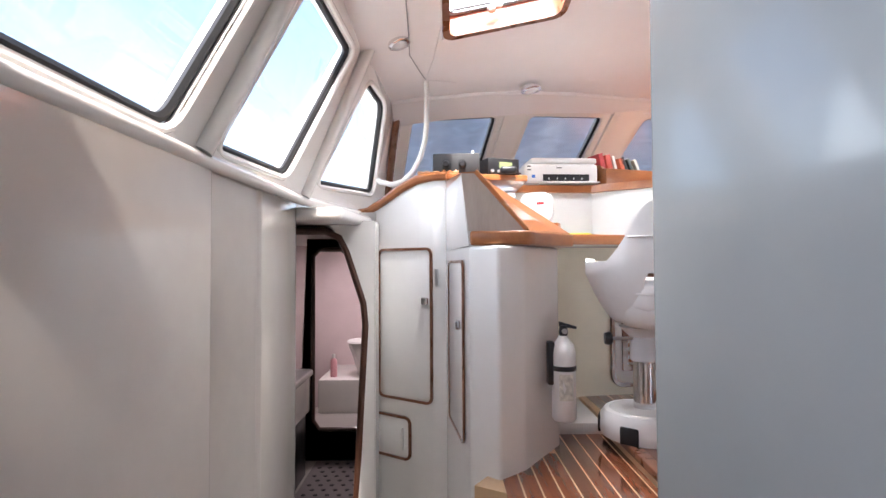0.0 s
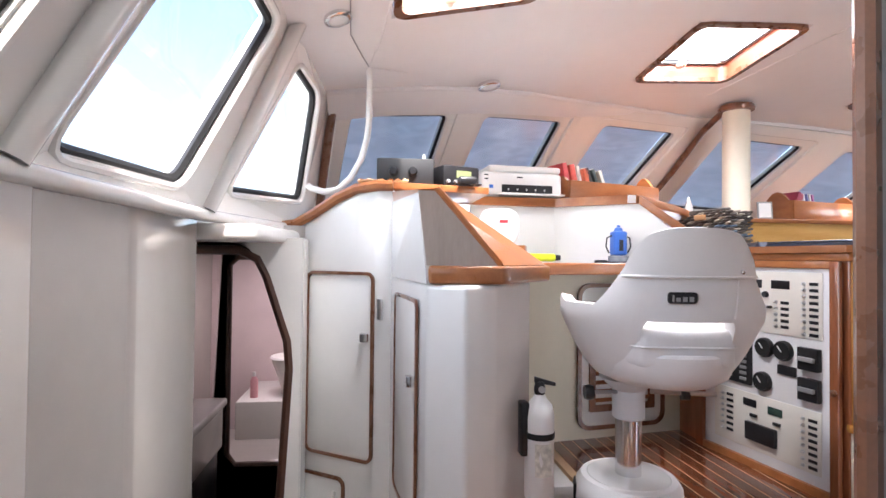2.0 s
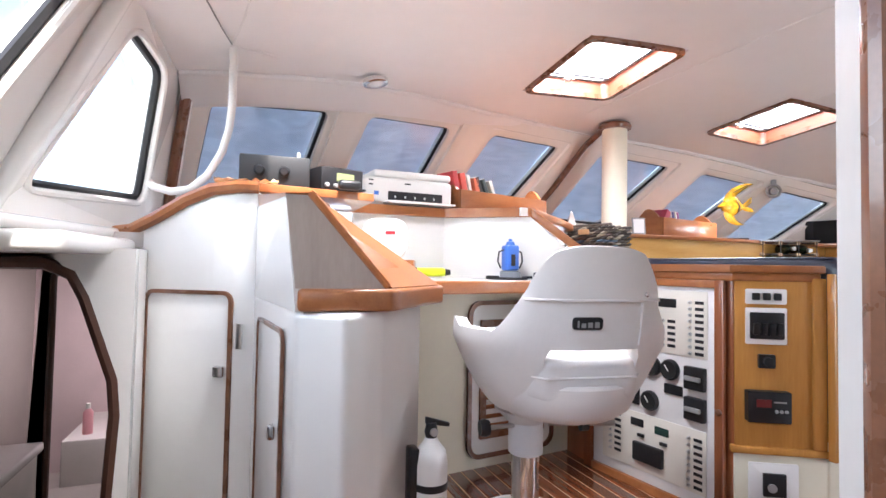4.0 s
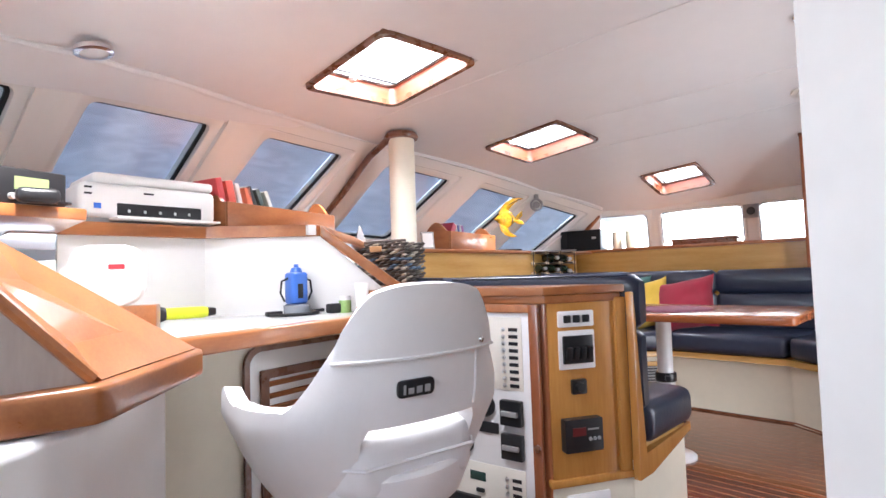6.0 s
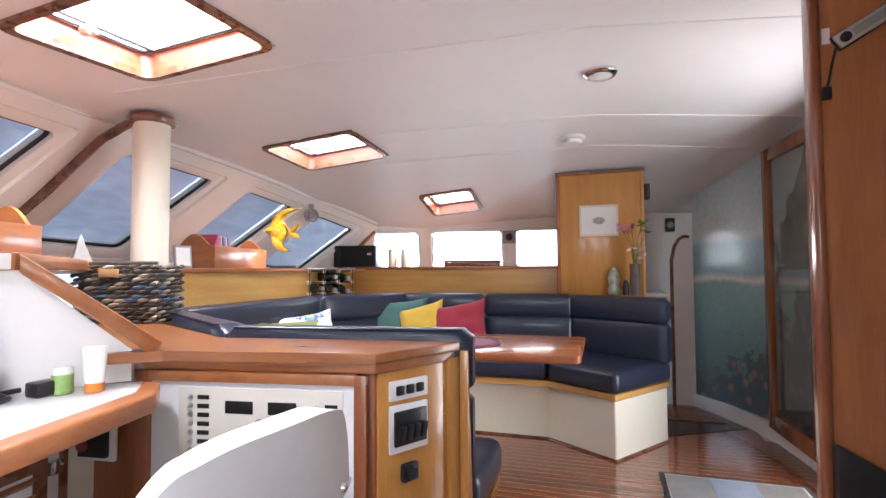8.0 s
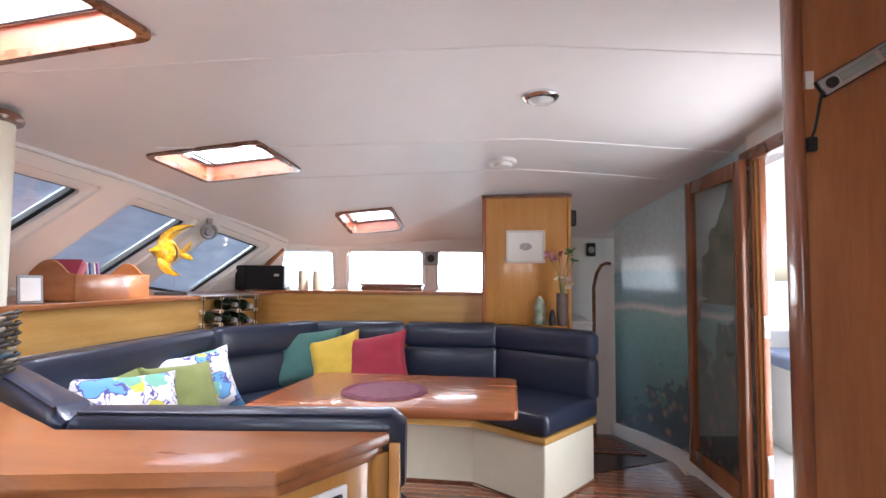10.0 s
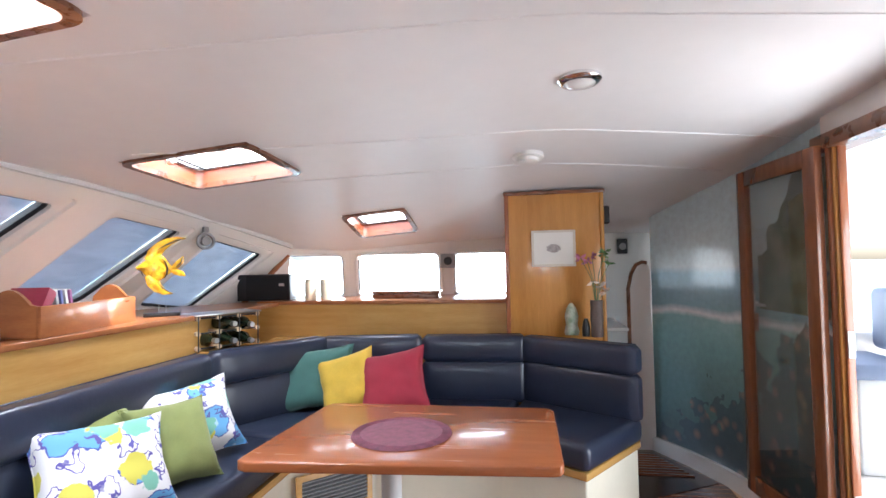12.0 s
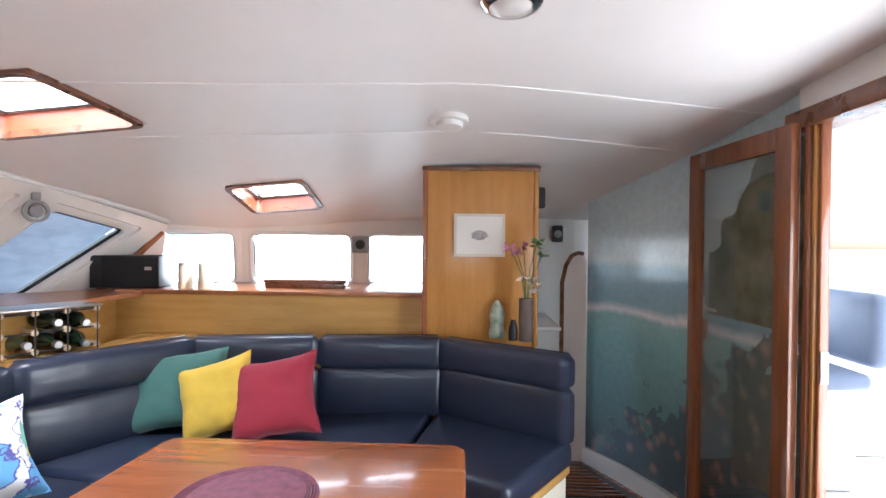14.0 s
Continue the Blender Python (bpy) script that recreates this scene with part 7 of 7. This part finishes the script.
def low(a):
    t = abs(a)
    if t < 0.135:
        return 0.695
    if t < 0.205:
        u = (t - 0.135) / 0.07
        return 0.695 - 0.19 * (3 * u * u - 2 * u ** 3)
    return 0.505 + (0.14 * (t - 0.72) / 0.28 if t > 0.72 else 0)


ob = part("shell", wall_strip(-1, 1, low, 120), WHITEV, chair)
mod = ob.modifiers.new("soft", "BEVEL")
mod.width, mod.segments, mod.limit_method = 0.012, 2, "ANGLE"
cap = wall_strip(-0.236, 0.236, lambda a: 0.822, 48)
for v in cap.verts:
    v.co.x *= 1.035
    v.co.y = -0.02 + (v.co.y + 0.02) * 1.05
    v.co.z += 0.007 if v.co.z > 0.86 else 0
part("back_pad", cap, WHITEV, chair, "padded upper back cover")


def on_shell(a, z, out=1.0):
    x, y = shell_point(a, z)
    return Vector((x * out, -0.02 + (y + 0.02) * out, z))


part("cap_hem", tube([on_shell(-0.236 + 0.472 * k / 30, 0.823, 1.045) for k in range(31)], 0.004, 6), WHITEV, chair, "stitched hem of the cover")
part("back_seam", tube([on_shell(0.155 - 0.02 * k / 6, 0.815 - 0.11 * k / 6, 1.004) for k in range(7)], 0.0028, 6), WHITEV, chair)
part("seat_pan", lathe([(0.05, 0.478), (0.11, 0.482), (0.160, 0.490), (0.195, 0.515), (0.212, 0.555), (0.214, 0.590), (0.205, 0.598)], 36, pose(0, -0.03, 0)), WHITEV, chair)
bm = prism([(-0.125, -0.222), (0.125, -0.222), (0.165, -0.17), (0.19, -0.08), (0.20, 0.03), (0.20, 0.13), (0.16, 0.17), (-0.16, 0.17), (-0.20, 0.13), (-0.20, 0.03), (-0.19, -0.08), (-0.165, -0.17)], 0.555, 0.672, 0.040, 5)
part("seat_cushion", bm, WHITEV, chair, "white vinyl seat cushion")
CUSHION_RIM = [(-0.205, 0.03), (-0.194, -0.082), (-0.168, -0.173), (-0.127, -0.226), (0.127, -0.226), (0.168, -0.173), (0.194, -0.082), (0.205, 0.03)]
for z in (0.620,):
    part("cushion_piping", tube([(x, y, z) for x, y in CUSHION_RIM], 0.0035, 6), WHITEV, chair)
part("button", lathe([(0.007, 0), (0.006, 0.004), (0.003, 0.006)], 12, facing(tuple(on_shell(0.15, 0.838, 1.06)), (0.92, 0.3, 0), (0, 0, 1))), CHROME, chair, "chrome button")
LG = facing((-0.034, -0.2580, 0.765), (1, -0.05, 0), (0, -0.10, 1))
lg = part("name_plate", prism(rounded(0.080, 0.032, 0.008), 0.0, 0.006, 0.001, m=LG), BLACK, chair, "black name plate")
for k, (x, w, h) in enumerate(((-0.026, 0.005, 0.018), (-0.012, 0.012, 0.011), (0.006, 0.012, 0.013), (0.024, 0.012, 0.014))):
    part("letter_bar", box(x - w / 2, x + w / 2, -0.010, -0.010 + h, 0.006, 0.0075, m=LG), GREYP, lg)
part("swivel", lathe([(0.046, 0.345), (0.052, 0.35), (0.052, 0.44), (0.095, 0.480)], 24, pose(-0.08, 0.03, 0)), ALU, chair)
part("stem", lathe([(0.042, 0.12), (0.042, 0.35)], 24, pose(-0.08, 0.03, 0)), CHROME, chair, "polished pedestal tube")
part("adjuster", tube([(-0.21, 0.0, 0.435), (-0.05, 0.02, 0.435)], 0.007, 8), STEEL, chair)
part("adjuster_knob", lathe([(0.022, -0.014), (0.026, 0.0), (0.022, 0.014)], 14, pose(-0.22, 0.0, 0.435, 0, 90)), BLACK, chair)
part("adjuster_knob", lathe([(0.014, -0.012), (0.014, 0.012)], 14, pose(0.08, -0.03, 0.435, 0, 90)), BLACK, chair)
part("lever", tube([(-0.02, 0.0, 0.44), (0.17, -0.05, 0.445)], 0.008, 8), STEEL, chair)
ft = part("foot", lathe([(0.165, 0.0), (0.172, 0.02), (0.168, 0.075), (0.152, 0.098), (0.135, 0.10)], 40, pose(-0.08, 0.03, 0.057)), WHITEV, chair, "white moulded foot ring")
# plain white gelcoat here replaces the bright reflection of brushed steel
part("foot_plate", lathe([(0.135, 0.0985), (0.13, 0.103), (0.045, 0.106)], 40, pose(-0.08, 0.03, 0.057)), GELW, chair, "steel foot plate, its bright reflection given as plain white")
# no holes are cut: dark blocks give the shade inside the foot slots
for k in range(5):
    part("foot_slot", box(-0.035, 0.035, -0.012, 0.0, 0.0, 0.065, 0.010, m=pose(-0.08, 0.03, 0, 0, 0, 40 + 72 * k) @ pose(0, -0.164, 0.058)), RUBBER, ft, "dark block standing in for the shade in a foot slot")
chair.matrix_basis = pose(0.868, 2.006, 0, 0, 0, -8)

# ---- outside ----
# added emissive panel: the glare beyond the starboard windows is its glow
structure("backdrop", box(30, 30.2, -12, 22, -1.6, 9), glow("backdrop_glow", (0.95, 0.98, 1.0), 1.6), "added glowing panel standing in for white glare over the water", "backdrop", smooth=False)
SEA = material("sea_water", (0.05, 0.12, 0.15), 0.2, vary=0.2, scale=0.3, bump=0.4, bump_scale=2)
structure("water", box(-1500, 1500, -1500, 1500, -1.8, -1.6), SEA, "calm sea water", "water", smooth=False)
structure("cockpit_floor", box(0.9, 6.2, -4.5, 0.19, -0.2, -0.02), GELW, "white cockpit floor", "floor", smooth=False)
structure("cockpit_coaming", box(5.3, 6.2, -4.5, 0.19, -0.02, 0.85, 0.03), GELW, "white cockpit side coaming", "wall")
# assumed roof, mostly out of view, sized to keep sun off the cabin sole
structure("cockpit_roof", box(0.3, 5.9, -2.75, 0.10, 2.30, 2.38, 0.02), GELW, "assumed white hard top, added to shade the cockpit", "roof")
structure("foredeck", prism([(-0.6, 3.7), (5.4, 4.2), (5.4, 9.0), (-0.6, 9.0)], 0.6, 0.78), GELW, "white foredeck", "floor", smooth=False)
CUSH = material("blue_deck_vinyl", (0.20, 0.25, 0.36), 0.5, vary=0.05)
cs = thing("cockpit_seat", "blue-grey vinyl cockpit seat with a white shell", "seat", (4.95, -0.95, 0))
part("seat_back", box(4.66, 5.25, -0.98, -0.86, 0.74, 1.18, 0.05, 4), CUSH, cs)
part("seat_pad", box(4.62, 5.25, -0.84, -0.40, 0.62, 0.72, 0.04, 4), CUSH, cs)
part("pedestal", box(4.75, 5.15, -0.85, -0.50, -0.02, 0.62, 0.03), GELW, cs)

# ---- floor planks, last ----
plank = bmesh.new()
plank = box(-0.0265, 0.0265, -0.5, 0.5, -0.012, 0.0, 0.0)
pm = bpy.data.meshes.new("plank")
bmesh.ops.recalc_face_normals(plank, faces=plank.faces)
plank.to_mesh(pm)
plank.free()
pm.materials.append(FLOORW)


def lay(parent, x, y0, y1, z):
    ob = new("plank", pm)
    ob.parent = parent
    ob.location, ob.scale = (x, (y0 + y1) / 2, z), (1, y1 - y0, 1)


for k in range(82):
    x = 0.225 + 0.0592 * k
    lay(floor, x, 1.60 if x < 0.31 else 1.16 if x < 0.9 else 0.30 if x < 4.2 else 0.42, 2.0 if x < 0.42 else 2.24 if x < 0.69 else 3.05, 0.0015)
for k in range(15):
    x = 0.752 + 0.0592 * k
    lay(platform, x, 1.51, 2.79, 0.056)
